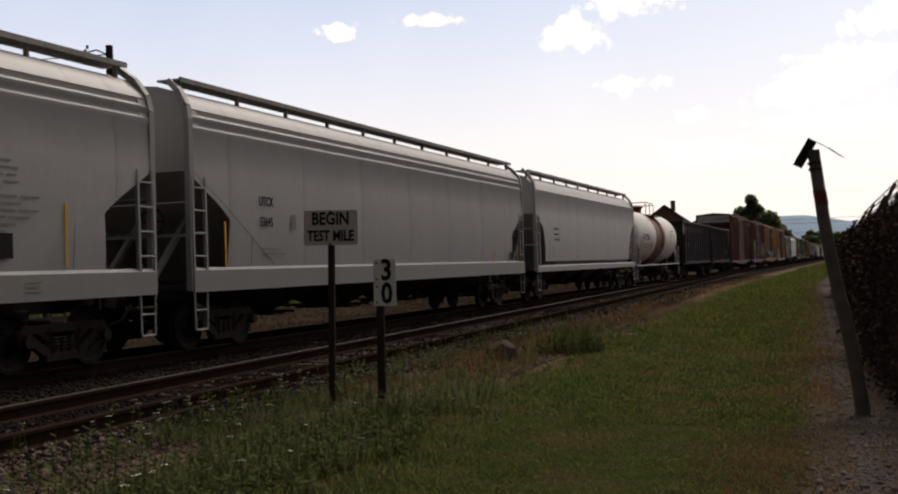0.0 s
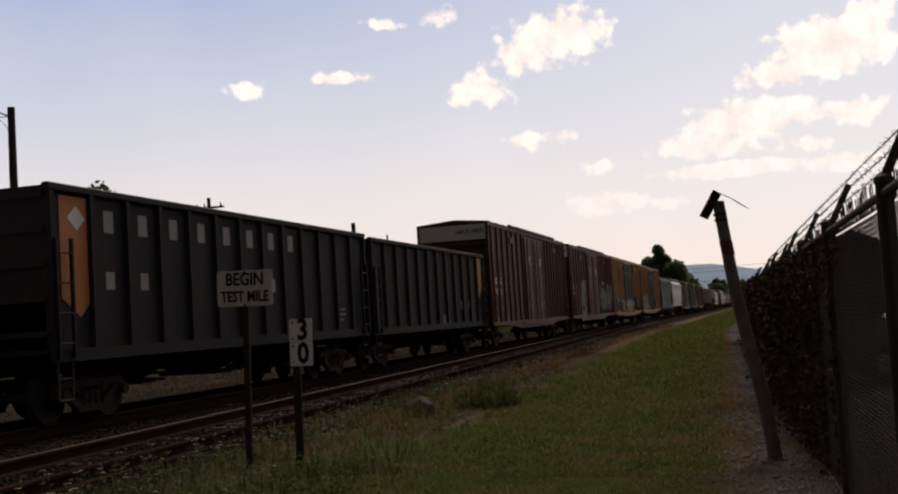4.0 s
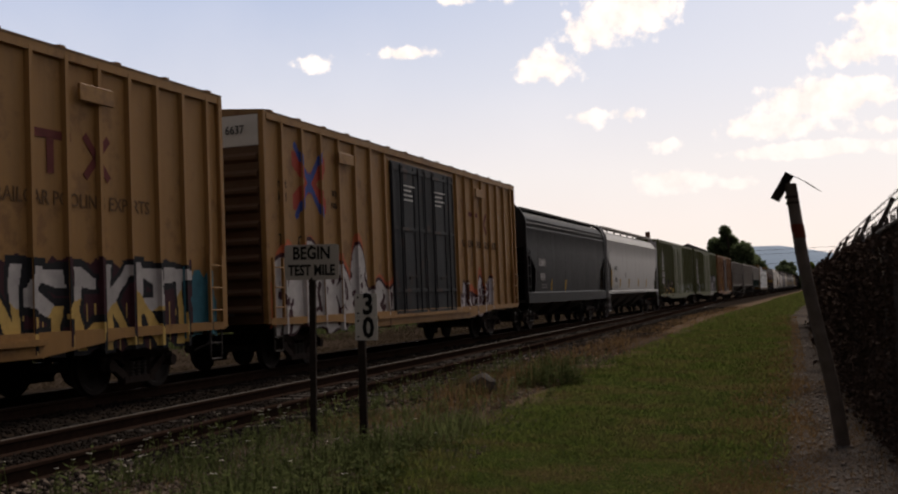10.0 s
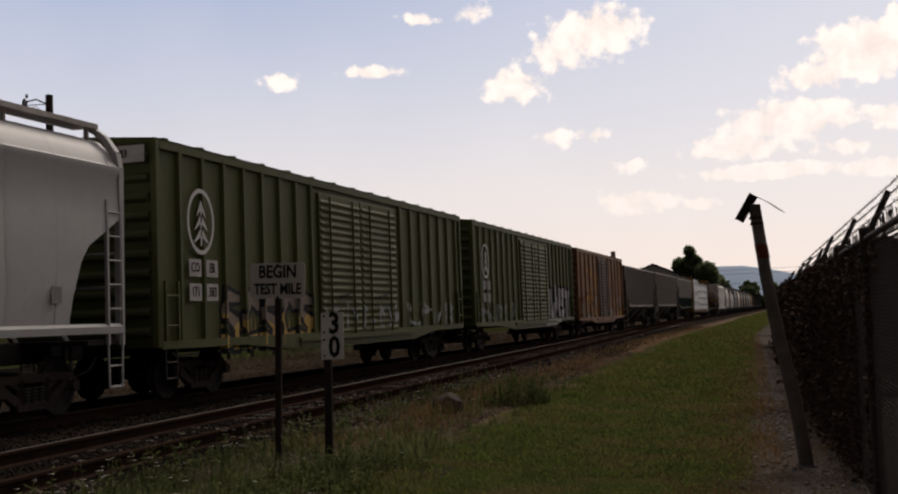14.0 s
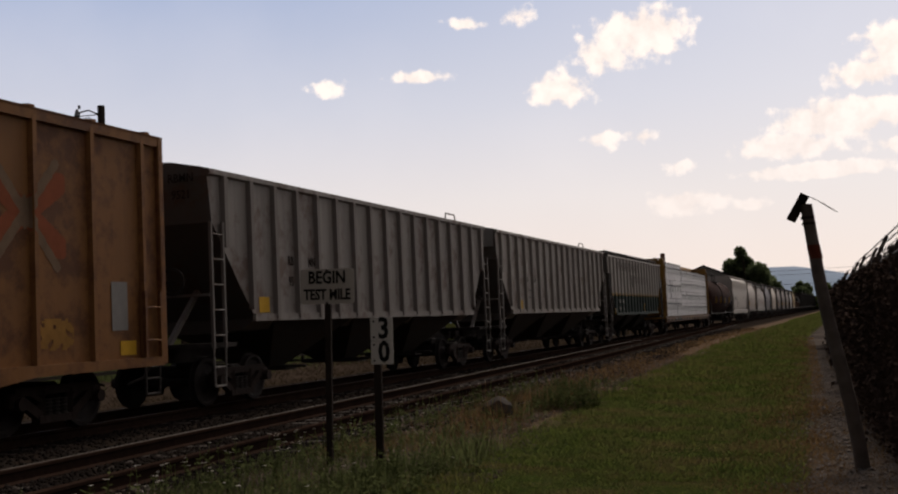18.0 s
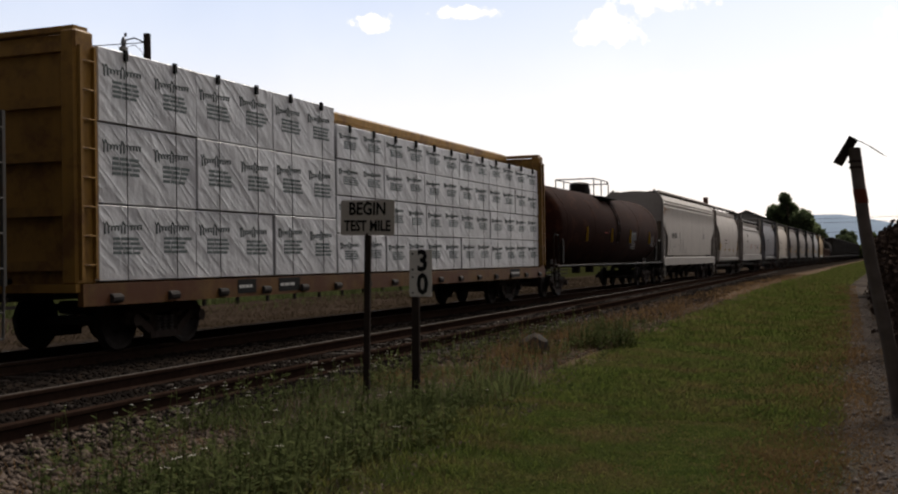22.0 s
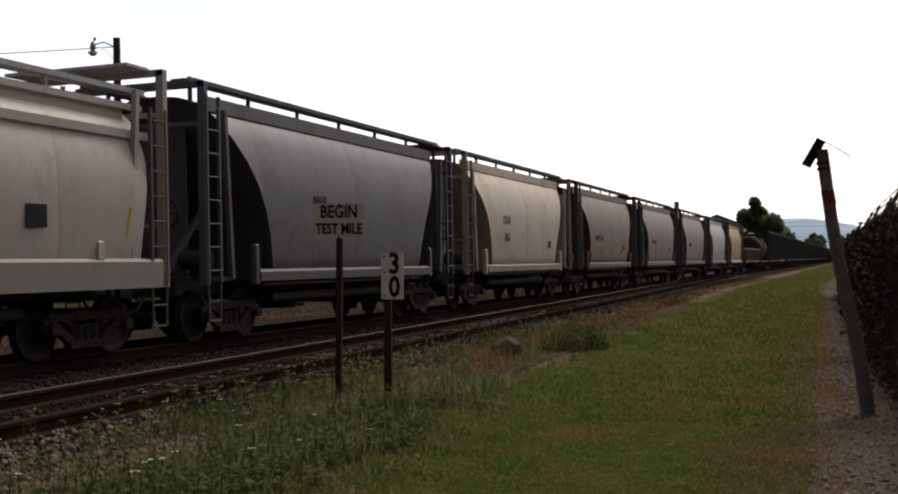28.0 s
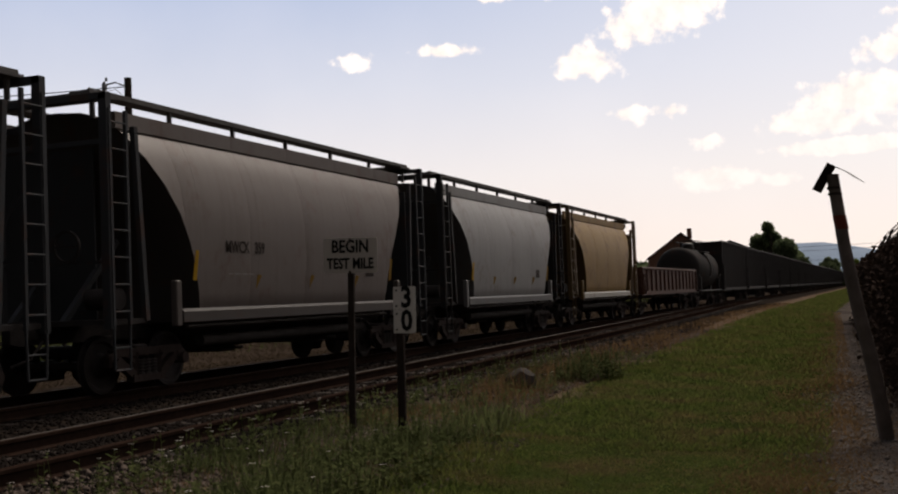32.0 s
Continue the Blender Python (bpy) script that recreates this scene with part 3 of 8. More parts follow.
def spaced(stops):
    out = []
    for (a, st), (b, _) in zip(stops, stops[1:]):
        n = max(1, int(round((b - a) / st)))
        out += [a + (b - a) * k / n for k in range(n)]
    return out + [stops[-1][0]]


def make_ground():
    xs = spaced([(-2500, 500), (-500, 90), (-60, 6), (-20, 0.5), (-14, 0.3), (1.5, 1.0), (20, 10), (100, 100), (500, 500), (2500, 1)])
    ys = spaced([(-1500, 300), (-300, 60), (-20, 4), (2, 0.35), (30, 1.0), (80, 8), (200, 50), (900, 300), (3600, 1)])
    V = np.array([(x, y, ground_z(x, y)) for y in ys for x in xs])
    nx = len(xs)
    i, j = np.meshgrid(np.arange(len(ys) - 1), np.arange(nx - 1), indexing="ij")
    p = (i * nx + j).ravel()
    me = quick("ground", V, np.stack([p, p + 1, p + nx + 1, p + nx], 1), [M["ground"]])
    me.polygons.foreach_set("use_smooth", [True] * len(me.polygons))
    tagged(new("ground", me), "ballast, weeds, mown grass and gravel strips beside the tracks", "ground", "", "structure")


make_ground()
# the line that the train runs on, and a siding that runs into it further along: x at y = 0, drift per metre, from, to
TRACKS = ((TRACK_X, 0.0, -420, 1100), (-7.38, -0.036, -60, 112))


def make_tracks():
    rnd = random.Random(2)
    tie = Geo().box(2.6, 0.23, 0.16, 0, 0, 0, 0.015).mesh("sleeper", M["tie"])
    far = Geo()
    for x0, drift, y0, y1 in TRACKS:
        tr = tagged(new("railway_track"), "worn steel rails on dark timber sleepers in ballast", "railway track", "", "structure")
        stops = [y for y in (-420, -60, 0, 60, 112, 300, 1100) if y0 <= y <= y1]
        for e in (-0.7525, 0.7525):
            prof = [(-0.07, 0.0), (0.07, 0.0), (0.07, 0.012), (0.012, 0.032), (0.012, 0.118), (0.036, 0.133), (0.036, 0.165), (0.026, 0.175)]
            side = prof + [(-p, q) for p, q in reversed(prof[2:])]
            at = lambda y: x0 + e + drift * y
            foot = RAIL_TOP - 0.179
            rail = part("rail", Geo().loft([[(at(y) + p, y, foot + q) for p, q in side] for y in stops]), M["rail_side"], tr)
            head = [(-0.022, 0.168), (0.022, 0.168), (0.022, 0.177), (0.014, 0.179), (-0.014, 0.179), (-0.022, 0.177)]
            part("rail_head", Geo().loft([[(at(y) + p, y, foot + q) for p, q in head] for y in stops]), M["rail_side" if drift and e > 0 else "rail_top"], rail)
        near_y = (3.0, 62.0) if drift else (8.0, 75.0)
        y = max(y0, -120.0)
        while y < min(y1, 330):
            dz, r = rnd.uniform(-0.012, 0.008), rnd.uniform(-1.2, 1.2) + math.degrees(math.atan(-drift)) * -1.0
            x = x0 + drift * y
            if near_y[0] < y < near_y[1]:
                t = part("sleeper", tie, None, tr)
                t.matrix_local = pose(x + rnd.uniform(-0.05, 0.05), y, RAIL_TOP - 0.262 + dz, 0, rnd.uniform(-0.5, 0.5), r)
            else:
                far.box(2.6, 0.23, 0.16, x, y, RAIL_TOP - 0.262)
            y += 0.52
    ob = part("far_sleepers", far, M["tie"], None)
    tagged(ob, "rows of dark timber sleepers further along the line", "railway sleepers", "", "stuff")


make_tracks()


# ---- the train: common parts ----

SHARED = {}


def shared(key, make):
    if key not in SHARED:
        SHARED[key] = make()
    return SHARED[key]


def wheel_mesh():
    g = Geo()
    g.lathe([(-0.07, 0.10), (-0.07, 0.36), (-0.05, 0.41), (-0.045, 0.47), (-0.02, 0.475), (-0.012, 0.445), (0.07, 0.44), (0.07, 0.38),
             (0.03, 0.34), (0.02, 0.20), (0.08, 0.13), (0.10, 0.09)], (0, 0, 0), "x", 28)
    return g.mesh("wheel", M["wheel"], smooth=35)


def axle_mesh():
    g = Geo()
    g.tube((-1.05, 0, 0), (1.05, 0, 0), 0.075, 12)
    return g.mesh("axle", M["steel"], smooth=40)


def side_frame_mesh():
    """Cast truss frame between the two axles, with its bearing boxes."""
    g = Geo()
    w = 0.11
    g.bar((0, -0.9, 0.62), (0, 0.9, 0.62), w, 0.12)
    for s in (-1, 1):
        g.bar((0, s * 0.9, 0.6), (0, s * 0.34, 0.24), w, 0.13)
        g.bar((0, s * 0.30, 0.18), (0, s * 0.30, 0.62), w, 0.12)
        g.box(0.16, 0.24, 0.24, 0.0, s * 0.88, 0.50, 0.03)
        g.tube((0.06, s * 0.87, 0.46), (0.17, s * 0.87, 0.46), 0.095, 12)
        g.bar((0, s * 0.62, 0.62), (0, s * 0.30, 0.45), w * 0.8, 0.07)
    g.bar((0, -0.42, 0.2), (0, 0.42, 0.2), w + 0.04, 0.11)
    return g.mesh("side_frame", M["frame_rust"], smooth=30)


def spring_mesh():
    prof = []
    for k in range(5):
        z = 0.25 + k * 0.052
        prof += [(z, 0.06), (z + 0.008, 0.078), (z + 0.024, 0.078), (z + 0.032, 0.06)]
    return Geo().lathe(prof, (0, 0, 0), "z", 10).mesh("spring", M["steel"])


def bolster_mesh():
    g = Geo()
    g.box(1.9, 0.36, 0.22, 0, 0, 0.62, 0.03)
    g.box(0.5, 0.5, 0.2, 0, 0, 0.78, 0.03)
    for s in (-1, 1):
        g.bar((-0.75, s * 0.45, 0.42), (0.75, s * 0.45, 0.42), 0.08, 0.14)
    return g.mesh("bogie", M["steel"], smooth=30)


def bogie(car, y, far=False):
    b = part("bogie", shared("bolster", bolster_mesh), None, car)
    b.matrix_local = pose(0, y, -DROP)
    for s in (-1, 1):
        sf = part("side_frame", shared("side_frame", side_frame_mesh), None, b)
        sf.matrix_local = pose(s * 1.02, 0, 0, 0, 0, 0 if s > 0 else 180)
        for y1 in (() if far else (-0.17, 0.0, 0.17)):
            sp = part("spring", shared("spring", spring_mesh), None, b)
            sp.matrix_local = pose(s * 1.02, y1, 0)
        ax = part("axle", shared("axle", axle_mesh), None, b)
        ax.matrix_local = pose(0, s * 0.87, 0.44)
        for e in (-1, 1):
            wl = part("wheel", shared("wheel", wheel_mesh), None, b)
            wl.matrix_local = pose(e * 0.78, s * 0.87, 0.44, 0, 0, 0 if e > 0 else 180)


def coupler_mesh():
    g = Geo()
    g.box(0.16, 0.55, 0.2, 0, 0.0, 0.85, 0.03)
    g.loft([[(x, 0.25, z) for x, z in ((-0.16, 0.68), (0.16, 0.68), (0.16, 1.02), (-0.16, 1.02))],
            [(x, 0.45, z) for x, z in ((-0.20, 0.70), (0.10, 0.70), (0.10, 1.0), (-0.20, 1.0))],
            [(x, 0.58, z) for x, z in ((-0.18, 0.74), (-0.02, 0.74), (-0.02, 0.96), (-0.18, 0.96))]])
    g.pipe([(-0.35, 0.1, 0.75), (-0.35, 0.35, 0.5), (-0.2, 0.6, 0.4)], 0.025)
    return g.mesh("coupler", M["steel"], smooth=30)


def running_gear(car, length, inset=1.9, sill=True, far=False):
    """Bogies, couplers, centre sill and brake rigging under a car."""
    for s in (-1, 1):
        bogie(car, s * (length / 2 - inset), far)
        c = part("coupler", shared("coupler", coupler_mesh), None, car)
        c.matrix_local = pose(0, s * (length / 2 + 0.02), 0, 0, 0, 0 if s > 0 else 180)
    if sill:
        part("centre_sill", Geo().box(0.4, length - 0.3, 0.34, 0, 0, 0.86), M["steel"], car)


def ladder(car, y, z0, z1, x=1.5, width=0.42, material=None, step=0.38, rung_mat=None):
    g = Geo()
    for dy in (-width / 2, width / 2):
        g.bar((x, y + dy, z0), (x, y + dy, z1), 0.055, 0.055, (1, 0, 0))
    lad = part("ladder", g, material, car)
    n = max(2, int((z1 - z0) / step))
    me = shared(("rung", width, (rung_mat or material).name), lambda: Geo().tube((0, -width / 2, 0), (0, width / 2, 0), 0.016, 6).mesh("rung", rung_mat or material))
    for k in range(n):
        r = part("rung", me, None, lad)
        r.matrix_local = pose(x + 0.015, y, z0 + (k + 0.5) * (z1 - z0) / n)
    return lad


def stirrup(car, y, x=1.5, material=None, low=0.28, high=0.95):
    g = Geo()
    g.pipe([(x, y - 0.2, high), (x, y - 0.18, low), (x, y + 0.18, low), (x, y + 0.2, high)], 0.02)
    g.tube((x, y - 0.18, (low + high) / 2), (x, y + 0.18, (low + high) / 2), 0.016)
    return part("step", g, material, car)


def new_car(name, label, a, b, category="freight car"):
    """An empty at rail height that carries a car's parts; a and b: its ends along the train at the start."""
    car = thing(name, label, category, group="cars of the freight train")
    car["kind"] = "thing"
    TRAIN.append((car, (a + b) / 2))
    return car


TRAIN = []


def lerp_table(tab, z):
    for (z0, e0), (z1, e1) in zip(tab, tab[1:]):
        if z <= z1:
            return e0 + (e1 - e0) * max(0.0, (z - z0) / (z1 - z0))
    return tab[-1][1]


def shell(half, inset, length, ny=9, end=0):
    """A closed hull: half profile (x, z) from the keel to the ridge, ends drawn in by inset(z)."""
    g = Geo()
    rows = [(x, z) for x, z in half] + [(-x, z) for x, z in reversed(half[1:-1])]
    rings = []
    for k in range(ny):
        v = 2 * k / (ny - 1) - 1
        rings.append([(x, v * (length / 2 - lerp_table(inset, z)), z) for x, z in rows])
    g.loft(rings, True, False)
    n, m = len(half), len(rows)
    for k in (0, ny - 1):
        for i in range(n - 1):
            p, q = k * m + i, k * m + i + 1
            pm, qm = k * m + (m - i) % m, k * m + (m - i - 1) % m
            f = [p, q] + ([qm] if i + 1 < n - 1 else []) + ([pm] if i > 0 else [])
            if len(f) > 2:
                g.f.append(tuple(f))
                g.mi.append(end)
    return g


def seams(car, half, ys, material, inset, length, x_grow=0.006):
    for y in ys:
        pts = [(x + x_grow, y, z + (0.004 if x < 0.8 else 0)) for x, z in half if z > 1.25 and abs(y) < length / 2 - lerp_table(inset, z)]
        if len(pts) > 2:
            part("weld_seam", Geo().pipe(pts, 0.007, 4), material, car)


def running_board(car, length, z, xs, mat, support_from, spacing=1.95, width=0.46, end=0.25, thick=0.035):
    for x in xs:
        g = Geo()
        y0, y1 = -length / 2 + end, length / 2 - end
        g.box(width, y1 - y0, thick, x, 0, z)
        g.box(0.03, y1 - y0, thick + 0.05, x + (width / 2 if x > 0 else -width / 2), 0, z)
        part("running_board", g, mat, car)
        n = int((y1 - y0) / spacing)
        sg = shared(("board_bracket", round(z - support_from, 2), mat.name), lambda: Geo().bar((0, 0, support_from - z), (0, 0, 0), 0.05, 0.07, (1, 0, 0)).mesh("board_bracket", mat))
        for k in range(n + 1):
            s = part("board_bracket", sg, None, car)
            s.matrix_local = pose(x + (0.12 if x > 0 else -0.12), y0 + 0.15 + k * (y1 - y0 - 0.3) / n, z)


def hatch_row(car, length, z, mat, n, w=0.62, trough=False):
    if trough:
        part("hatch_cover", Geo().box(w, length - 2.2, 0.09, 0, 0, z + 0.045, 0.03), mat, car)
        return
    me = shared(("hatch", mat.name, w), lambda: Geo().lathe([(0, w / 2), (0.07, w / 2), (0.11, w / 2 - 0.1), (0.12, 0.05)], (0, 0, 0), "z", 16).mesh("hatch_cover", mat, smooth=35))
    for k in range(n):
        h = part("hatch_cover", me, None, car)
        h.matrix_local = pose(0, (k - (n - 1) / 2) * (length - 3.5) / max(1, n - 1), z)


def hopper_bays(car, length, n, z_top, z_bot, mat, half_w=1.15):
    """Pyramid discharge bays under the body, each with its outlet gate."""
    span = (length - 5.0) / n
    for k in range(n):
        y = (k - (n - 1) / 2) * span
        g = Geo()
        a, b = span * 0.49, 0.32
        g.loft([[(-0.4, y - b, z_bot), (0.4, y - b, z_bot), (0.4, y + b, z_bot), (-0.4, y + b, z_bot)],
                [(-half_w, y - a, z_top), (half_w, y - a, z_top), (half_w, y + a, z_top), (-half_w, y + a, z_top)]])
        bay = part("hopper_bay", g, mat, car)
        gate = Geo().box(1.5, 0.5, 0.1, 0, y, z_bot - 0.03)
        gate.tube((-1.2, y - 0.2, z_bot), (1.2, y - 0.2, z_bot), 0.03)
        part("outlet_gate", gate, M["steel"], bay)


# ---- covered hoppers ----
LONG_HALF = [(0, 1.0), (0.6, 1.0), (1.25, 1.12), (1.45, 1.3), (1.49, 1.8), (1.51, 2.4), (1.51, 3.0), (1.49, 3.62), (1.515, 3.68), (1.515, 3.74), (1.475, 3.78),
             (1.475, 3.84), (1.50, 3.87), (1.50, 3.93), (1.45, 3.97), (1.45, 4.03), (1.465, 4.06), (1.40, 4.16), (1.2, 4.36), (0.85, 4.48), (0.4, 4.53), (0, 4.55)]
PLAIN_HALF = [(0, 1.0), (0.6, 1.0), (1.25, 1.12), (1.45, 1.3), (1.49, 1.8), (1.51, 2.4), (1.51, 3.0), (1.49, 3.7), (1.53, 3.78), (1.53, 3.86), (1.44, 3.9),
              (1.36, 4.08), (1.15, 4.30), (0.8, 4.42), (0.4, 4.48), (0, 4.5)]
CYL_HALF = [(0, 0.92), (1.3, 0.96), (1.43, 1.1), (1.47, 1.4), (1.495, 1.8), (1.515, 2.25), (1.52, 2.7), (1.47, 3.15), (1.36, 3.55), (1.19, 3.92), (0.92, 4.17), (0.5, 4.3), (0, 4.34)]
LONG_CUT = [(0.9, 1.25), (1.45, 1.25), (2.2, 1.3), (2.45, 0.9), (2.87, 0.12), (3.3, 0.1), (4.5, 0.1)]
TALL_CUT = [(0.9, 1.42), (1.4, 1.4), (1.75, 1.34), (2.3, 1.14), (2.72, 0.8), (3.33, 0.25), (3.55, 0.12), (4.6, 0.12)]
FULL_CUT = [(0.9, 0.75), (1.7, 0.7), (2.9, 0.55), (4.3, 0.5)]
CYL_CUT = [(0.9, 2.5), (1.7, 2.33), (2.4, 2.05), (2.97, 1.66), (3.5, 1.22), (3.9, 0.84), (4.3, 0.7)]


def sill_plates(car, length, z0, z1, mat, name="side_sill"):
    for s in (-1, 1):
        g = Geo()
        g.loft([[(s * 1.47, -length / 2 + 0.05, z0), (s * 1.53, -length / 2 + 0.05, z0), (s * 1.53, -length / 2 + 0.05, z1 - 0.05), (s * 1.49, -length / 2 + 0.05, z1)],
                [(s * 1.47, length / 2 - 0.05, z0), (s * 1.53, length / 2 - 0.05, z0), (s * 1.53, length / 2 - 0.05, z1 - 0.05), (s * 1.49, length / 2 - 0.05, z1)]])
        part(name, g, mat, car)


def end_frames(car, length, mat, top, cyl=False, board_mat=None, rails=True, tall=False, ladder_mat=None):
    """Ladders, corner posts, platforms and brake gear at both ends of a hopper."""
    for s in (-1, 1):
        y = s * (length / 2 - 0.06)
        part("end_platform", Geo().box(2.9, 0.9, 0.08, 0, s * (length / 2 - 0.5), 1.0), M["steel"], car)
        g = Geo()
        for x in (-0.5, 0.5):
            g.bar((x, y - s * 0.1, 1.0), (x, s * (length / 2 - 1.5), 2.3), 0.09, 0.09)
        g.bar((-1.45, y, 1.9), (1.45, y, 1.9), 0.05, 0.05)
        part("end_brace", g, mat, car)
        for x in (-1.5, 1.5):
            ladder(car, s * (length / 2 - 0.27), 0.95, top, x, 0.4, ladder_mat or mat)
            stirrup(car, s * (length / 2 - 0.27), x, ladder_mat or mat)
        if cyl:
            for x in (-1.44, 1.44):
                part("corner_post", Geo().bar((x, y, 0.9), (x, y, 4.42), 0.12, 0.14, (1, 0, 0)), mat, car)
                part("corner_post", Geo().bar((x, s * (length / 2 - 0.95), 1.0), (x, s * (length / 2 - 0.75), 4.0), 0.09, 0.09, (1, 0, 0)), mat, car)
            g = Geo()
            g.bar((-1.5, y, 4.38), (1.5, y, 4.38), 0.12, 0.1)
            g.bar((-1.44, y, 3.7), (1.44, y, 3.7), 0.08, 0.08)
            g.bar((-0.5, y, 1.0), (-0.5, y, 4.3), 0.07, 0.07)
            g.bar((-1.4, y, 1.1), (-0.5, s * (length / 2 - 0.5), 3.2), 0.06, 0.06)
            part("end_frame", g, mat, car)
            part("end_walkway", Geo().box(2.4, 0.6, 0.05, 0, s * (length / 2 - 0.35), 4.45), board_mat or mat, car)
            if not tall:
                x0, x1 = (-1.42, 1.42) if s > 0 else (-1.42, 0.5)
                part("end_sheet", Geo().box(x1 - x0, 0.04, 2.75, (x0 + x1) / 2, s * (length / 2 - 0.98), 2.4), mat, car)
            gg = Geo().tube((0.55, s * (length / 2 - 0.75), 1.35), (1.1, s * (length / 2 - 0.75), 1.35), 0.17, 14)
            part("air_reservoir", gg, M["steel"], car, smooth=40)
        elif rails:
            for x in (-1.45, 1.45):
                bend = [(x, y, 0.95), (x * 1.02, y, 3.85), (x * 0.99, y - s * 0.02, 4.1), (x * 0.88, y - s * 0.08, 4.36), (x * 0.7, y - s * 0.2, 4.58)]
                g = Geo()
                for p, q in zip(bend, bend[1:]):
                    g.bar(p, q, 0.10, 0.13, (0, 1, 0))
                part("corner_post", g, mat, car)
            part("end_grab_bar", Geo().tube((-1.45, y + s * 0.03, 2.45), (1.45, y + s * 0.03, 2.45), 0.02), mat, car)
        wheelg = Geo().lathe([(-0.02, 0.25), (0.02, 0.25), (0.02, 0.21), (-0.02, 0.21), (-0.02, 0.25)], (0.75, s * (length / 2 + 0.02), 2.15), "y", 20, caps=False)
        wheelg.bar((0.52, s * (length / 2 + 0.02), 2.15), (0.98, s * (length / 2 + 0.02), 2.15), 0.03, 0.03)
        if s < 0:
            part("brake_wheel", wheelg, M["steel"], car)


def end_sheets(car, half, cut, deep, length, mat):
    """Side sheets that run on past the slope sheets to the ends, cut away in a curve."""
    side = [(x, z) for x, z in half if x > 1.3 and z > 1.2]
    zs = [side[0][1] + (side[-1][1] - side[0][1]) * k / 26 for k in range(27)]
    across = [(z, x) for x, z in side]
    for sx in (-1, 1):
        for e in (-1, 1):
            g = Geo()
            outer = [(sx * (lerp_table(across, z) - 0.004), e * (length / 2 - lerp_table(cut, z)), z) for z in zs]
            inner = [(sx * (lerp_table(across, z) - 0.004), e * (length / 2 - lerp_table(deep, z) - 0.25), z) for z in zs]
            rows = [(p, q) for p, q in zip(outer, inner) if e * (p[1] - q[1]) > 0.02]
            g.loft([[p, q, (q[0] - sx * 0.02, q[1], q[2]), (p[0] - sx * 0.02, p[1], p[2])] for p, q in rows])
            part("side_sheet", g, mat, car)


DEEP_CUT = [(0.9, 3.3), (1.3, 3.1), (2.8, 0.5), (2.87, 0.12), (3.3, 0.1), (4.6, 0.1)]


def long_hopper(label, a, b, col, board, half=LONG_HALF, cut=LONG_CUT, grime=0.35, rust=0.0, sill=None, sill_z=(0.92, 1.34), board_z=4.66, ladder_top=2.9, bay=None, trough=False):
    length = b - a + 0.4
    car = new_car("covered_hopper_car", label, a, b)
    mat = paint("hopper_paint", col, grime, rust, panel=2.9)
    bmat = simple("hopper_walkway", board, 0.8, 0, 0.35)
    part("hopper_body", shell(half, DEEP_CUT, length, 15), mat, car, smooth=40)
    end_sheets(car, half, cut, DEEP_CUT, length, mat)
    seams(car, half, [(k - 2.5) * length / 6.3 for k in range(6)], mat, cut, length, -0.004)
    sill_plates(car, length, *sill_z, paint("sill_paint", sill or tuple(v * 0.72 for v in col), grime + 0.2, rust))
    end_frames(car, length, paint("frame_paint", tuple(v * 0.75 for v in col), grime, rust), ladder_top)
    running_board(car, length, board_z - 0.06, (-0.98, 0.98), bmat, board_z - 0.42)
    hatch_row(car, length, 4.47, mat, 8, trough=trough)
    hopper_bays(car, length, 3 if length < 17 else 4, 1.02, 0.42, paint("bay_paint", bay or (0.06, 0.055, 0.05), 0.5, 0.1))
    running_gear(car, length, 1.75)
    return car


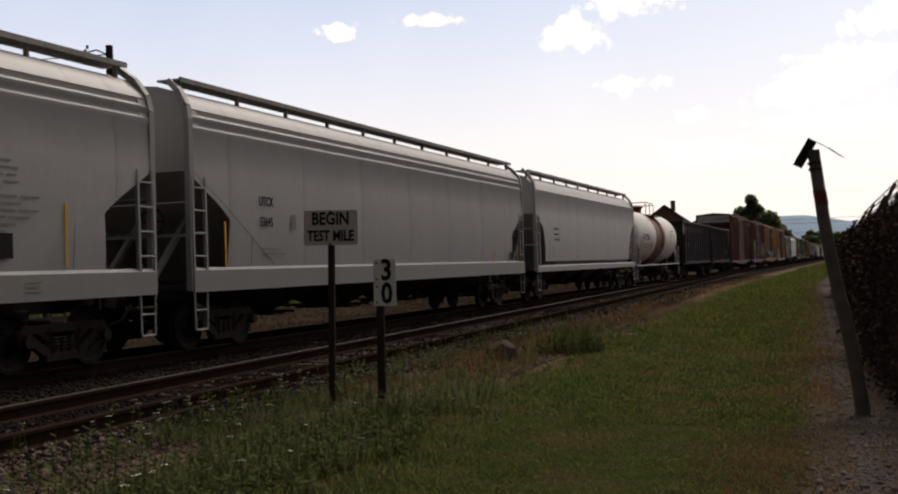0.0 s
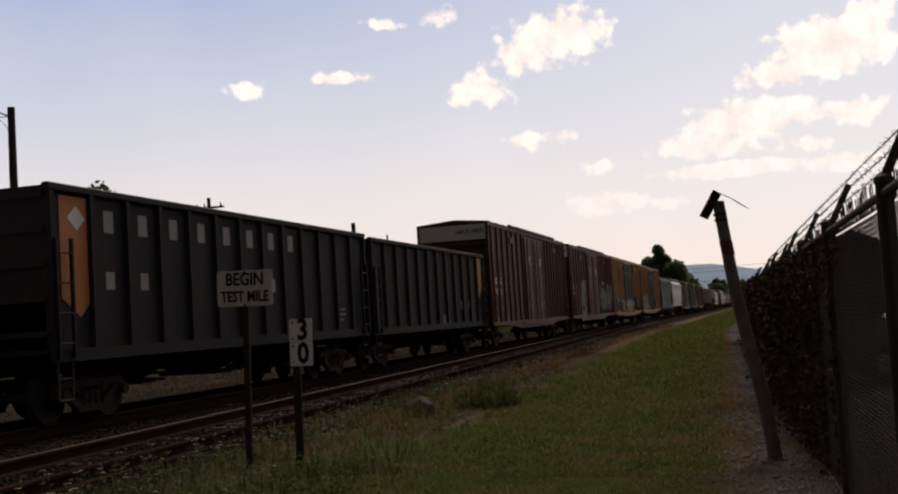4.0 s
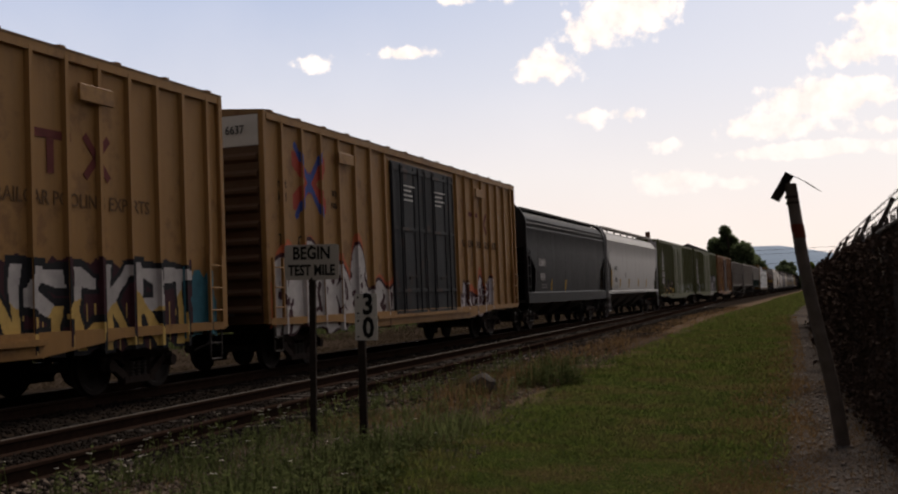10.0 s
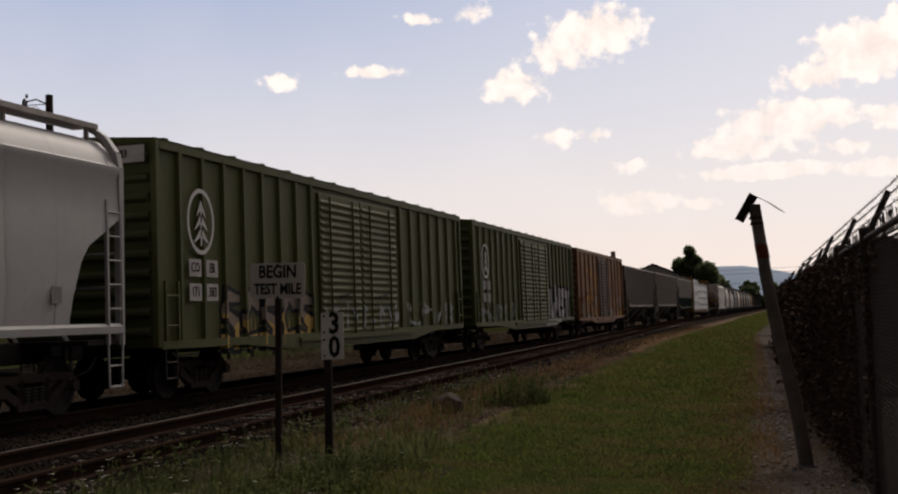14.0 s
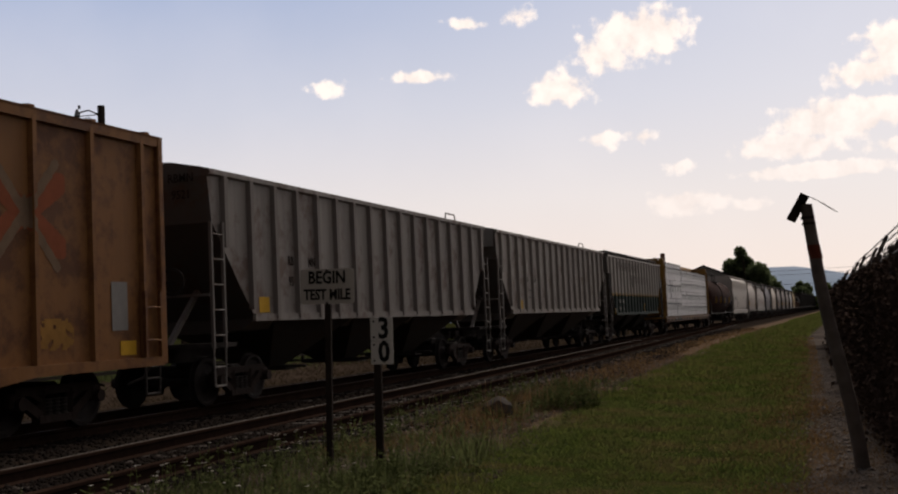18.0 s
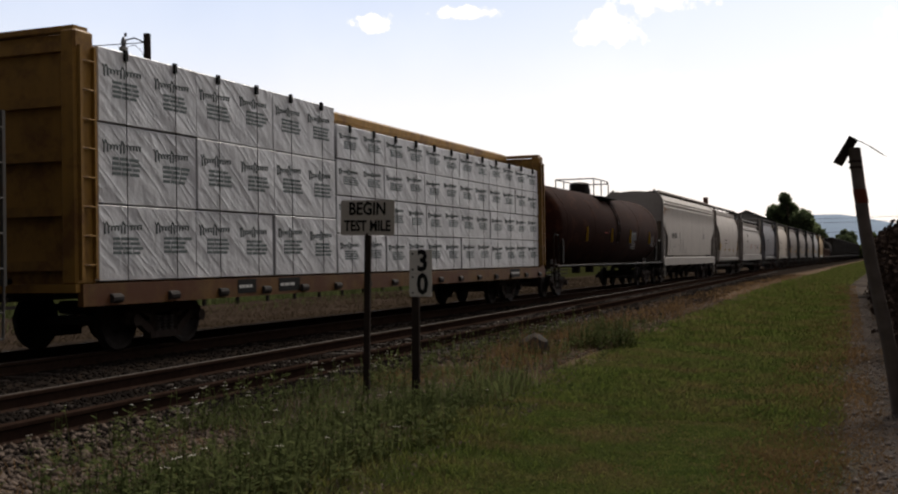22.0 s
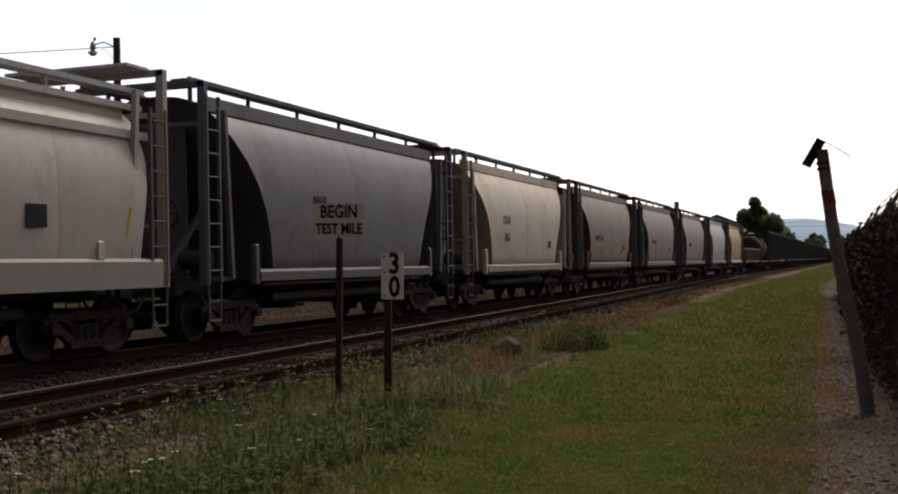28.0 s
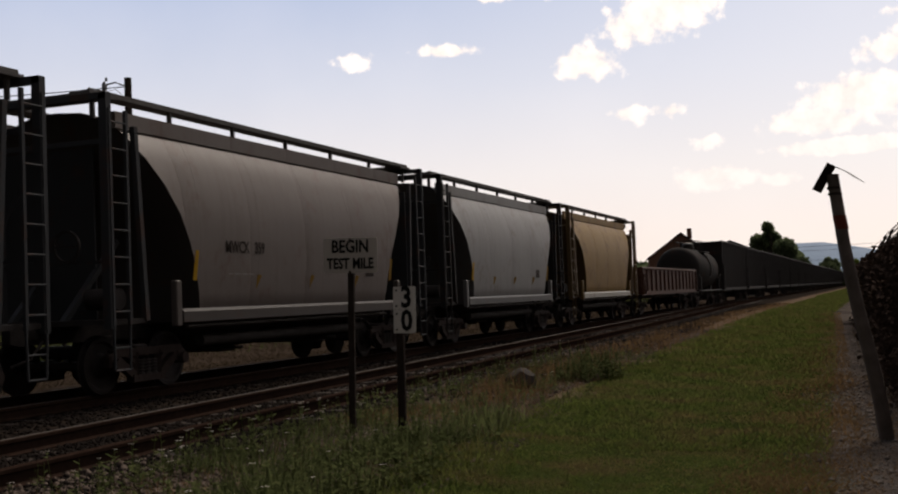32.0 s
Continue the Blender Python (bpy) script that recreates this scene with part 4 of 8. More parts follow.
def cyl_hopper(label, a, b, col, frame, board=(0.10, 0.095, 0.09), grime=0.6, rust=0.2, sill=None, marks=True, tall_sill=False):
    length = b - a + 0.7
    car = new_car("cylindrical_hopper_car", label, a, b)
    drop, cut = (0.44, FULL_CUT) if tall_sill else (0.0, CYL_CUT)
    half = [(x, 1.0 + (z - 1.0) * (1 - drop / 3.3)) for x, z in CYL_HALF]
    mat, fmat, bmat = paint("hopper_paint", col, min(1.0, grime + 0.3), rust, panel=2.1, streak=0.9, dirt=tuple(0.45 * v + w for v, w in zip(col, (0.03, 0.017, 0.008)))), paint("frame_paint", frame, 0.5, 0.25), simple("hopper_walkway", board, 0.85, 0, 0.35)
    # the ends' shade is put into a darker, grimier copy of the body colour
    part("hopper_body", shell(half, cut, length, 15, 1), [mat, paint("shaded_end_paint", tuple((0.7 if frame[0] > 0.2 else 0.35) * v + 0.01 for v in col), 0.9, 0.3)], car, smooth=40)
    seams(car, half, [(k - 2) * length / 6.5 for k in range(5)], mat, cut, length, -0.004)
    top = Geo()
    for s in (-1, 1):
        top.box(0.09, length - 1.4, 0.26, s * 1.1, 0, 4.14 - drop)
    part("roof_stringer", top, mat, car)
    sill_plates(car, length - (0.3 if tall_sill else 3.6), 0.9 if tall_sill else 0.94, 1.36 if tall_sill else 1.16, paint("sill_paint", sill or tuple(v * (0.6 if tall_sill else 0.42) for v in col), grime, rust))
    end_frames(car, length, fmat, 4.2 - drop, True, bmat, tall=tall_sill, ladder_mat=M["grimy_ladder"] if frame[0] > 0.2 else None)
    running_board(car, length, 4.5 - drop, (-0.95, 0.95), bmat, 4.1 - drop, 1.9, 0.36, 0.1)
    hatch_row(car, length, 4.22 - drop, mat, 5)
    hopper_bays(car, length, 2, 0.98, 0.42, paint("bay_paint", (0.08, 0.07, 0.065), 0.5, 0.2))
    running_gear(car, length, 1.5)
    for s in (-1, 1):
        for x in (-1.46, 1.46):
            part("jacking_bracket", Geo().box(0.12, 0.16, 0.75, x, s * (length / 2 - 1.75), 1.25, 0.02), paint("bracket_paint", tuple(v * (1.0 if tall_sill or col[0] > 0.4 else 0.6) for v in col), grime), car)
    part("outlet_trough", Geo().loft([[(-0.9, y, 0.95), (0.9, y, 0.95), (0.45, y, z), (-0.45, y, z)] for y, z in ((-length / 2 + 3.2, 0.8), (-length / 2 + 3.5, 0.42), (length / 2 - 3.5, 0.42), (length / 2 - 3.2, 0.8))]), M["steel"], car)
    for s in (-1, 1):
        part("unloading_pipe", Geo().tube((s * 1.05, -length / 2 + 3.0, 0.6), (s * 1.05, length / 2 - 3.0, 0.6), 0.1, 10), M["steel"], car, smooth=40)
    g = Geo().tube((1.35, -length / 2 + 2.2, 0.86), (1.35, length / 2 - 2.2, 0.86), 0.035)
    part("brake_pipe", g, M["steel"], car)
    if tall_sill:
        for s in (-1, 1):
            part("roof_guard_rail", Geo().bar((s * 1.38, -length / 2 + 0.3, 3.3), (s * 1.38, length / 2 - 0.3, 3.3), 0.06, 0.13), mat, car)
            part("roof_guard_rail", Geo().bar((s * 1.2, -length / 2 + 0.3, 3.77), (s * 1.2, length / 2 - 0.3, 3.77), 0.06, 0.10), mat, car)
    if marks:
        for k in range(-2, 3):
            y, tall = k * length / 6.0 if abs(k) < 2 else k * (length / 4 - 1.12), abs(k) == 2
            part("jacking_mark", Geo().bar((1.49 if tall else 1.42, y, 1.62 if tall else 1.36), (1.518, y + (0.06 if tall else 0.16), 2.12 if tall else 1.72), 0.01, 0.07), M["yellow"] if k == -2 else M["dull_yellow"], car)
    return car


def rib_mesh(name, h, mat, w=0.11, d=0.07):
    def make():
        g = Geo()
        g.loft([[(0, -w / 2, z), (d, -w / 2 + 0.025, z), (d, w / 2 - 0.025, z), (0, w / 2, z)] for z in (0, h)])
        return g.mesh(name, mat)
    return shared((name, round(h, 2), mat.name, w, d), make)


def ribbed_hopper(label, a, b, col, n_ribs, lower=None, band=None, grime=0.6, board=False, side=(1.46, 4.06)):
    length = b - a + 0.5
    z0, z1 = side
    car = new_car("ribbed_hopper_car", label, a, b)
    mat = paint("hopper_paint", col, grime, 0.25 if lower else 0.42, streak=0.8 if lower else 1.0, panel=0 if lower else (length - 1.2) / (n_ribs - 1))
    # slope sheets at the ends: shade mixed into a darkened body colour
    end_shade = paint("shaded_end_paint", tuple(0.3 * v + 0.008 for v in col), 0.9, 0.3)
    low = paint("lower_paint", lower, 0.4, 0.1) if lower else mat
    # rib colour holds rusty dirt and the ribs' shade, darker than the panels
    ribm = mat if lower else paint("rib_paint", tuple(0.68 * v + w for v, w in zip(col, (0.014, 0.008, 0.004))), 0.9, 0.4)
    half = [(0, 1.2), (1.1, 1.25), (1.44, z0), (1.44, 2.2), (1.44, 3.2), (1.44, z1 - 0.03), (1.50, z1), (1.50, z1 + 0.09), (1.30, z1 + 0.14), (0.7, z1 + 0.26), (0, z1 + 0.3)]
    cut = [(1.0, 1.75), (z0, 1.7), (2.3, 0.95), (3.35, 0.1), (4.6, 0.1)]
    part("hopper_body", shell(half, cut, length, 3, 1), [mat, end_shade], car)
    if lower:
        for s in (-1, 1):
            part("lower_side_panel", Geo().plate([(s * 1.443, -length / 2 + 1.7, z0 + 0.02), (s * 1.443, length / 2 - 1.7, z0 + 0.02), (s * 1.443, length / 2 - 1.05, 2.16), (s * 1.443, -length / 2 + 1.05, 2.16)], s * 0.004), low, car)
            part("stripe", Geo().plate([(s * 1.444, -length / 2 + 1.02, 2.14), (s * 1.444, length / 2 - 1.02, 2.14), (s * 1.444, length / 2 - 0.95, 2.27), (s * 1.444, -length / 2 + 0.95, 2.27)], s * 0.005), band, car)
    for k in range(n_ribs):
        y = -length / 2 + 0.6 + k * (length - 1.2) / (n_ribs - 1)
        e = length / 2 - abs(y)
        zb = z0 if e > 1.7 else max(z0, 3.35 - (e - 0.1) * (3.35 - z0) / 1.6)
        for s in (-1, 1):
            if lower and e > 1.2:
                for c, d, mm in ((zb, 2.2, low), (2.2, z1, ribm)):
                    r = part("side_rib", rib_mesh("side_rib", d - c, mm), None, car)
                    r.matrix_local = pose(s * 1.447, y, c, 0, 0, 0 if s > 0 else 180)
            else:
                r = part("side_rib", rib_mesh("side_rib", z1 - zb, ribm, 0.16, 0.09), None, car)
                r.matrix_local = pose(s * 1.441, y, zb, 0, 0, 0 if s > 0 else 180)
    for s in (-1, 1):
        part("side_sill", Geo().box(0.07, length - 3.2, 0.14, s * 1.47, 0, z0 + 0.02), low, car)
    end_frames(car, length, paint("frame_paint", tuple(v * (0.6 if not lower else 0.2) for v in col), 0.6, 0.3), 3.2, rails=False)
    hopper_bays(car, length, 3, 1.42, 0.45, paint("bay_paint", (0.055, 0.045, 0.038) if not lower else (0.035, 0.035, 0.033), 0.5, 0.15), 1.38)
    if board:
        running_board(car, length, z1 + 0.27, (-1.05, 1.05), M["steel"], z1 + 0.05)
    hatch_row(car, length, z1 + 0.28, mat, 6, trough=True)
    g = Geo()
    g.pipe([(0.6, length / 2 - 1.3, z1 + 0.2), (0.6, length / 2 - 1.2, z1 + 0.5), (0.6, length / 2 - 0.4, z1 + 0.5), (0.6, length / 2 - 0.3, z1 + 0.2)], 0.025)
    part("roof_grab_iron", g, mat, car)
    running_gear(car, length, 1.75)
    return car


# ---- boxcars ----
def box_car(label, a, b, top, col, ribs, doors, door_col=None, end_col=None, roof_col=None, grime=0.45, rust=0.1, low=0.82, hood=None, end_plate=None, door_style="plug", rib_w=0.13, dirt=None):
    """ribs: places along the car; doors: (from, to, leaves)."""
    length = b - a + 0.15
    car = new_car("boxcar", label, a, b)
    mat = paint("boxcar_paint", col, grime, rust, streak=0.8, dirt=dirt)
    dmat = paint("door_paint", door_col or col, grime, rust)
    # end walls and their corrugations take a darker colour than the sides
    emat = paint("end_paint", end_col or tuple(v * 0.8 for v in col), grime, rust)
    g = Geo()
    g.box(2.88, length - 0.1, top - low - 0.1, 0, 0, (top + low) / 2 - 0.02)
    part("car_body", g, mat, car)
    roof = Geo()
    roof.loft([[(x, y, z) for x, z in ((-1.5, top - 0.1), (1.5, top - 0.1), (1.52, top - 0.02), (0, top + 0.10), (-1.52, top - 0.02))] for y in (-length / 2, length / 2)])
    part("roof", roof, paint("roof_paint", roof_col or tuple(v * 0.8 for v in col), grime, rust), car)
    rr = shared(("roof_rib", round(top, 2), mat.name), lambda: Geo().loft([[(x, -0.06, z) for x, z in ((-1.5, top - 0.02), (0, top + 0.10), (1.5, top - 0.02), (1.5, top + 0.02), (0, top + 0.15), (-1.5, top + 0.02))],
                                                                          [(x, 0.06, z) for x, z in ((-1.5, top - 0.02), (0, top + 0.10), (1.5, top - 0.02), (1.5, top + 0.02), (0, top + 0.15), (-1.5, top + 0.02))]]).mesh("roof_rib", mat))
    nr = int(length / 1.25)
    for k in range(nr):
        r = part("roof_rib", rr, None, car)
        r.matrix_local = pose(0, (k - (nr - 1) / 2) * (length - 0.8) / (nr - 1), 0)
    rm = rib_mesh("side_rib", top - low - 0.22, mat, rib_w, 0.075)
    for y in ribs:
        for s in (-1, 1):
            r = part("side_rib", rm, None, car)
            r.matrix_local = pose(s * 1.441, y, low + 0.1, 0, 0, 0 if s > 0 else 180)
    for s in (-1, 1):
        for y in (-length / 2 + 0.06, length / 2 - 0.06):
            part("corner_post", Geo().box(0.12, 0.14, top - low - 0.05, s * 1.455, y, (top + low) / 2, 0.015), mat, car)
        g = Geo()
        g.loft([[(s * 1.42, y, z0), (s * 1.52, y, z0), (s * 1.52, y, low + 0.14), (s * 1.42, y, low + 0.14)] for y, z0 in
                ((-length / 2 + 0.1, low), (-length / 2 + 3.2, low - 0.02), (doors[0][0] - 1.2, low - 0.22), (doors[-1][1] + 1.2, low - 0.22), (length / 2 - 3.2, low - 0.02), (length / 2 - 0.1, low))])
        part("side_sill", g, mat, car)
        part("top_chord", Geo().box(0.10, length - 0.3, 0.14, s * 1.46, 0, top - 0.12), mat, car)
        for d0, d1, kind in doors:
            dz0, dz1 = low + 0.02, top - 0.32
            w = d1 - d0 - 0.06
            yc = (d0 + d1) / 2
            door = part("sliding_door", Geo().box(0.06, w, dz1 - dz0, s * 1.475, yc, (dz0 + dz1) / 2, 0.01), dmat, car)
            if door_style == "youngstown":
                z = dz0 + 0.12
                fold = shared(("fold", s, round(w, 2), dmat.name), lambda: Geo().loft([[(s * 0.005, y, -0.06), (s * 0.035, y, -0.02), (s * 0.035, y, 0.02), (s * 0.005, y, 0.06)] for y in (-w / 2 + 0.06, w / 2 - 0.06)]).mesh("door_fold", dmat))
                while z < dz1 - 0.08:
                    part("door_fold", fold, None, door).matrix_local = pose(s * 1.5, yc, z)
                    z += 0.17
            else:
                bar = shared(("door_bar", round(w, 2), dmat.name), lambda: Geo().box(0.03, w - 0.1, 0.09, 0, 0, 0, 0.008).mesh("door_bar", dmat))
                for zz in (dz0 + 0.06, dz0 + 0.62, (dz0 + dz1) / 2 + 0.25, dz1 - 0.2):
                    part("door_bar", bar, None, door).matrix_local = pose(s * 1.515, yc, zz)
                up = shared(("door_upright", round(dz1 - dz0, 2), dmat.name), lambda: Geo().box(0.03, 0.06, dz1 - dz0 - 0.1, 0, 0, 0, 0.008).mesh("door_upright", dmat))
                for yy in (-w * 0.48, -w * 0.17, w * 0.17, w * 0.48):
                    part("door_upright", up, None, door).matrix_local = pose(s * 1.512, yc + yy, (dz0 + dz1) / 2)
            for yy in (-0.28, 0.28):
                part("lock_rod", Geo().tube((s * 1.545, yc + w * yy, dz0 + 0.05), (s * 1.545, yc + w * yy, dz1 - 0.05), 0.022), dmat, door)
            part("door_handle", Geo().bar((s * 1.56, yc - 0.25, dz0 + 0.95), (s * 1.56, yc + 0.3, dz0 + 1.0), 0.03, 0.06), M["steel"], door)
        if top > 5:
            for yy in (doors[0][0] - 2.9, doors[-1][1] + 2.6):
                part("tack_board", Geo().box(0.05, 0.85, 0.26, s * 1.535, yy, top - 0.62, 0.01), mat, car)
        part("door_track", Geo().box(0.09, doors[-1][1] - doors[0][0] + 2.6, 0.09, s * 1.53, (doors[0][0] + doors[-1][1]) / 2, low - 0.0), mat, car)
        if hood:
            part("door_hood", Geo().box(0.14, hood[1] - hood[0], 0.12, s * 1.5, (hood[0] + hood[1]) / 2, top + 0.02, 0.02), mat, car)
        for y in (-length / 2 + 0.42, length / 2 - 0.42):
            ladder(car, y, low + 0.15, low + (1.35 if abs(top) > 4.8 else 1.2), s * 1.53, 0.42, mat)
            stirrup(car, y, s * 1.5, M["steel"], 0.3, low + 0.05)
    for s in (-1, 1):
        yb = s * (length / 2 - 0.05)
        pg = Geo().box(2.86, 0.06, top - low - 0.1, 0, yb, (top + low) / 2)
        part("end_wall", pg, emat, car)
        z = low + 0.3
        zt = top - (0.85 if end_plate else 0.35)
        while z < zt:
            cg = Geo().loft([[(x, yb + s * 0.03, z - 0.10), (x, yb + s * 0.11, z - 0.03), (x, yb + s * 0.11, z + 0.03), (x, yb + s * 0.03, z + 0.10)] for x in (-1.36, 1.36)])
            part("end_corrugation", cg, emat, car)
            z += 0.34
        if end_plate:
            part("end_plate", Geo().box(2.8, 0.04, 0.62, 0, yb + s * 0.05, top - 0.42), paint("end_plate_paint", end_plate, 0.3), car)
        part("crossover_platform", Geo().box(1.5, 0.3, 0.05, 0, s * (length / 2 + 0.12), 1.05), M["steel"], car)
    running_gear(car, length, 2.2)
    return car


def even(y0, y1, n):
    return [y0 + (y1 - y0) * k / (n - 1) for k in range(n)]


# ---- painted scrawl on car sides: a fine raster that follows panels and ribs ----
def scrawl(car, y0, y1, z0, z1, ribs, n, fill, outline, seed, x=1.441, rib_w=0.13, rib_d=0.075, weight=0.16, second=None, cell=0.026, line=0.075, ground=None):
    rnd = random.Random(seed)
    ny, nz = int((y1 - y0) / cell), int((z1 - z0) / cell)
    yy, zz = np.meshgrid(y0 + (np.arange(ny) + 0.5) * cell, z0 + (np.arange(nz) + 0.5) * cell, indexing="ij")
    dist = np.full(yy.shape, 9.0)
    wdt = (y1 - y0) / n
    h = z1 - z0
    for k in range(n):
        c = y0 + (k + 0.5) * wdt
        pts = []
        for _ in range(rnd.choice((5, 6, 7))):
            pts.append((c + rnd.uniform(-0.5, 0.5) * wdt, z0 + rnd.choice((0.12, 0.3, 0.5, 0.7, 0.88)) * h + rnd.uniform(-0.05, 0.05) * h))
        pts = [(c - 0.36 * wdt, z0 + 0.12 * h), (c - 0.3 * wdt + rnd.uniform(-.1, .2) * wdt, z0 + 0.86 * h)] + pts[2:]
        for (ay, az), (by, bz) in zip(pts, pts[1:]):
            dy, dz = by - ay, bz - az
            t = np.clip(((yy - ay) * dy + (zz - az) * dz) / (dy * dy + dz * dz + 1e-9), 0, 1)
            wob = 0.03 * np.sin(yy * 9 + k) + 0.02 * np.sin(zz * 13 + 2 * k)
            dist = np.minimum(dist, np.hypot(yy - ay - t * dy, zz - az - t * dz) * (1.0 + 0.25 * rnd.random()) + wob)
    ragged = 0.05 * np.sin(yy * 5.3 + seed) + 0.04 * np.sin(yy * 12.1) + 0.03 * np.sin(yy * 23.0)
    kinds = np.where(dist < weight, 1, np.where(dist < weight + line, 2, 0))
    if second is not None:
        kinds = np.where((kinds == 1) & (zz < z0 + 0.36 * h + ragged * 2), 3, kinds)
    if ground is not None:
        kinds = np.where((kinds == 0) & (zz < z0 + ground * h + ragged * 2) & (zz > z0 + 0.06 + ragged), 2 if seed % 2 else 3, kinds)
    kinds = np.where((zz > z1 - 0.06 + ragged) | (zz < z0 + 0.05 - ragged * 0.6), 0, kinds)
    paint_cells(car, kinds, (fill, outline, second), y0, z0, cell, ribs, x, rib_w, rib_d)


STROKES = {
    "K": ((0.15, 0, 0.15, 1), (0.2, 0.5, 0.85, 1), (0.3, 0.55, 0.9, 0)), "A": ((0.08, 0, 0.5, 1), (0.5, 1, 0.92, 0), (0.3, 0.35, 0.7, 0.35)),
    "T": ((0.5, 0, 0.5, 0.9), (0.05, 0.92, 0.95, 0.92)), "E": ((0.15, 0.05, 0.15, 0.95), (0.15, 0.95, 0.9, 0.95), (0.15, 0.52, 0.75, 0.5), (0.15, 0.05, 0.9, 0.05)),
    "R": ((0.15, 0, 0.15, 0.95), (0.15, 0.95, 0.8, 0.85), (0.8, 0.85, 0.75, 0.5), (0.75, 0.5, 0.15, 0.45), (0.4, 0.45, 0.92, 0)),
    "N": ((0.12, 0, 0.12, 1), (0.12, 1, 0.88, 0), (0.88, 0, 0.88, 1)), "C": ((0.85, 0.85, 0.4, 0.97), (0.4, 0.97, 0.12, 0.5), (0.12, 0.5, 0.4, 0.03), (0.4, 0.03, 0.88, 0.15)),
    "S": ((0.88, 0.9, 0.3, 0.95), (0.3, 0.95, 0.15, 0.65), (0.15, 0.65, 0.85, 0.4), (0.85, 0.4, 0.75, 0.05), (0.75, 0.05, 0.1, 0.1))}


def paint_cells(car, kinds, paints, y0, z0, cell, ribs, x, rib_w=0.13, rib_d=0.075):
    """Lays sprayed paint over panels and ribs as thin films, one for each colour."""
    ny = kinds.shape[0]
    edges = y0 + np.arange(ny + 1) * cell
    rib = np.zeros(ny + 1)
    for r in ribs:
        rib = np.maximum(rib, np.clip(1 - (np.abs(edges - r) - (rib_w / 2 - 0.025)) / 0.025, 0, 1))
    xs = x + 0.004 + rib * rib_d
    for kind, (mat, nm) in enumerate(zip(paints, ("painted_scrawl", "scrawl_outline", "scrawl_shade", "scrawl_ground")), 1):
        ii, jj = np.nonzero(kinds == kind)
        if len(ii) and mat is not None:
            V = np.empty((len(ii), 4, 3))
            for c, (a, b) in enumerate(((0, 0), (1, 0), (1, 1), (0, 1))):
                V[:, c] = np.stack([xs[ii + a], edges[ii + a], z0 + (jj + b) * cell], -1)
            part(nm, quick(nm, V.reshape(-1, 3), np.arange(len(ii) * 4).reshape(-1, 4), [mat]), None, car)


def throw_up(car, y0, y1, z0, z1, ribs, shapes, paints, weight, x, cell=0.024):
    """Fat sprayed letter shapes with an outline: light above, shaded below, dark in the gaps."""
    ny, nz = int((y1 - y0) / cell), int((z1 - z0) / cell)
    yy, zz = np.meshgrid(y0 + (np.arange(ny) + 0.5) * cell, z0 + (np.arange(nz) + 0.5) * cell, indexing="ij")
    rnd = random.Random(shapes)
    dist = np.full(yy.shape, 9.0)
    w, m = (y1 - y0) / len(shapes), weight + 0.09
    bend = 0.05 * np.sin(yy * 2.1) + 0.03 * np.sin(zz * 6 + yy * 3)
    for k, ch in enumerate(shapes):
        lean, grow = rnd.uniform(-0.06, 0.1) * w, rnd.uniform(0.88, 1.0)
        for a, b, c, d in STROKES[ch]:
            ya, yb = y0 + (k + 0.06 + 0.88 * a) * w + lean * b, y0 + (k + 0.06 + 0.88 * c) * w + lean * d
            za, zb = z0 + m + b * (z1 - z0 - 2 * m) * grow, z0 + m + d * (z1 - z0 - 2 * m) * grow
            dy, dz = yb - ya, zb - za
            t = np.clip(((yy - ya) * dy + (zz - za) * dz) / (dy * dy + dz * dz + 1e-9), 0, 1)
            fat = 0.75 + 0.5 * t if (k + len(ch)) % 2 else 1.2 - 0.45 * t
            dist = np.minimum(dist, np.maximum(np.abs(yy - ya - t * dy + bend), np.abs(zz - za - t * dz) * 0.8) / fat)
    low = zz < z0 + (z1 - z0) * (0.50 + 0.09 * np.sin(yy * 4.1) + 0.05 * np.sin(yy * 9.7))
    kinds = np.where(dist < weight, np.where(low, 3, 1), np.where(dist < weight + 0.075, 2, np.where(dist < weight + 0.3, 4, 0)))
    fringe = 0.05 * np.sin(yy * 7.0) + 0.04 * np.sin(yy * 17.0)
    kinds = np.where((kinds == 4) & ((zz > z1 - 0.12 + fringe) | (zz < z0 + 0.08 + fringe)), 0, kinds)
    drip = (np.sin(yy * 31.0) > 0.9) & (dist < weight + 0.25) & (zz < z0 + 0.5 * (z1 - z0))
    kinds = np.where(drip & (kinds == 4), 3, kinds)
    paint_cells(car, kinds, paints, y0, z0, cell, ribs, x)


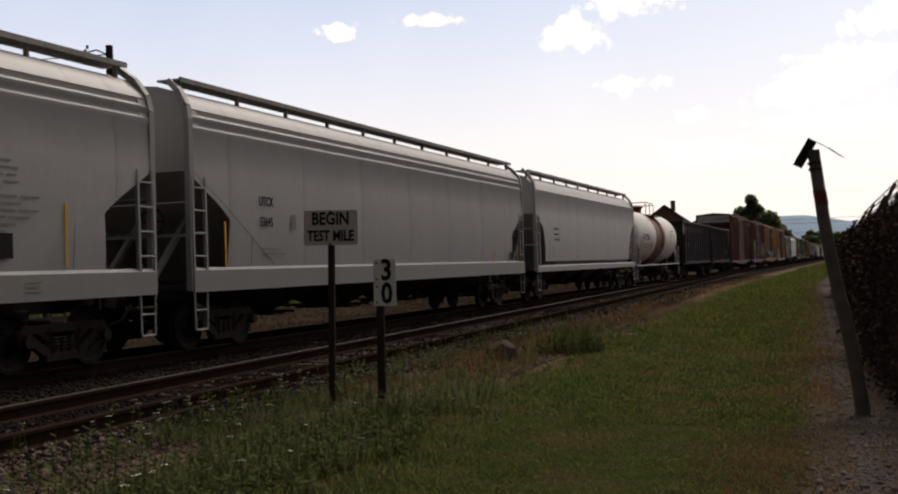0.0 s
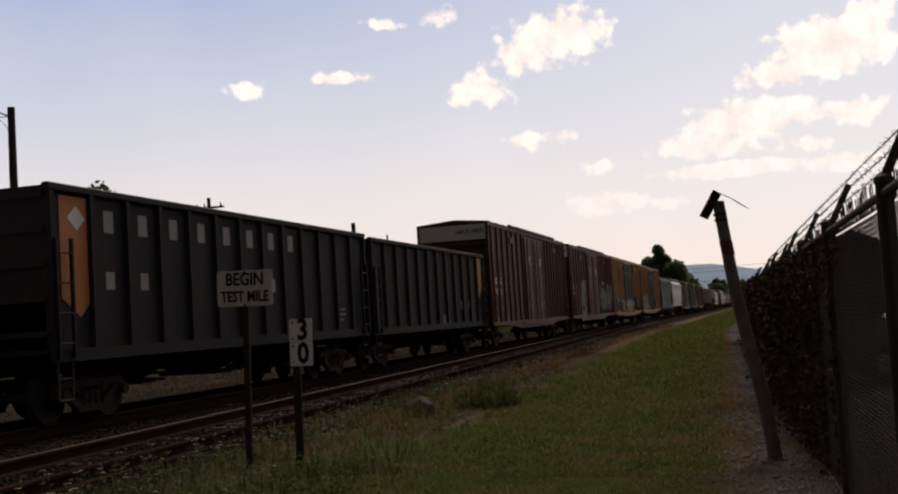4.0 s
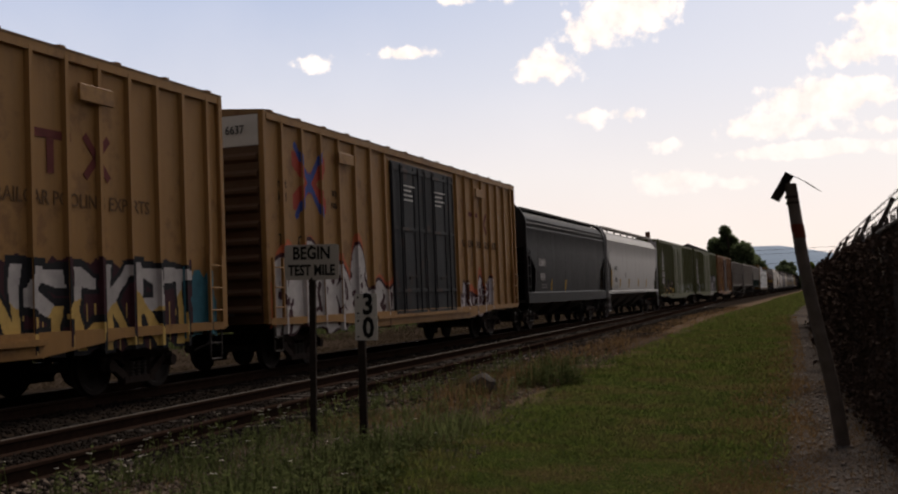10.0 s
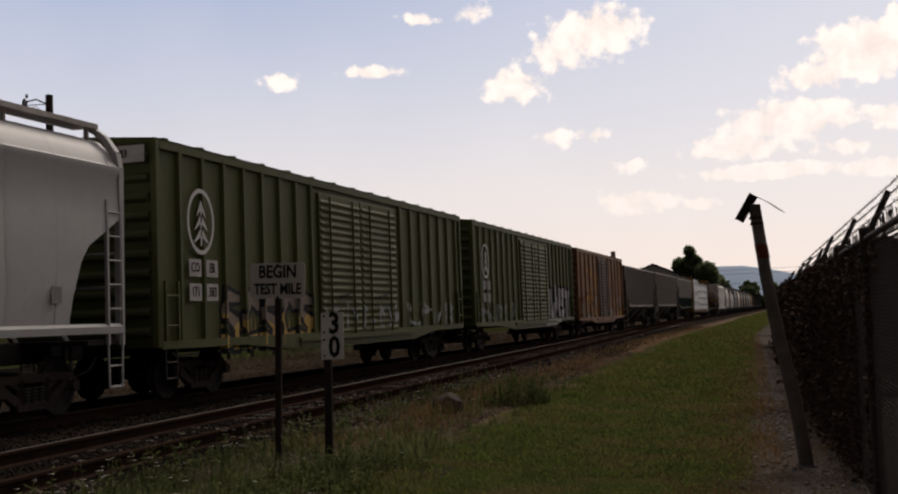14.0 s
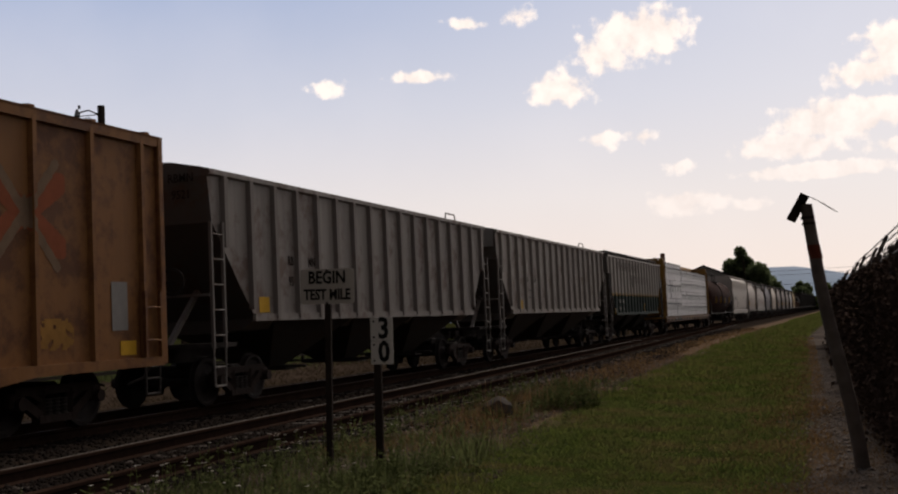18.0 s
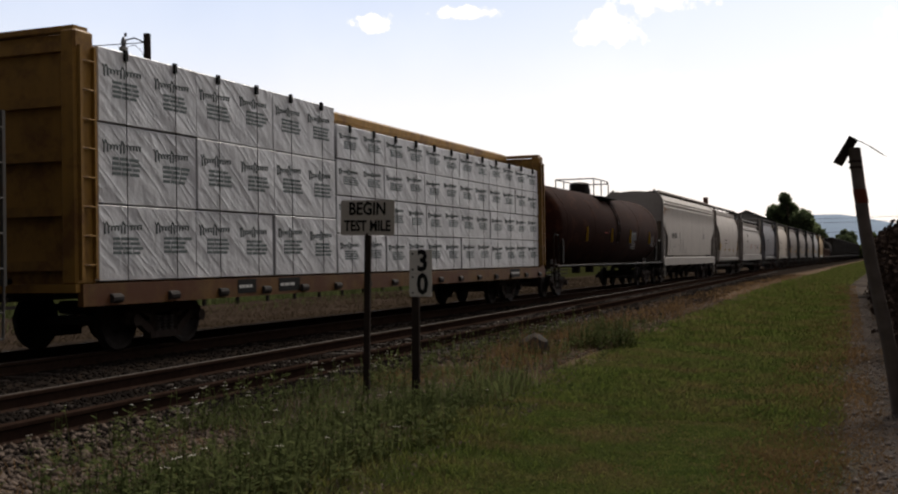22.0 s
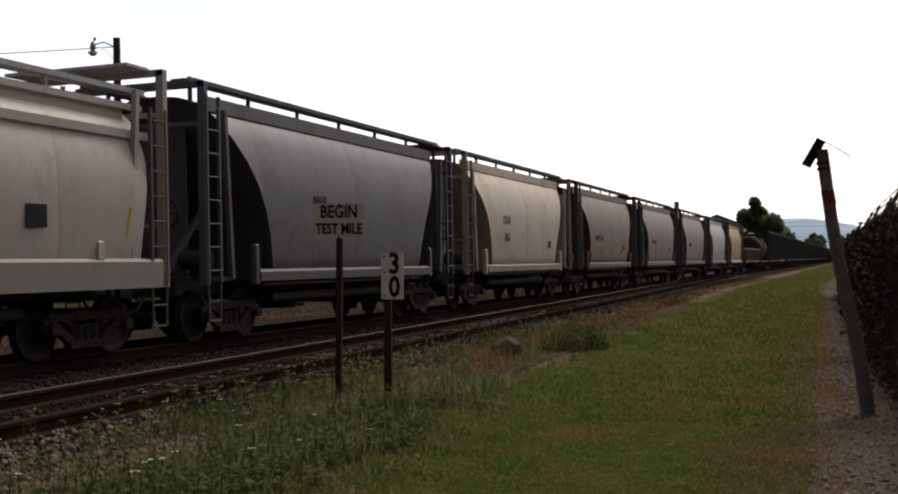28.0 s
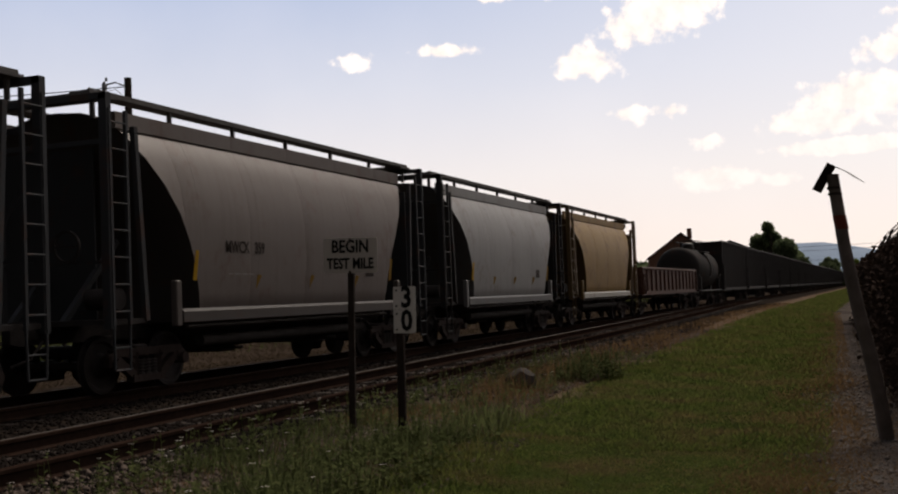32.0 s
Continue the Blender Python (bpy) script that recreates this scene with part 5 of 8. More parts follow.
def burner(car, y0, y1, z0, z1, ribs, seed, paints, x, cell=0.024):
    """A sprayed mass with a ragged top, dark lines across it and a warm halo above: fill, lines, halo."""
    rnd = random.Random(seed)
    ny, nz = int((y1 - y0) / cell), int((z1 + 0.35 - z0) / cell)
    yy, zz = np.meshgrid(y0 + (np.arange(ny) + 0.5) * cell, z0 + (np.arange(nz) + 0.5) * cell, indexing="ij")
    u = (yy - y0) / (y1 - y0)
    top = np.zeros(yy.shape)
    for _ in range(9):
        c, w, h = rnd.random(), rnd.uniform(0.05, 0.11), rnd.uniform(0.72, 1.0)
        top = np.maximum(top, h * np.sqrt(np.clip(1 - ((u - c) / w) ** 2, 0, 1)) ** 0.6)
    top = z0 + (z1 - z0) * np.maximum(top, 0.52 + 0.06 * np.sin(yy * 5))
    bottom = z0 + 0.10 + 0.09 * np.sin(yy * 2.3) + 0.05 * np.sin(yy * 7.1)
    kinds = np.where((zz < top) & (zz > bottom), 1, 0)
    line = np.full(yy.shape, 9.0)
    h = z1 - z0
    for k in range(38):
        ay, az = y0 + rnd.random() * (y1 - y0), z0 + rnd.uniform(0.1, 0.85) * h
        for _ in range(rnd.choice((2, 3, 3))):
            by, bz = ay + rnd.uniform(-0.45, 0.45), az + rnd.uniform(-0.55, 0.55) * h * 0.6
            dy, dz = by - ay, bz - az
            t = np.clip(((yy - ay) * dy + (zz - az) * dz) / (dy * dy + dz * dz + 1e-9), 0, 1)
            bow = 0.10 * np.sin(3.14 * t) * rnd.choice((-1, 1))
            line = np.minimum(line, np.hypot(yy - ay - t * dy + bow, zz - az - t * dz) / (0.35 + 1.1 * t))
            ay, az = by, bz
    rim = (np.abs(zz - top) < 0.045) | ((np.abs(zz - bottom) < 0.03) & (np.sin(yy * 3.7) > -0.3))
    kinds = np.where((kinds == 1) & (line < 0.055), 2, kinds)
    kinds = np.where(rim & (zz < top + 0.045), 2, kinds)
    cloud = np.sin(yy * 2.2 + seed) + 0.6 * np.sin(yy * 5.1) + 0.4 * np.sin(zz * 7 + yy)
    kinds = np.where((kinds == 0) & (zz > bottom) & (zz < top + 0.12 + 0.12 * cloud), 3, kinds)
    paint_cells(car, kinds, paints, y0, z0, cell, ribs, x)


def capsules(car, shapes, ribs, paints, x, cell=0.024):
    """Fat rounded upright strokes: each from (y, z) to (y, z) with a radius; fill and thin rim."""
    y0, y1 = min(q[0] - q[4] for q in shapes) - 0.1, max(q[2] + q[4] for q in shapes) + 0.1
    z0, z1 = min(min(q[1], q[3]) - q[4] for q in shapes) - 0.1, max(max(q[1], q[3]) + q[4] for q in shapes) + 0.1
    ny, nz = int((y1 - y0) / cell), int((z1 - z0) / cell)
    yy, zz = np.meshgrid(y0 + (np.arange(ny) + 0.5) * cell, z0 + (np.arange(nz) + 0.5) * cell, indexing="ij")
    kinds = np.zeros(yy.shape, int)
    for ay, az, by, bz, r in shapes:
        dy, dz = by - ay, bz - az
        t = np.clip(((yy - ay) * dy + (zz - az) * dz) / (dy * dy + dz * dz + 1e-9), 0, 1)
        d = np.hypot(yy - ay - t * dy, zz - az - t * dz) + 0.02 * np.sin(zz * 9 + ay)
        kinds = np.where(d < r - 0.045, 1, np.where((d < r) & (kinds != 1), 2, kinds))
    worn = np.sin(yy * 11 + 3 * np.sin(zz * 4)) + np.sin(zz * 13 + yy * 5) > 1.45
    kinds = np.where((kinds == 1) & worn, 3, kinds)
    paint_cells(car, kinds, paints, y0, z0, cell, ribs, x)


def cross_emblem(car, y, z, r, ribs, cell=0.02, paints=None):
    """A painted cross, blue on its outer and red on its inner edges, over panels and ribs."""
    n = int(2 * r / cell) + 6
    y0, z0 = y - n * cell / 2, z - n * cell / 2
    yy, zz = np.meshgrid(y0 + (np.arange(n) + 0.5) * cell - y, z0 + (np.arange(n) + 0.5) * cell - z, indexing="ij")
    u, v = np.abs(yy), np.abs(zz)

    def off(dy, dz):
        t = np.clip((u * dy + v * dz) / (dy * dy + dz * dz), 0, 1)
        return np.hypot(u - t * dy, v - t * dz)

    kinds = np.where((off(0.66, 0.74) < 0.075) | (np.hypot(yy / 0.09, zz / 0.24) < 1), 1, np.where(off(0.74, 0.46) < 0.17, 2, 0))
    paint_cells(car, kinds, paints or (M["logo_blue"], M["logo_red"]), y0, z0, cell, ribs, 1.441)


# ---- tank cars ----
def tank_car(label, a, b, r, col, frame, band=None, band_at=(0, 0), dome_y=0.0, grime=0.4, rust=0.1, dome_col=None, z_mid=None):
    length = b - a + 0.6
    car = new_car("tank_car", label, a, b)
    zc = z_mid or (1.0 + r)
    mat = paint("tank_paint", col, grime, rust, 0.5 if col[0] > 0.1 else 0.8, gloss=0.2 if col[0] > 0.1 else 0.06)
    fmat = paint("tank_frame_paint", frame, grime, 0.2)
    bmat = paint("band_paint", band, 0.4, 0.3) if band else mat
    tl = length / 2 - 0.45
    prof = [(-tl, 0.02), (-tl + 0.03, r * 0.35), (-tl + 0.12, r * 0.66), (-tl + 0.28, r * 0.87), (-tl + 0.48, r * 0.97), (-tl + 0.62, r)]
    back = [(-p, q) for p, q in reversed(prof)]
    for run in ((prof + [(band_at[0], r)], [(band_at[1], r)] + back) if band else (prof + back,)):
        part("tank_shell", Geo().lathe(run, (0, 0, zc), "y", 48), mat, car, smooth=40)
    if band:
        part("tank_band", Geo().lathe([(band_at[0], r + 0.004), (band_at[1], r + 0.004)], (0, 0, zc), "y", 48), bmat, car, smooth=40)
    for y in even(-tl + 1.2, tl - 1.2, 5):
        part("weld_seam", Geo().lathe([(y - 0.015, r + 0.0045), (y, r + 0.008), (y + 0.015, r + 0.0045)], (0, 0, zc), "y", 48), mat if not band or not band_at[0] < y < band_at[1] else bmat, car, smooth=40)
    dm = paint("dome_paint", dome_col or band or col, 0.5, 0.3)
    drum = [(zc + r - 0.08, 0.42), (zc + r + 0.28, 0.42), (zc + r + 0.37, 0.39), (zc + r + 0.43, 0.3), (zc + r + 0.46, 0.04)]
    part("dome_lid", Geo().lathe(drum if not band else [(zc + r - 0.08, 0.32), (zc + r + 0.12, 0.34), (zc + r + 0.2, 0.44), (zc + r + 0.28, 0.5), (zc + r + 0.34, 0.5), (zc + r + 0.37, 0.42), (zc + r + 0.42, 0.3), (zc + r + 0.44, 0.05)], (0, dome_y, 0), "z", 20), dm, car, smooth=35)
    part("valve_box", Geo().box(0.3, 0.25, 0.25, 0.1, dome_y + 0.75, zc + r + 0.08, 0.03), dm, car)
    zt = zc + r - 0.12
    y0, y1, zr = dome_y - 0.75, dome_y + 1.75, zc + r + 0.53
    loop = [(0.8, y0, zr), (0.8, y1 - 0.3, zr), (0.8, y1, zr - 0.08), (-0.8, y1, zr - 0.08), (-0.8, y1 - 0.3, zr), (-0.8, y0, zr), (0.8, y0, zr)]
    railing = part("dome_railing", Geo().pipe(loop, 0.026), dm, car)
    for s in (-1, 1):
        x = s * 0.8
        part("dome_platform", Geo().box(0.5, 2.6, 0.05, s * 0.98, (y0 + y1) / 2, zt - 0.12), dm, car)
        for y in (y0, (y0 + y1) / 2, y1):
            part("railing_post", Geo().tube((x, y, zt - 0.1), (x, y, zr - (0.08 if y == y1 else 0)), 0.024), dm, railing)
        arc = [(r * math.cos(q) * s * 1.03, zc + r * math.sin(q) * 1.03) for q in (-0.35, -0.1, 0.15, 0.4, 0.65, 0.9, 1.1)]
        side = part("side_ladder", Geo().pipe([(x, y0 + 0.9, z) for x, z in arc], 0.022), dm, car)
        part("ladder_stile", Geo().pipe([(x, y0 + 1.3, z) for x, z in arc], 0.022), dm, side)
        for x, z in arc:
            part("rung", Geo().tube((x, y0 + 0.9, z), (x, y0 + 1.3, z), 0.014, 6), dm, side)
        part("side_rail", Geo().tube((s * 1.48, -length / 2 + 0.3, 0.95), (s * 1.48, length / 2 - 0.3, 0.95), 0.04), fmat, car)
        for e in (-1, 1):
            y = e * (length / 2 - 0.35)
            part("end_handrail", Geo().pipe([(s * 1.45, y - e * 0.35, 1.0), (s * 1.45, y - e * 0.33, 2.0), (s * 1.45, y + e * 0.15, 2.05), (s * 1.45, y + e * 0.25, 1.9), (s * 1.45, y + e * 0.25, 0.35)], 0.03), fmat, car)
            part("jacking_bracket", Geo().box(0.09, 0.2, 0.85, s * 1.42, e * (length / 2 - 1.25), 1.45, 0.03), fmat, car)
            stirrup(car, e * (length / 2 - 0.4), s * 1.45, fmat, 0.3, 1.0)
    for e in (-1, 1):
        part("end_deck", Geo().box(2.9, 0.8, 0.1, 0, e * (length / 2 - 0.42), 0.98), fmat, car)
        part("saddle", Geo().box(1.9, 0.7, 0.45, 0, e * (length / 2 - 1.7), 1.08), M["steel"], car)
    for y in (-1.2, 1.0):
        part("bottom_outlet", Geo().tube((0, y, zc - r - 0.25), (0, y, zc - r + 0.1), 0.18, 12), M["steel"], car)
    running_gear(car, length, 1.8, False)
    for e in (-1, 1):
        part("stub_sill", Geo().box(0.42, 3.4, 0.3, 0, e * (length / 2 - 1.8), 0.88), M["steel"], car)
    return car


# ---- open cars ----
def open_car(label, a, b, top, low, col, n_posts, name="open_hopper_car", load=0.0, slope=True, grime=0.6, rust=0.3):
    length = b - a + 0.3
    car = new_car(name, label, a, b)
    mat = paint("open_car_paint", col, grime, rust, 0.65)
    for s in (-1, 1):
        part("side_wall", Geo().box(0.05, length - 0.1, top - low, s * 1.42, 0, (top + low) / 2), mat, car)
        part("top_chord", Geo().box(0.14, length - 0.05, 0.13, s * 1.46, 0, top - 0.02, 0.02), mat, car)
        part("side_sill", Geo().box(0.12, length - 0.1, 0.2, s * 1.46, 0, low + 0.05), mat, car)
        rm = rib_mesh("side_post", top - low - 0.2, mat, 0.15, 0.08)
        for y in even(-length / 2 + 0.12, length / 2 - 0.12, n_posts):
            r = part("side_post", rm, None, car)
            r.matrix_local = pose(s * 1.445, y, low + 0.12, 0, 0, 0 if s > 0 else 180)
    for e in (-1, 1):
        y = e * (length / 2 - 0.08)
        part("end_wall", Geo().box(2.8, 0.06, top - low - (0.9 if slope else 0), 0, y, (top + low) / 2 + (0.45 if slope else 0)), mat, car)
        for z in even(low + 0.4, top - 0.15, 5):
            part("end_brace", Geo().box(2.86, 0.09, 0.09, 0, y + e * 0.06, z), mat, car)
        for s in (-1, 1):
            ladder(car, e * (length / 2 - 0.35), low, min(top - 0.3, low + 1.9), s * 1.55, 0.4, mat)
            stirrup(car, e * (length / 2 - 0.35), s * 1.5, M["steel"], 0.3, low + 0.02)
    part("floor_plate", Geo().box(2.8, length - 0.2, 0.08, 0, 0, low + 0.12), mat, car)
    if load:
        ny, nx = 40, 9
        V, F = [], []
        for i in range(ny + 1):
            for j in range(nx + 1):
                u, v = i / ny, j / nx
                z = top - 0.35 + load * (math.sin(math.pi * v) ** 0.7) * (0.65 + 0.35 * abs(math.sin(u * math.pi * 3.0))) + random.uniform(-0.03, 0.03)
                V.append((-1.39 + 2.78 * v, (u - 0.5) * (length - 0.25), z))
        for i in range(ny):
            for j in range(nx):
                p = i * (nx + 1) + j
                F.append((p, p + 1, p + nx + 2, p + nx + 1))
        part("coal_load", Geo().add(V, F), M["coal"], car)
    if slope:
        hopper_bays(car, length, 3, low + 0.05, 0.42, mat, 1.2)
    running_gear(car, length, 1.7, far=name == "high_side_gondola")
    return car


def lumber_car(label, a, b):
    length = b - a + 0.5
    car = new_car("centerbeam_flatcar", label, a, b)
    mat = paint("yellow_car_paint", (0.27, 0.145, 0.03), 0.95, 0.5, dirt=(0.035, 0.022, 0.012), streak=0.9)
    part("deck", Geo().box(2.9, length, 0.12, 0, 0, 0.88), mat, car)
    for s in (-1, 1):
        part("side_sill", Geo().box(0.1, length - 0.2, 0.32, s * 1.45, 0, 0.78), paint("rusty_sill_paint", (0.15, 0.078, 0.022), 1.0, 0.9, dirt=(0.035, 0.02, 0.012), streak=1.0), car)
        for y in even(-length / 2 + 0.8, length / 2 - 0.8, 16):
            part("winch", Geo().tube((s * 1.5, y - 0.12, 0.72), (s * 1.5, y + 0.12, 0.72), 0.07, 10), M["steel"], car)
    part("centre_beam_top", Geo().box(0.7, length - 0.8, 0.24, 0, 0, 4.50, 0.05), mat, car)
    for y in even(-length / 2 + 1.5, length / 2 - 1.5, 11):
        part("beam_post", Geo().box(0.16, 0.2, 3.6, 0, y, 2.72), mat, car)
    for e in (-1, 1):
        y = e * (length / 2 - 0.22)
        g = Geo().box(2.5, 0.10, 3.55, 0, y + e * 0.02, 2.71)
        part("bulkhead", g, mat, car)
        for x in (-1.33, 1.33):
            part("bulkhead_post", Geo().box(0.26, 0.42, 3.6, x, y, 2.73, 0.03), mat, car)
        for z in even(1.2, 4.3, 5):
            part("bulkhead_rib", Geo().box(2.4, 0.14, 0.14, 0, y + e * 0.1, z), mat, car)
        part("bulkhead_cap", Geo().box(2.8, 0.3, 0.08, 0, y, 4.55), mat, car)
        for s in (-1, 1):
            ladder(car, e * (length / 2 - 0.24), 1.0, 4.3, s * 1.49, 0.3, mat)
    wrap = M["wrap"]
    rnd = random.Random(5)
    ink = M["ink"]

    def bundles(y0, y1, rows, n):
        """Stacks of wrapped boards, two printed lengths in each pack; rows: heights from the deck up."""
        w = (y1 - y0) / n
        for s in (-1, 1):
            for z0, z1 in zip(rows, rows[1:]):
                off = rnd.uniform(-0.2, 0.2)
                for k in range(n):
                    c = y0 + (k + 0.5) * w + off * (0 < k < n - 1) * 0.4
                    ww, d = w - 0.012 + rnd.uniform(-0.01, 0.01), rnd.uniform(-0.012, 0.016)
                    g = Geo().box(1.12, ww, z1 - z0 - 0.018, s * (0.86 + d), c, (z0 + z1) / 2, 0.012)
                    bun = part("wrapped_lumber_pack", g, wrap, car)
                    if s < 0:
                        continue
                    x = 0.86 + d + 0.562
                    hh = z1 - z0
                    for half in (-0.25, 0.25):
                        pg = Geo()
                        c1, w1 = c + half * ww, ww / 2
                        zb = z0 + hh * rnd.uniform(0.52, 0.58)
                        for q in range(4):
                            q0 = c1 - 0.24 * w1
                            for word in range(3):
                                q1 = q0 + w1 * rnd.uniform(0.12, 0.2)
                                pg.box(0.003, q1 - q0, hh * 0.04, x, (q0 + q1) / 2, zb - 0.062 * hh * q)
                                q0 = q1 + 0.02 * w1
                        pts = []
                        for i in range(61):
                            u = i / 60
                            tall = 0.085 if u < 0.12 or 0.46 < u < 0.58 else 0.032
                            pts.append((x, c1 - 0.42 * w1 + 0.74 * w1 * u + 0.022 * w1 * math.sin(u * 75), zb + hh * (0.13 + tall * math.cos(u * 75) + 0.03 * u)))
                        pg.pipe(pts, 0.010, 4)
                        part("wrap_print", pg, ink, bun)
        for k in range(2 * n):
            yy = y0 + (k + 0.5) * w / 2
            part("tie_down_strap", Geo().box(0.004, 0.016, rows[-1] - rows[0], 1.452, yy, (rows[0] + rows[-1]) / 2), M["black"], car)
            part("edge_protector", Geo().box(0.05, 0.07, 0.16, 1.445, yy, rows[-1] - 0.06), M["black"], car)

    yA, yB, yC = -length / 2 + 0.55, 335.7 - (a + b) / 2, length / 2 - 0.5
    bundles(yA, yB, (0.96, 2.09, 3.28, 4.38), 3)
    bundles(yB + 0.06, yC, (0.96, 1.79, 2.58, 3.34, 4.06), 6)
    running_gear(car, length, 2.6)
    return car


def worn_patch(car, y, z, w, h, ribs, material, seed, cell=0.03, x=1.442):
    """An uneven film where one coat shows through another."""
    rnd = random.Random(seed)
    ny, nz = int(w / cell) + 4, int(h / cell) + 4
    y0, z0 = y - ny * cell / 2, z - nz * cell / 2
    yy, zz = np.meshgrid(y0 + (np.arange(ny) + 0.5) * cell, z0 + (np.arange(nz) + 0.5) * cell, indexing="ij")
    p = [rnd.uniform(0, 6) for _ in range(6)]
    edge = 0.85 + 0.12 * np.sin(yy * 9 + p[0]) * np.sin(zz * 11 + p[1]) + 0.10 * np.sin(yy * 23 + zz * 9 + p[2]) + 0.08 * np.sin(zz * 31 - yy * 17 + p[3])
    worn = np.sin(yy * 14 + 2 * np.sin(zz * 8 + p[4])) * np.sin(zz * 17 + 2 * np.sin(yy * 6 + p[5]))
    inside = (np.abs(yy - y) / (w / 2)) ** 4 + (np.abs(zz - z) / (h / 2)) ** 4 < edge
    paint_cells(car, np.where(inside & (worn < 0.72), 1, 0), (material,), y0, z0, cell, ribs, x)


# ---- the cars in their order ----
def near(a, b, y):
    return y - (a + b) / 2


def stencil(car, a, b, y, z, lines, size, x=1.52, material=None, gap=1.55, squeeze=0.8):
    for k, text in enumerate(lines):
        side_text(car, text, size, near(a, b, y), z - k * size * gap, x, material, size * 0.012, squeeze)


def build_train():
    W, K = M["white"], M["black"]
    # white plastics hoppers at the head
    a, b = -3.5, 15.3
    c = long_hopper("long off-white covered hopper car with grey roof walkway", a, b, (0.40, 0.385, 0.38), (0.30, 0.27, 0.25), grime=0.3)
    side_bars(c, near(a, b, 11.7), 2.35, 1.5, 1.05, 11, 1.516, M["grey_letter"])
    part("stencil_plate", Geo().box(0.004, 0.42, 0.34, 1.515, near(a, b, 12.0), 1.68), K, c)
    side_bars(c, near(a, b, 12.6), 1.12, 0.4, 0.2, 3, 1.535, M["grey_letter"])
    part("end_stripe", Geo().box(0.004, 0.05, 0.9, 1.515, near(a, b, 13.3), 1.85), M["yellow"], c)
    a, b = 16.7, 36.5
    c = long_hopper("long off-white covered hopper car with fluted eaves and dark walkway", a, b, (0.39, 0.375, 0.37), (0.26, 0.23, 0.215), grime=0.3)
    stencil(c, a, b, 19.1, 2.56, ("UTCX", "53645"), 0.25)
    for y, z, h in ((33.4, 1.42, 0.42), (35.9, 1.5, 0.8), (17.6, 1.75, 0.8)):
        part("jacking_mark", Geo().box(0.004, 0.06, h, 1.514, near(a, b, y), z), M["yellow"], c)
    part("stencil_plate", Geo().box(0.004, 0.26, 0.24, 1.514, near(a, b, 35.2), 1.5), K, c)
    side_bars(c, near(a, b, 19.4), 1.62, 0.9, 0.18, 2, 1.515, M["grey_letter"])
    part("stencil_plate", Geo().box(0.004, 0.2, 0.3, 1.516, near(a, b, 20.2), 2.2), M["grey_letter"], c)
    a, b = 38.5, 56.6
    c = long_hopper("clean off-white covered hopper car with smooth sides", a, b, (0.48, 0.465, 0.455), (0.34, 0.31, 0.29), PLAIN_HALF, TALL_CUT, 0.22, sill_z=(0.93, 1.16), board_z=4.6)
    for y in (42.0, 44.6, 49.0, 52.6, 54.3):
        side_bars(c, near(a, b, y), 1.45 if y < 48 else 1.04, 0.5, 0.1, 1, 1.535 if y > 48 else 1.5, M["grey_letter"])
    side_bars(c, near(a, b, 41.2), 2.3, 0.8, 0.6, 3, 1.515, K)
    # white tank car with a rust-red band
    a, b = 57.6, 71.8
    c = tank_car("white tank car with a rust-red band round its middle", a, b, 1.5, (0.66, 0.615, 0.58), (0.30, 0.275, 0.26), (0.16, 0.055, 0.035),
                 (near(a, b, 63.6), near(a, b, 66.7)), near(a, b, 65.2), 0.6, 0.2, (0.13, 0.05, 0.035))
    stencil(c, a, b, 60.5, 2.46, ("DFFX 25083",), 0.42, 1.5)
    side_bars(c, near(a, b, 60.7), 2.0, 1.3, 0.26, 2, 1.455)
    side_bars(c, near(a, b, 69.3), 2.75, 1.2, 0.5, 3, 1.5)
    part("placard", Geo().loft([[(1.44, near(a, b, 70.5), 1.5), (1.44, near(a, b, 70.65), 1.72), (1.44, near(a, b, 70.5), 1.94), (1.44, near(a, b, 70.35), 1.72)],
                                [(1.47, near(a, b, 70.5), 1.5), (1.47, near(a, b, 70.65), 1.72), (1.47, near(a, b, 70.5), 1.94), (1.47, near(a, b, 70.35), 1.72)]]), W, c)
    for y in (58.7, 61.9):
        part("jacking_mark", Geo().bar((1.46, near(a, b, y), 1.75), (1.5, near(a, b, y) + 0.2, 2.2), 0.02, 0.08), M["yellow"], c)
    # two black open hoppers
    a, b = 73.8, 88.1
    c = open_car("black open-top hopper car with an orange corner panel", a, b, 3.68, 0.95, (0.018, 0.017, 0.018), 14, load=0.3, rust=0.1, grime=0.25)
    og = paint("orange_panel_paint", (0.42, 0.15, 0.05), 0.3)
    part("corner_panel", Geo().plate([(1.447, near(a, b, 74.05), 3.55), (1.447, near(a, b, 75.0), 3.55), (1.447, near(a, b, 75.0), 2.0), (1.447, near(a, b, 74.55), 1.6), (1.447, near(a, b, 74.05), 1.9)], 0.006), og, c)
    part("corner_emblem", Geo().plate([(1.455, near(a, b, 74.5), 3.4), (1.455, near(a, b, 74.75), 3.2), (1.455, near(a, b, 74.5), 3.0), (1.455, near(a, b, 74.25), 3.2)], 0.004), W, c)
    posts = even(a, b, 14)
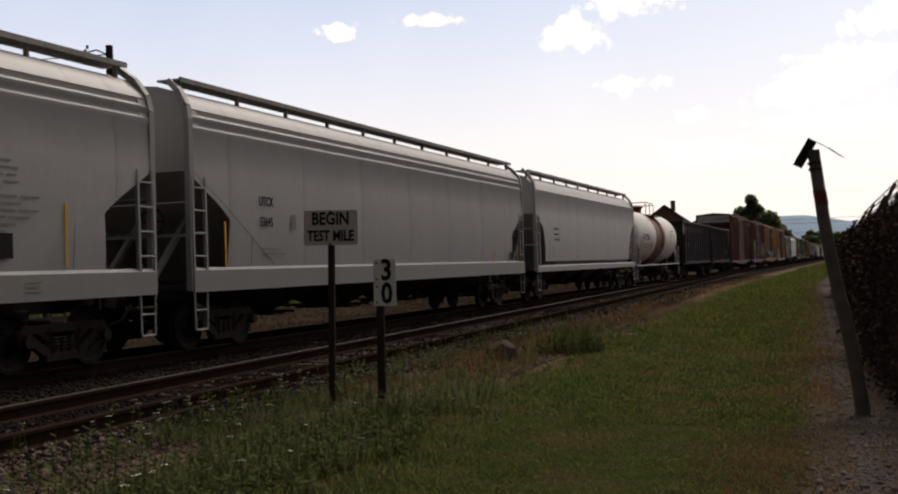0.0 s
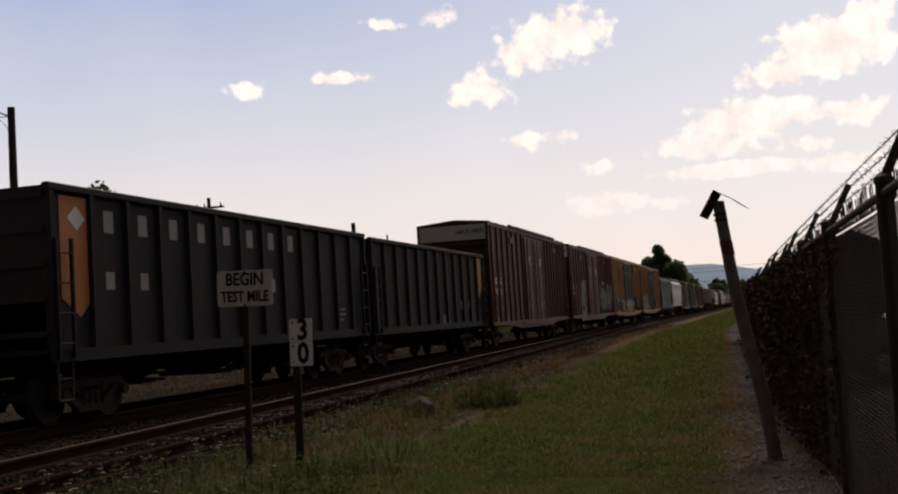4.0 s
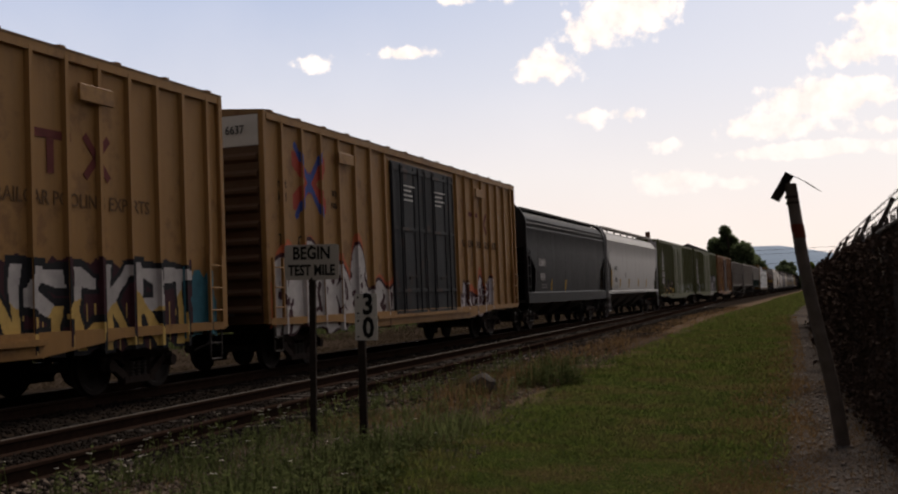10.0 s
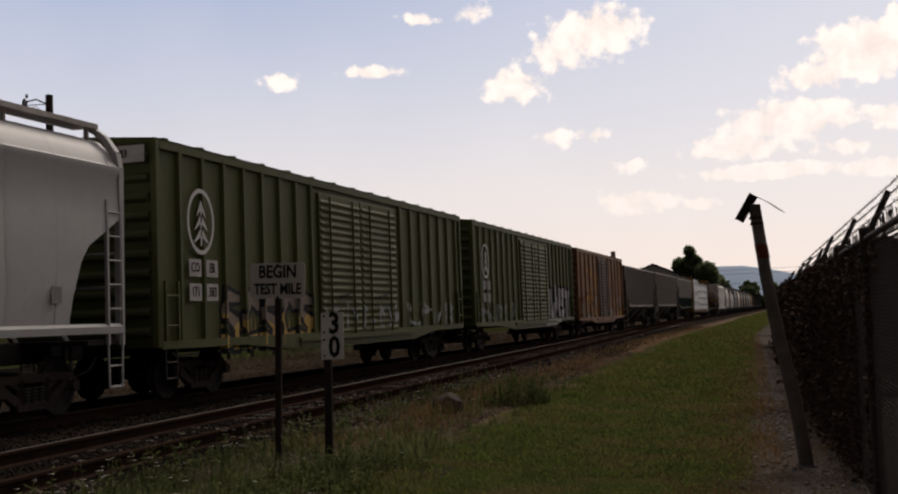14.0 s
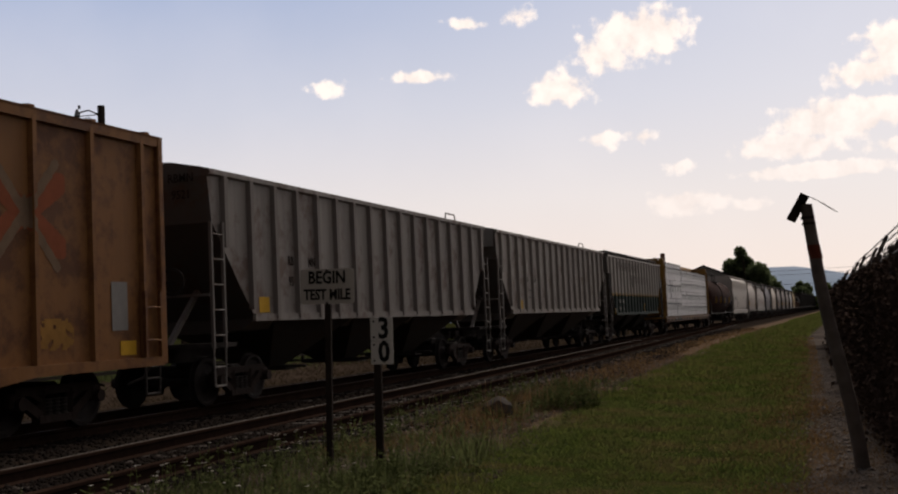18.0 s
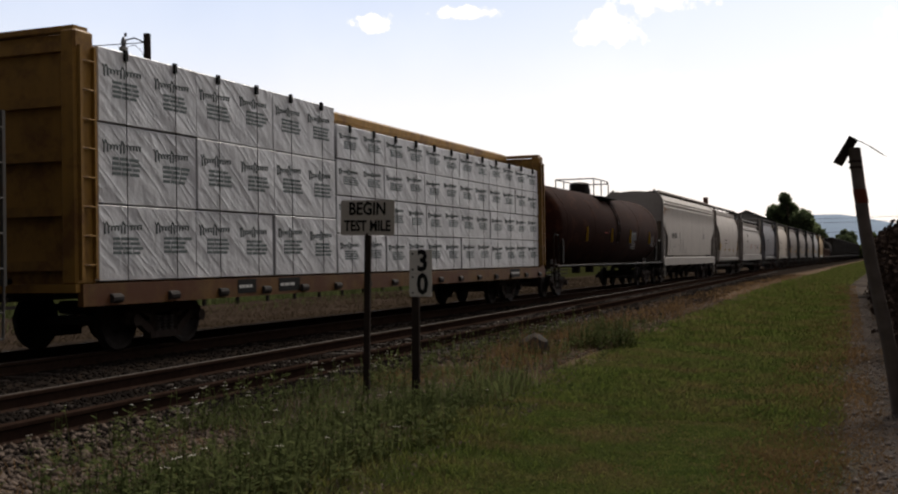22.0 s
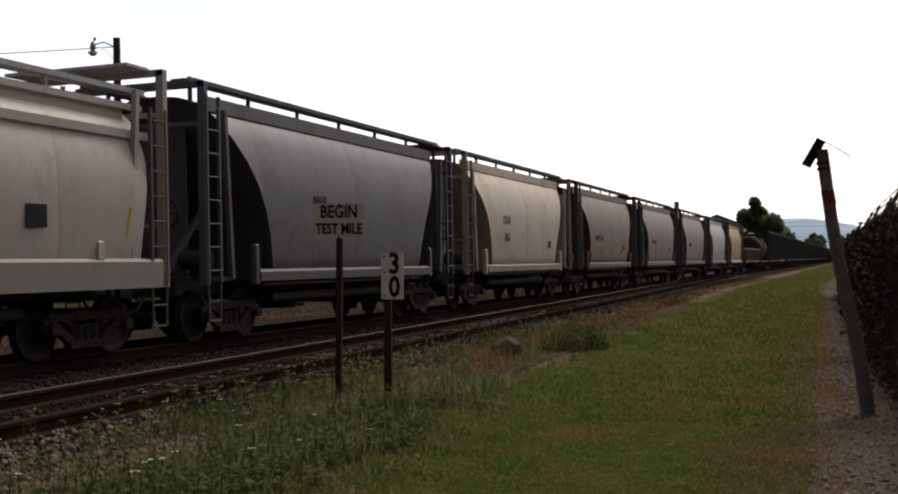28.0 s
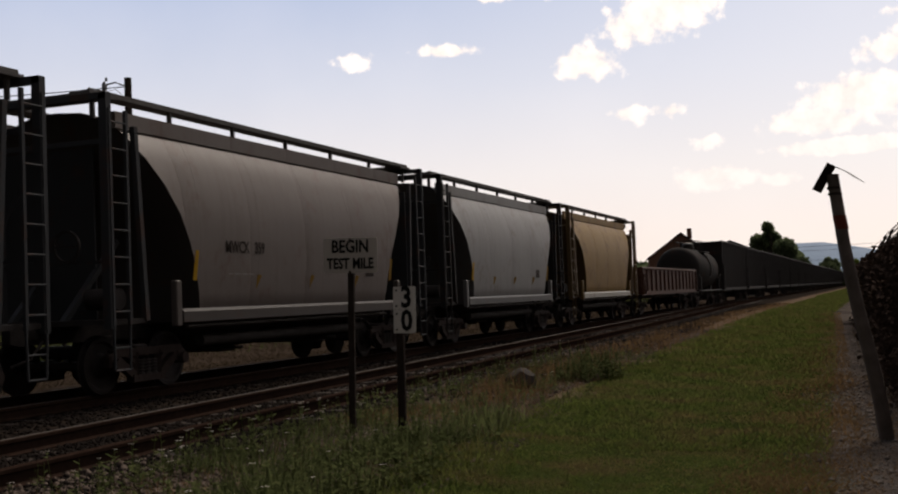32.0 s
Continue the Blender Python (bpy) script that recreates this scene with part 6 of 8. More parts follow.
    for k in range(8):
        y = (posts[k + 1] + posts[k + 2]) / 2 - near(0, 0, 0)
        part("faded_lettering", Geo().box(0.004, 0.3, 0.38, 1.45, near(a, b, y), 3.2), M["grey_letter"], c)
        if k in (0, 1, 4, 6):
            part("faded_lettering", Geo().box(0.004, 0.26, 0.3, 1.45, near(a, b, y), 2.2), M["grey_letter"], c)
    side_bars(c, near(a, b, 86.3), 1.5, 0.5, 0.4, 3, 1.45, M["grey_letter"])
    a, b = 88.8, 102.0
    c = open_car("black open-top hopper car with a yellow end panel", a, b, 3.62, 0.92, (0.018, 0.017, 0.017), 13, load=0.3, rust=0.15, grime=0.25)
    part("corner_panel", Geo().plate([(1.447, near(a, b, 101.2), 3.5), (1.447, near(a, b, 101.85), 3.5), (1.447, near(a, b, 101.85), 2.3), (1.447, near(a, b, 101.2), 1.9)], 0.006), paint("yellow_panel_paint", (0.40, 0.22, 0.06), 0.4), c)
    for y in (96.2, 98.6, 99.8):
        part("faded_lettering", Geo().box(0.004, 0.35, 0.3, 1.45, near(a, b, y), 1.7 if y > 97 else 1.2), M["grey_letter"], c)
    # red high-cube boxcars
    for a, b, num, seed in ((103.3, 121.55, ("143", "75"), 0), (123.4, 142.0, ("143", "89"), 11)):
        d0 = near(a, b, 130.15 if seed else 110.4)
        d1, d2 = d0 + 2.45, d0 + 4.95
        half = (b - a) / 2
        ribs = even(-half + 0.55, d0 - 0.45, 7) + even(d2 + 0.4, half - 0.5, 8)
        c = box_car("tall red-brown boxcar with white end plate" + (" and pale graffiti" if seed else ""), a, b, 5.13, (0.083, 0.0175, 0.0095), ribs, [(d0, d1, "plug"), (d1, d2, "plug")],
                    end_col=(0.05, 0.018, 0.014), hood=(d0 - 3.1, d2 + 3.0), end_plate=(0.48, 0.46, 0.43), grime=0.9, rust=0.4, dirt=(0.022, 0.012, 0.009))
        for k, (l, r) in enumerate((("GA", "CX"), num)):
            side_text(c, l, 0.40, near(a, b, a + 1.15), 2.66 - 0.45 * k, 1.446, W, 0.006, 0.75)
            side_text(c, r, 0.40, near(a, b, a + 1.95), 2.66 - 0.45 * k, 1.446, W, 0.006, 0.75)
        side_bars(c, near(a, b, a + 0.95), 1.52, 0.42, 0.22, 2, 1.446, W)
        side_bars(c, near(a, b, a + 1.85), 1.52, 0.42, 0.22, 2, 1.446, W)
        for y in (d0 + 1.2, d1 + 1.25):
            side_bars(c, y, 3.75, 0.7, 0.4, 4, 1.52, W)
        part("stencil_plate", Geo().box(0.005, 0.42, 0.2, 1.447, near(a, b, a + 1.0), 1.02), M["yellow"], c)
        part("stencil_ring", Geo().lathe([(0, 0.17), (0.004, 0.17), (0.004, 0.14), (0, 0.14), (0, 0.17)], (1.445, near(a, b, a + 3.05), 2.45), "x", 18, caps=False), M["grey_letter"], c)
        end = letters("GACX " + "".join(num), 0.24, K, 0.003, 0.9)
        t = part("lettering", end, None, c)
        t.matrix_local = pose(0.75, -half - 0.17, 4.73)
        if seed:
            y3 = near(a, b, 127.25)
            capsules(c, [(y3, 0.85, y3 + 0.05, 2.05, 0.27), (y3 + 0.02, 2.75, y3 + 0.03, 2.85, 0.27), (y3 + 0.75, 0.85, y3 + 0.72, 2.85, 0.27), (y3 + 1.45, 0.95, y3 + 1.38, 2.85, 0.26), (y3 + 0.1, 0.7, y3 + 1.8, 0.78, 0.12)],
                     ribs, (M["scrawl_grey"], M["scrawl_silver"], M["scrawl_haze"]), 1.443)
            burner(c, near(a, b, 135.2), half - 0.15, 1.15, 3.05, ribs, 5, (M["scrawl_mint"], M["scrawl_haze"], M["scrawl_silver"]), 1.443)
            scrawl(c, near(a, b, 135.6), half - 0.4, 1.5, 2.9, ribs, 6, M["scrawl_silver"], None, 15, weight=0.05, line=0.05, x=1.447)
        else:
            for k in range(5):
                part("paint_drip", Geo().bar((1.533, d0 + 0.5 + k * 0.9, 1.5 + 0.15 * (k % 3)), (1.533, d0 + 0.52 + k * 0.9, 1.8), 0.01, 0.07), M["grey_letter"], c)
    # yellow boxcars with black doors
    for a, b, num, seed in ((142.9, 161.5, ("667", "260"), 21), (163.25, 181.9, ("66", "37"), 32)):
        d0 = near(a, b, 150.15 if seed == 21 else 170.05)
        d1, d2 = d0 + 2.45, d0 + 5.0
        half = (b - a) / 2
        ribs = even(-half + 0.75, d0 - 0.4, 7) + even(d2 + 0.35, half - 0.45, 8)
        c = box_car("tall yellow-tan boxcar with black double doors and graffiti", a, b, 5.15, (0.30, 0.16, 0.052), ribs, [(d0, d1, "plug"), (d1, d2, "plug")],
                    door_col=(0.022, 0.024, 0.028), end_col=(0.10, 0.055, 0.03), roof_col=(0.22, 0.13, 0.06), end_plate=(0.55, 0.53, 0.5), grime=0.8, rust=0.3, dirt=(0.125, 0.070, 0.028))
        yl = near(a, b, 146.36 if seed == 21 else 165.35)
        cross_emblem(c, yl, 3.83, 0.76, ribs)
        faded = M["faded"] if seed == 21 else M["post"]
        for y, t in ((yl - 1.3, ("next", "load")), (yl + 1.3, ("any", "road"))):
            for k, w in enumerate(t):
                side_text(c, w, 0.26, y, 3.72 - 0.28 * k, 1.447, faded, 0.004, 0.85)
        for k, (l, r) in enumerate((("TB", "OX"), num)):
            side_text(c, l, 0.36, yl - 1.35, 2.53 - 0.46 * k, 1.447, K, 0.004, 0.8)
            side_text(c, r, 0.36, yl - 0.43, 2.53 - 0.46 * k, 1.447, K, 0.004, 0.8)
        for y in (d0 + 1.2, d1 + 1.2):
            side_bars(c, y, 4.05, 0.75, 0.5, 4, 1.53, W)
        side_text(c, "RAILCAR POOLING EXPERTS", 0.30, near(a, b, b - 4.1), 2.88, 1.449, faded, 0.003, 0.95)
        ym = near(a, b, b - 4.3)
        mark = Geo().box(0.005, 0.95, 0.13, 1.449, ym - 0.45, 3.82).box(0.005, 0.16, 0.5, 1.449, ym - 0.45, 3.5)
        for s in (-1, 1):
            mark.bar((1.449, ym + 0.35, 3.58 - s * 0.32), (1.449, ym + 0.95, 3.58 + s * 0.32), 0.13, 0.005, (1, 0, 0))
        part("emblem", mark, M["faded_red"], c)
        t = part("lettering", letters("TBOX " + "".join(num), 0.24, K, 0.003, 0.9), None, c)
        t.matrix_local = pose(0.6, -half - 0.17, 4.73)
        part("stencil_plate", Geo().box(0.005, 0.5, 0.2, 1.447, near(a, b, a + 1.3), 1.0), M["yellow"], c)
        if seed == 21:
            scrawl(c, near(a, b, a + 0.35), near(a, b, a + 2.1), 0.72, 2.1, ribs, 3, M["scrawl_blue"], None, 26, weight=0.3)
            bold = (M["scrawl_silver"], M["scrawl_black"], M["scrawl_ochre"], M["scrawl_maroon"])
            throw_up(c, near(a, b, a + 1.9), d0 - 0.08, 0.58, 2.15, ribs, "KRSTAK", bold, 0.092, 1.446)
            throw_up(c, d0, d2, 0.85, 2.05, [], "NSKTC", bold, 0.085, 1.53)
            throw_up(c, d2 + 0.1, half - 1.0, 0.58, 2.1, ribs, "NSCKRT", bold, 0.09, 1.446)
            scrawl(c, half - 1.5, half - 0.2, 0.7, 1.95, ribs, 2, M["scrawl_blue"], None, 28, weight=0.3)
        else:
            burner(c, near(a, b, 163.6), near(a, b, 171.0), 0.55, 2.65, ribs, 7, (M["scrawl_silver"], M["scrawl_maroon"], M["scrawl_orange"]), 1.446)
            burner(c, d2 + 0.35, near(a, b, 179.0), 0.6, 1.95, ribs, 4, (M["scrawl_lilac"], M["scrawl_maroon"], M["scrawl_orange"]), 1.446)
            scrawl(c, near(a, b, a + 0.1), near(a, b, a + 0.75), 0.75, 1.7, ribs, 1, M["scrawl_orange"], None, 5, weight=0.3)
    # black hopper, then a white one
    a, b = 183.6, 198.3
    c = long_hopper("glossy black covered hopper car with pale stencils", a, b, (0.017, 0.016, 0.018), (0.05, 0.048, 0.045), grime=0.15, sill=(0.016, 0.016, 0.018), board_z=4.55)
    stencil(c, a, b, 185.7, 2.45, ("RBMN", "9974"), 0.40, 1.518, M["scrawl_silver"], 1.4, 0.95)
    side_bars(c, near(a, b, 186.0), 1.55, 0.9, 0.2, 2, 1.5, M["grey_letter"])
    for y in (187.1, 189.6):
        part("end_stripe", Geo().bar((1.50, near(a, b, y), 1.38), (1.515, near(a, b, y) + 0.12, 1.8), 0.01, 0.07), M["yellow"], c)
    a, b = 199.4, 216.2
    c = long_hopper("white covered hopper car with smooth sides and tall end openings", a, b, (0.48, 0.47, 0.465), (0.36, 0.33, 0.31), PLAIN_HALF, TALL_CUT, 0.22, sill_z=(1.14, 1.3), board_z=4.6, ladder_top=3.3, bay=(0.11, 0.105, 0.1))
    stencil(c, a, b, 201.45, 2.42, ("GACX", "6830"), 0.34, gap=1.7)
    side_bars(c, near(a, b, 201.5), 1.47, 0.9, 0.2, 2, 1.5, M["grey_letter"])
    side_bars(c, near(a, b, 200.3), 3.4, 0.5, 0.2, 3, 1.51, M["grey_letter"])
    for y in (200.25, 202.6, 205.4, 208.6, 211.5):
        part("end_stripe", Geo().bar((1.495, near(a, b, y), 1.45), (1.51, near(a, b, y) + 0.1, 1.9 + (0.5 if y < 201 else 0)), 0.01, 0.09), M["yellow"], c)
    for y in (204.4, 214.6):
        part("stencil_plate", Geo().box(0.004, 0.25, 0.25, 1.513, near(a, b, y), 2.1 if y < 210 else 1.75), M["grey_letter"], c)
    # green boxcars
    for a, b, seed in ((217.5, 236.2, 0), (237.9, 256.1, 1)):
        d0 = near(a, b, a + 7.0)
        d1, d2 = d0 + 2.65, d0 + 5.35
        half = (b - a) / 2
        ribs = even(-half + 0.75, d0 - 0.4, 8) + even(d2 + 0.4, half - 0.5, 7)
        c = box_car("olive-green boxcar with ribbed double doors and a white tree emblem" if not seed else "olive-green boxcar with bold white graffiti at one end", a, b, 4.55, (0.082, 0.088, 0.028), ribs,
                    [(d0, d1, "rib"), (d1, d2, "rib")], end_col=(0.06, 0.068, 0.026), grime=0.4, rust=0.12, door_style="youngstown")
        ye = near(a, b, a + 1.45)
        part("emblem_ring", Geo().loft([[(1.52, ye + math.cos(t) * 0.50 * q, 3.15 + math.sin(t) * 0.62 * q) for t in [2 * math.pi * i / 28 for i in range(28)]] for q in (1.0, 0.87)], True, False), W, c)
        tree = Geo()
        for zz, w in ((2.85, 0.30), (3.1, 0.25), (3.35, 0.18)):
            tree.plate([(1.521, ye - w, zz - 0.12), (1.521, ye, zz + 0.02), (1.521, ye + w, zz - 0.12), (1.521, ye, zz + 0.2)], 0.004)
        tree.box(0.004, 0.05, 0.7, 1.523, ye, 3.05)
        part("emblem_tree", tree, W, c)
        for k, (l, r) in enumerate((("CO", "ER"), ("171", "383"))):
            for y, t in ((-0.25, l), (0.38, r)):
                part("number_patch", Geo().box(0.004, 0.44, 0.32, 1.523, ye + y, 2.28 - 0.45 * k), M["grey_letter" if seed else "scrawl_silver"], c)
                if not seed:
                    side_text(c, t, 0.26, ye + y, 2.28 - 0.45 * k, 1.53, M["scrawl_black"], 0.004, 0.8)
        if not seed:
            part("end_plate", Geo().box(1.9, 0.02, 0.3, 0.42, -half - 0.215, 4.25), M["scrawl_silver"], c)
            t = part("lettering", letters("COER 171383", 0.2, K, 0.003, 0.85), None, c)
            t.matrix_local = pose(0.55, -half - 0.235, 4.25)
            throw_up(c, near(a, b, a + 2.2), near(a, b, a + 6.6), 0.62, 2.0, ribs, "SCSCS", (M["faded_grey"], M["scrawl_black"], M["scrawl_ochre"], None), 0.085, 1.443)
            scrawl(c, d0 + 0.2, half - 1.0, 0.95, 1.7, ribs, 9, M["scrawl_grey"], None, 52, x=1.54, weight=0.03, rib_d=0.0)
        else:
            throw_up(c, near(a, b, 249.7), near(a, b, 255.4), 0.86, 2.55, ribs, "RAET", (M["scrawl_lilac"], M["scrawl_black"], M["scrawl_lilac"], M["scrawl_black"]), 0.15, 1.443)
            scrawl(c, near(a, b, 249.2), near(a, b, 249.7), 1.0, 2.1, ribs, 1, M["scrawl_grey"], M["scrawl_black"], 9, weight=0.1)
            part("sprayed_sill", Geo().box(0.004, 3.1, 0.16, 1.5235, near(a, b, 251.3), 0.84), M["scrawl_grey"], c)
            part("sprayed_sill", Geo().box(0.004, 2.4, 0.1, 1.5235, near(a, b, 250.6), 0.70), M["scrawl_lilac"], c)
            scrawl(c, near(a, b, a + 1.0), near(a, b, a + 6.0), 0.85, 1.7, ribs, 5, M["scrawl_grey"], None, 62, weight=0.05)
    # brown boxcar with one dark door
    a, b = 257.7, 273.5
    d0 = near(a, b, 264.3)
    half = (b - a) / 2
    ribs = even(-half + 1.0, d0 - 0.45, 5) + even(d0 + 3.6, half - 0.5, 5)
    c = box_car("weathered orange-brown boxcar with a dark ribbed sliding door", a, b, 4.50, (0.235, 0.105, 0.034), ribs, [(d0, d0 + 3.2, "rib")], door_col=(0.05, 0.036, 0.03), end_col=(0.11, 0.05, 0.025), grime=0.85, rust=0.7, door_style="youngstown", low=0.74)
    for k, (l, r) in enumerate((("RB", "OX"), ("37", "406"))):
        for y, t in ((260.7, l), (261.9, r)):
            side_text(c, t, 0.36, near(a, b, y), 2.17 - 0.52 * k, 1.449, M["black"], 0.006, 0.9)
    # worn-through patches of an older yellow coat, then spray
    for k, (y, z, w, h) in enumerate(((259.6, 3.62, 0.34, 0.2), (260.75, 3.48, 0.62, 0.34), (261.95, 3.3, 0.5, 0.5), (261.3, 1.98, 2.2, 0.85), (259.5, 2.75, 0.3, 0.22), (263.3, 2.9, 0.4, 0.6), (262.7, 1.2, 0.5, 0.5))):
        worn_patch(c, near(a, b, y), z, w, h, ribs, M["old_yellow"], 30 + k)
    worn_patch(c, near(a, b, 263.0), 1.75, 0.62, 0.62, ribs, M["scrawl_grey"], 44)
    yw = near(a, b, 258.65)
    capsules(c, [(yw, 0.75, yw + 0.25, 1.9, 0.16), (yw + 0.25, 1.9, yw + 0.75, 1.2, 0.2), (yw + 0.75, 1.2, yw + 0.9, 0.72, 0.16), (yw + 0.3, 2.2, yw + 0.75, 2.1, 0.13), (yw + 1.4, 0.8, yw + 2.3, 0.85, 0.22), (yw + 2.4, 0.8, yw + 2.9, 1.2, 0.16)],
             ribs, (M["faded_grey"], M["scrawl_maroon"], M["faded"]), 1.443)
    worn_patch(c, near(a, b, 268.9), 1.1, 0.6, 0.4, ribs, M["scrawl_grey"], 45)
    worn_patch(c, near(a, b, 270.9), 1.3, 0.8, 0.45, ribs, M["old_yellow"], 46)
    cross_emblem(c, near(a, b, 270.3), 3.0, 0.8, ribs, paints=(M["worn_brown"], M["faded_orange"]))
    part("stencil_plate", Geo().box(0.005, 0.4, 0.75, 1.447, near(a, b, 272.4), 1.7), M["grey_letter"], c)
    part("stencil_plate", Geo().box(0.005, 0.4, 0.22, 1.447, near(a, b, 272.6), 1.05), M["yellow"], c)
    # ribbed grey hoppers
    a, b = 275.2, 291.1
    c = ribbed_hopper("weathered light-grey ribbed covered hopper car", a, b, (0.275, 0.25, 0.233), 17, grime=0.95)
    for k, (l, r) in enumerate((("RB", "MN"), ("95", "21"))):
        side_text(c, l, 0.27, near(a, b, 278.15), 2.6 - 0.42 * k, 1.447, M["post"], 0.004, 0.8)
        side_text(c, r, 0.27, near(a, b, 279.1), 2.6 - 0.42 * k, 1.447, M["post"], 0.004, 0.8)
    for k, w in enumerate(("RBMN", "9521")):
        t = part("lettering", letters(w, 0.22, M["post"], 0.003, 0.9), None, c)
        t.matrix_local = pose(0.95, -(b - a) / 2 - 0.23, 4.0 - 0.3 * k)
    part("stencil_plate", Geo().box(0.005, 0.4, 0.3, 1.447, near(a, b, 277.0), 1.72), M["yellow"], c)
    a, b = 292.6, 309.3
    c = ribbed_hopper("dirty pale-grey ribbed covered hopper car with dark stains", a, b, (0.36, 0.33, 0.305), 18, grime=0.9)
    side_text(c, "RB", 0.27, near(a, b, 296.1), 2.6, 1.447, M["post"], 0.004, 0.8)
    side_text(c, "MN", 0.27, near(a, b, 297.1), 2.6, 1.447, M["post"], 0.004, 0.8)
    side_bars(c, near(a, b, 296.6), 2.1, 0.8, 0.5, 2, 1.447, M["grey_letter"])
    part("stencil_plate", Geo().box(0.005, 0.4, 0.3, 1.447, near(a, b, 295.2), 1.72), M["yellow"], c)
    t = part("number_patch", Geo().box(0.9, 0.004, 0.6, 0.95, -(b - a) / 2 - 0.225, 3.9), M["grey_letter"], c)
    a, b = 310.6, 326.1
    c = ribbed_hopper("grey-over-dark-green ribbed hopper car with a yellow stripe", a, b, (0.37, 0.345, 0.32), 18, (0.018, 0.034, 0.03), M["stripe"], 0.5, True, (1.24, 4.0))
    for row, z in ((313.2 + 0.905 * np.arange(7), 3.62), (317.66 + 0.93 * np.arange(7), 3.02)):
        for k, y in enumerate(row):
            glyph = Geo().bar((1.4495, near(a, b, y) - 0.13, z - 0.2), (1.4495, near(a, b, y) - 0.06, z + 0.2), 0.055, 0.004, (1, 0, 0))
            glyph.bar((1.4495, near(a, b, y) + 0.07, z - 0.2), (1.4495, near(a, b, y) + 0.14, z + 0.2), 0.04, 0.004, (1, 0, 0))
            glyph.bar((1.4505, near(a, b, y) - 0.12, z + (0.17, -0.02, 0.1)[k % 3]), (1.4505, near(a, b, y) + 0.12, z + (0.17, -0.02, -0.15)[k % 3]), 0.04, 0.004, (1, 0, 0))
            part("company_lettering", glyph, M["post"], c)
    big = Geo()
    yb = near(a, b, 316.71)
    for dy in (-0.24, 0.16):
        big.bar((1.4495, yb + dy, 2.55), (1.4495, yb + dy + 0.08, 3.25), 0.09, 0.004, (1, 0, 0))
    big.bar((1.4505, yb - 0.15, 3.22), (1.4505, yb + 0.16, 2.58), 0.10, 0.004, (1, 0, 0))
    part("company_lettering", big, M["post"], c)
    for k, (l, r) in enumerate((("RB", "MN"), ("00", "71"))):
        side_text(c, l, 0.24, near(a, b, 313.2), 1.86 - 0.34 * k, 1.452, W, 0.004, 0.8)
        side_text(c, r, 0.24, near(a, b, 314.1), 1.86 - 0.34 * k, 1.452, W, 0.004, 0.8)
    for y in (311.9, 314.6, 317.31, 320.21, 325.98):
        part("jacking_mark", Geo().box(0.006, 0.09, 0.5, 1.455, near(a, b, y), 1.52), M["yellow"], c)
    # lumber
    a, b = 327.95, 350.2
    c = lumber_car("yellow centre-beam flatcar stacked with white-wrapped lumber", a, b)
    for y, w in ((332.1, 0.6), (333.6, 0.8), (347.2, 0.9)):
        part("reporting_patch", Geo().box(0.005, w, 0.24, 1.503, near(a, b, y), 0.8), K, c)
        side_bars(c, near(a, b, y), 0.8, w * 0.85, 0.17, 1, 1.507, W)
    # dark tank car
    a, b = 351.8, 370.2
    c = tank_car("dark rusty-brown tank car with a railed dome platform", a, b, 1.53, (0.024, 0.0085, 0.0060), (0.013, 0.011, 0.010), None, (0, 0), near(a, b, 360.55), 0.5, 0.2, (0.014, 0.011, 0.010), z_mid=2.39)
    part("placard", Geo().plate([(1.51, near(a, b, 363.3), 1.95), (1.51, near(a, b, 364.4), 1.95), (1.535, near(a, b, 364.4), 2.32), (1.535, near(a, b, 363.3), 2.32)], 0.006), M["scrawl_black"], c)
    side_bars(c, near(a, b, 363.85), 2.24, 0.85, 0.1, 2, 1.545, M["grey_letter"])
    side_bars(c, near(a, b, 363.75), 1.75, 0.9, 0.36, 4, 1.50, M["grey_letter"])
    side_bars(c, near(a, b, 368.0), 1.95, 0.9, 0.5, 6, 1.535, M["grey_letter"])
    side_bars(c, near(a, b, 359.0), 2.2, 0.9, 0.1, 1, 1.54, M["logo_red"])
    for y in (355.8, 359.8, 363.2, 367.3):
        part("jacking_mark", Geo().bar((1.515, near(a, b, y), 1.85), (1.54, near(a, b, y), 2.38), 0.01, 0.07), M["yellow"], c)
    # white hopper with rust at one corner
    a, b = 371.1, 387.8
    c = long_hopper("off-white covered hopper car with rust stains and thin scrawled lines", a, b, (0.47, 0.43, 0.395), (0.37, 0.33, 0.30), grime=0.4, rust=0.06, sill_z=(0.8, 1.22), board_z=4.58)
    stencil(c, a, b, 373.88, 2.30, ("LUPX 1125",), 0.38)
    side_bars(c, near(a, b, 373.88), 1.80, 0.9, 0.22, 2, 1.515, M["grey_letter"])
    part("stencil_plate", Geo().box(0.004, 0.45, 0.3, 1.515, near(a, b, 383.6), 2.4), M["grey_letter"], c)
    for pts in ([(0.7, 2.55), (0.65, 2.2), (0.35, 2.25), (0.3, 1.95), (0.6, 1.8), (0.55, 1.5), (0.1, 1.45)], [(0.9, 2.5), (0.85, 2.1), (0.95, 1.5), (1.3, 1.45)], [(1.7, 2.1), (1.6, 1.5), (2.3, 1.42), (2.35, 1.6)]):
        part("chalk_mark", Geo().pipe([(1.512, near(a, b, 374.88 + y), z) for y, z in pts], 0.005, 4), M["grey_letter"], c)
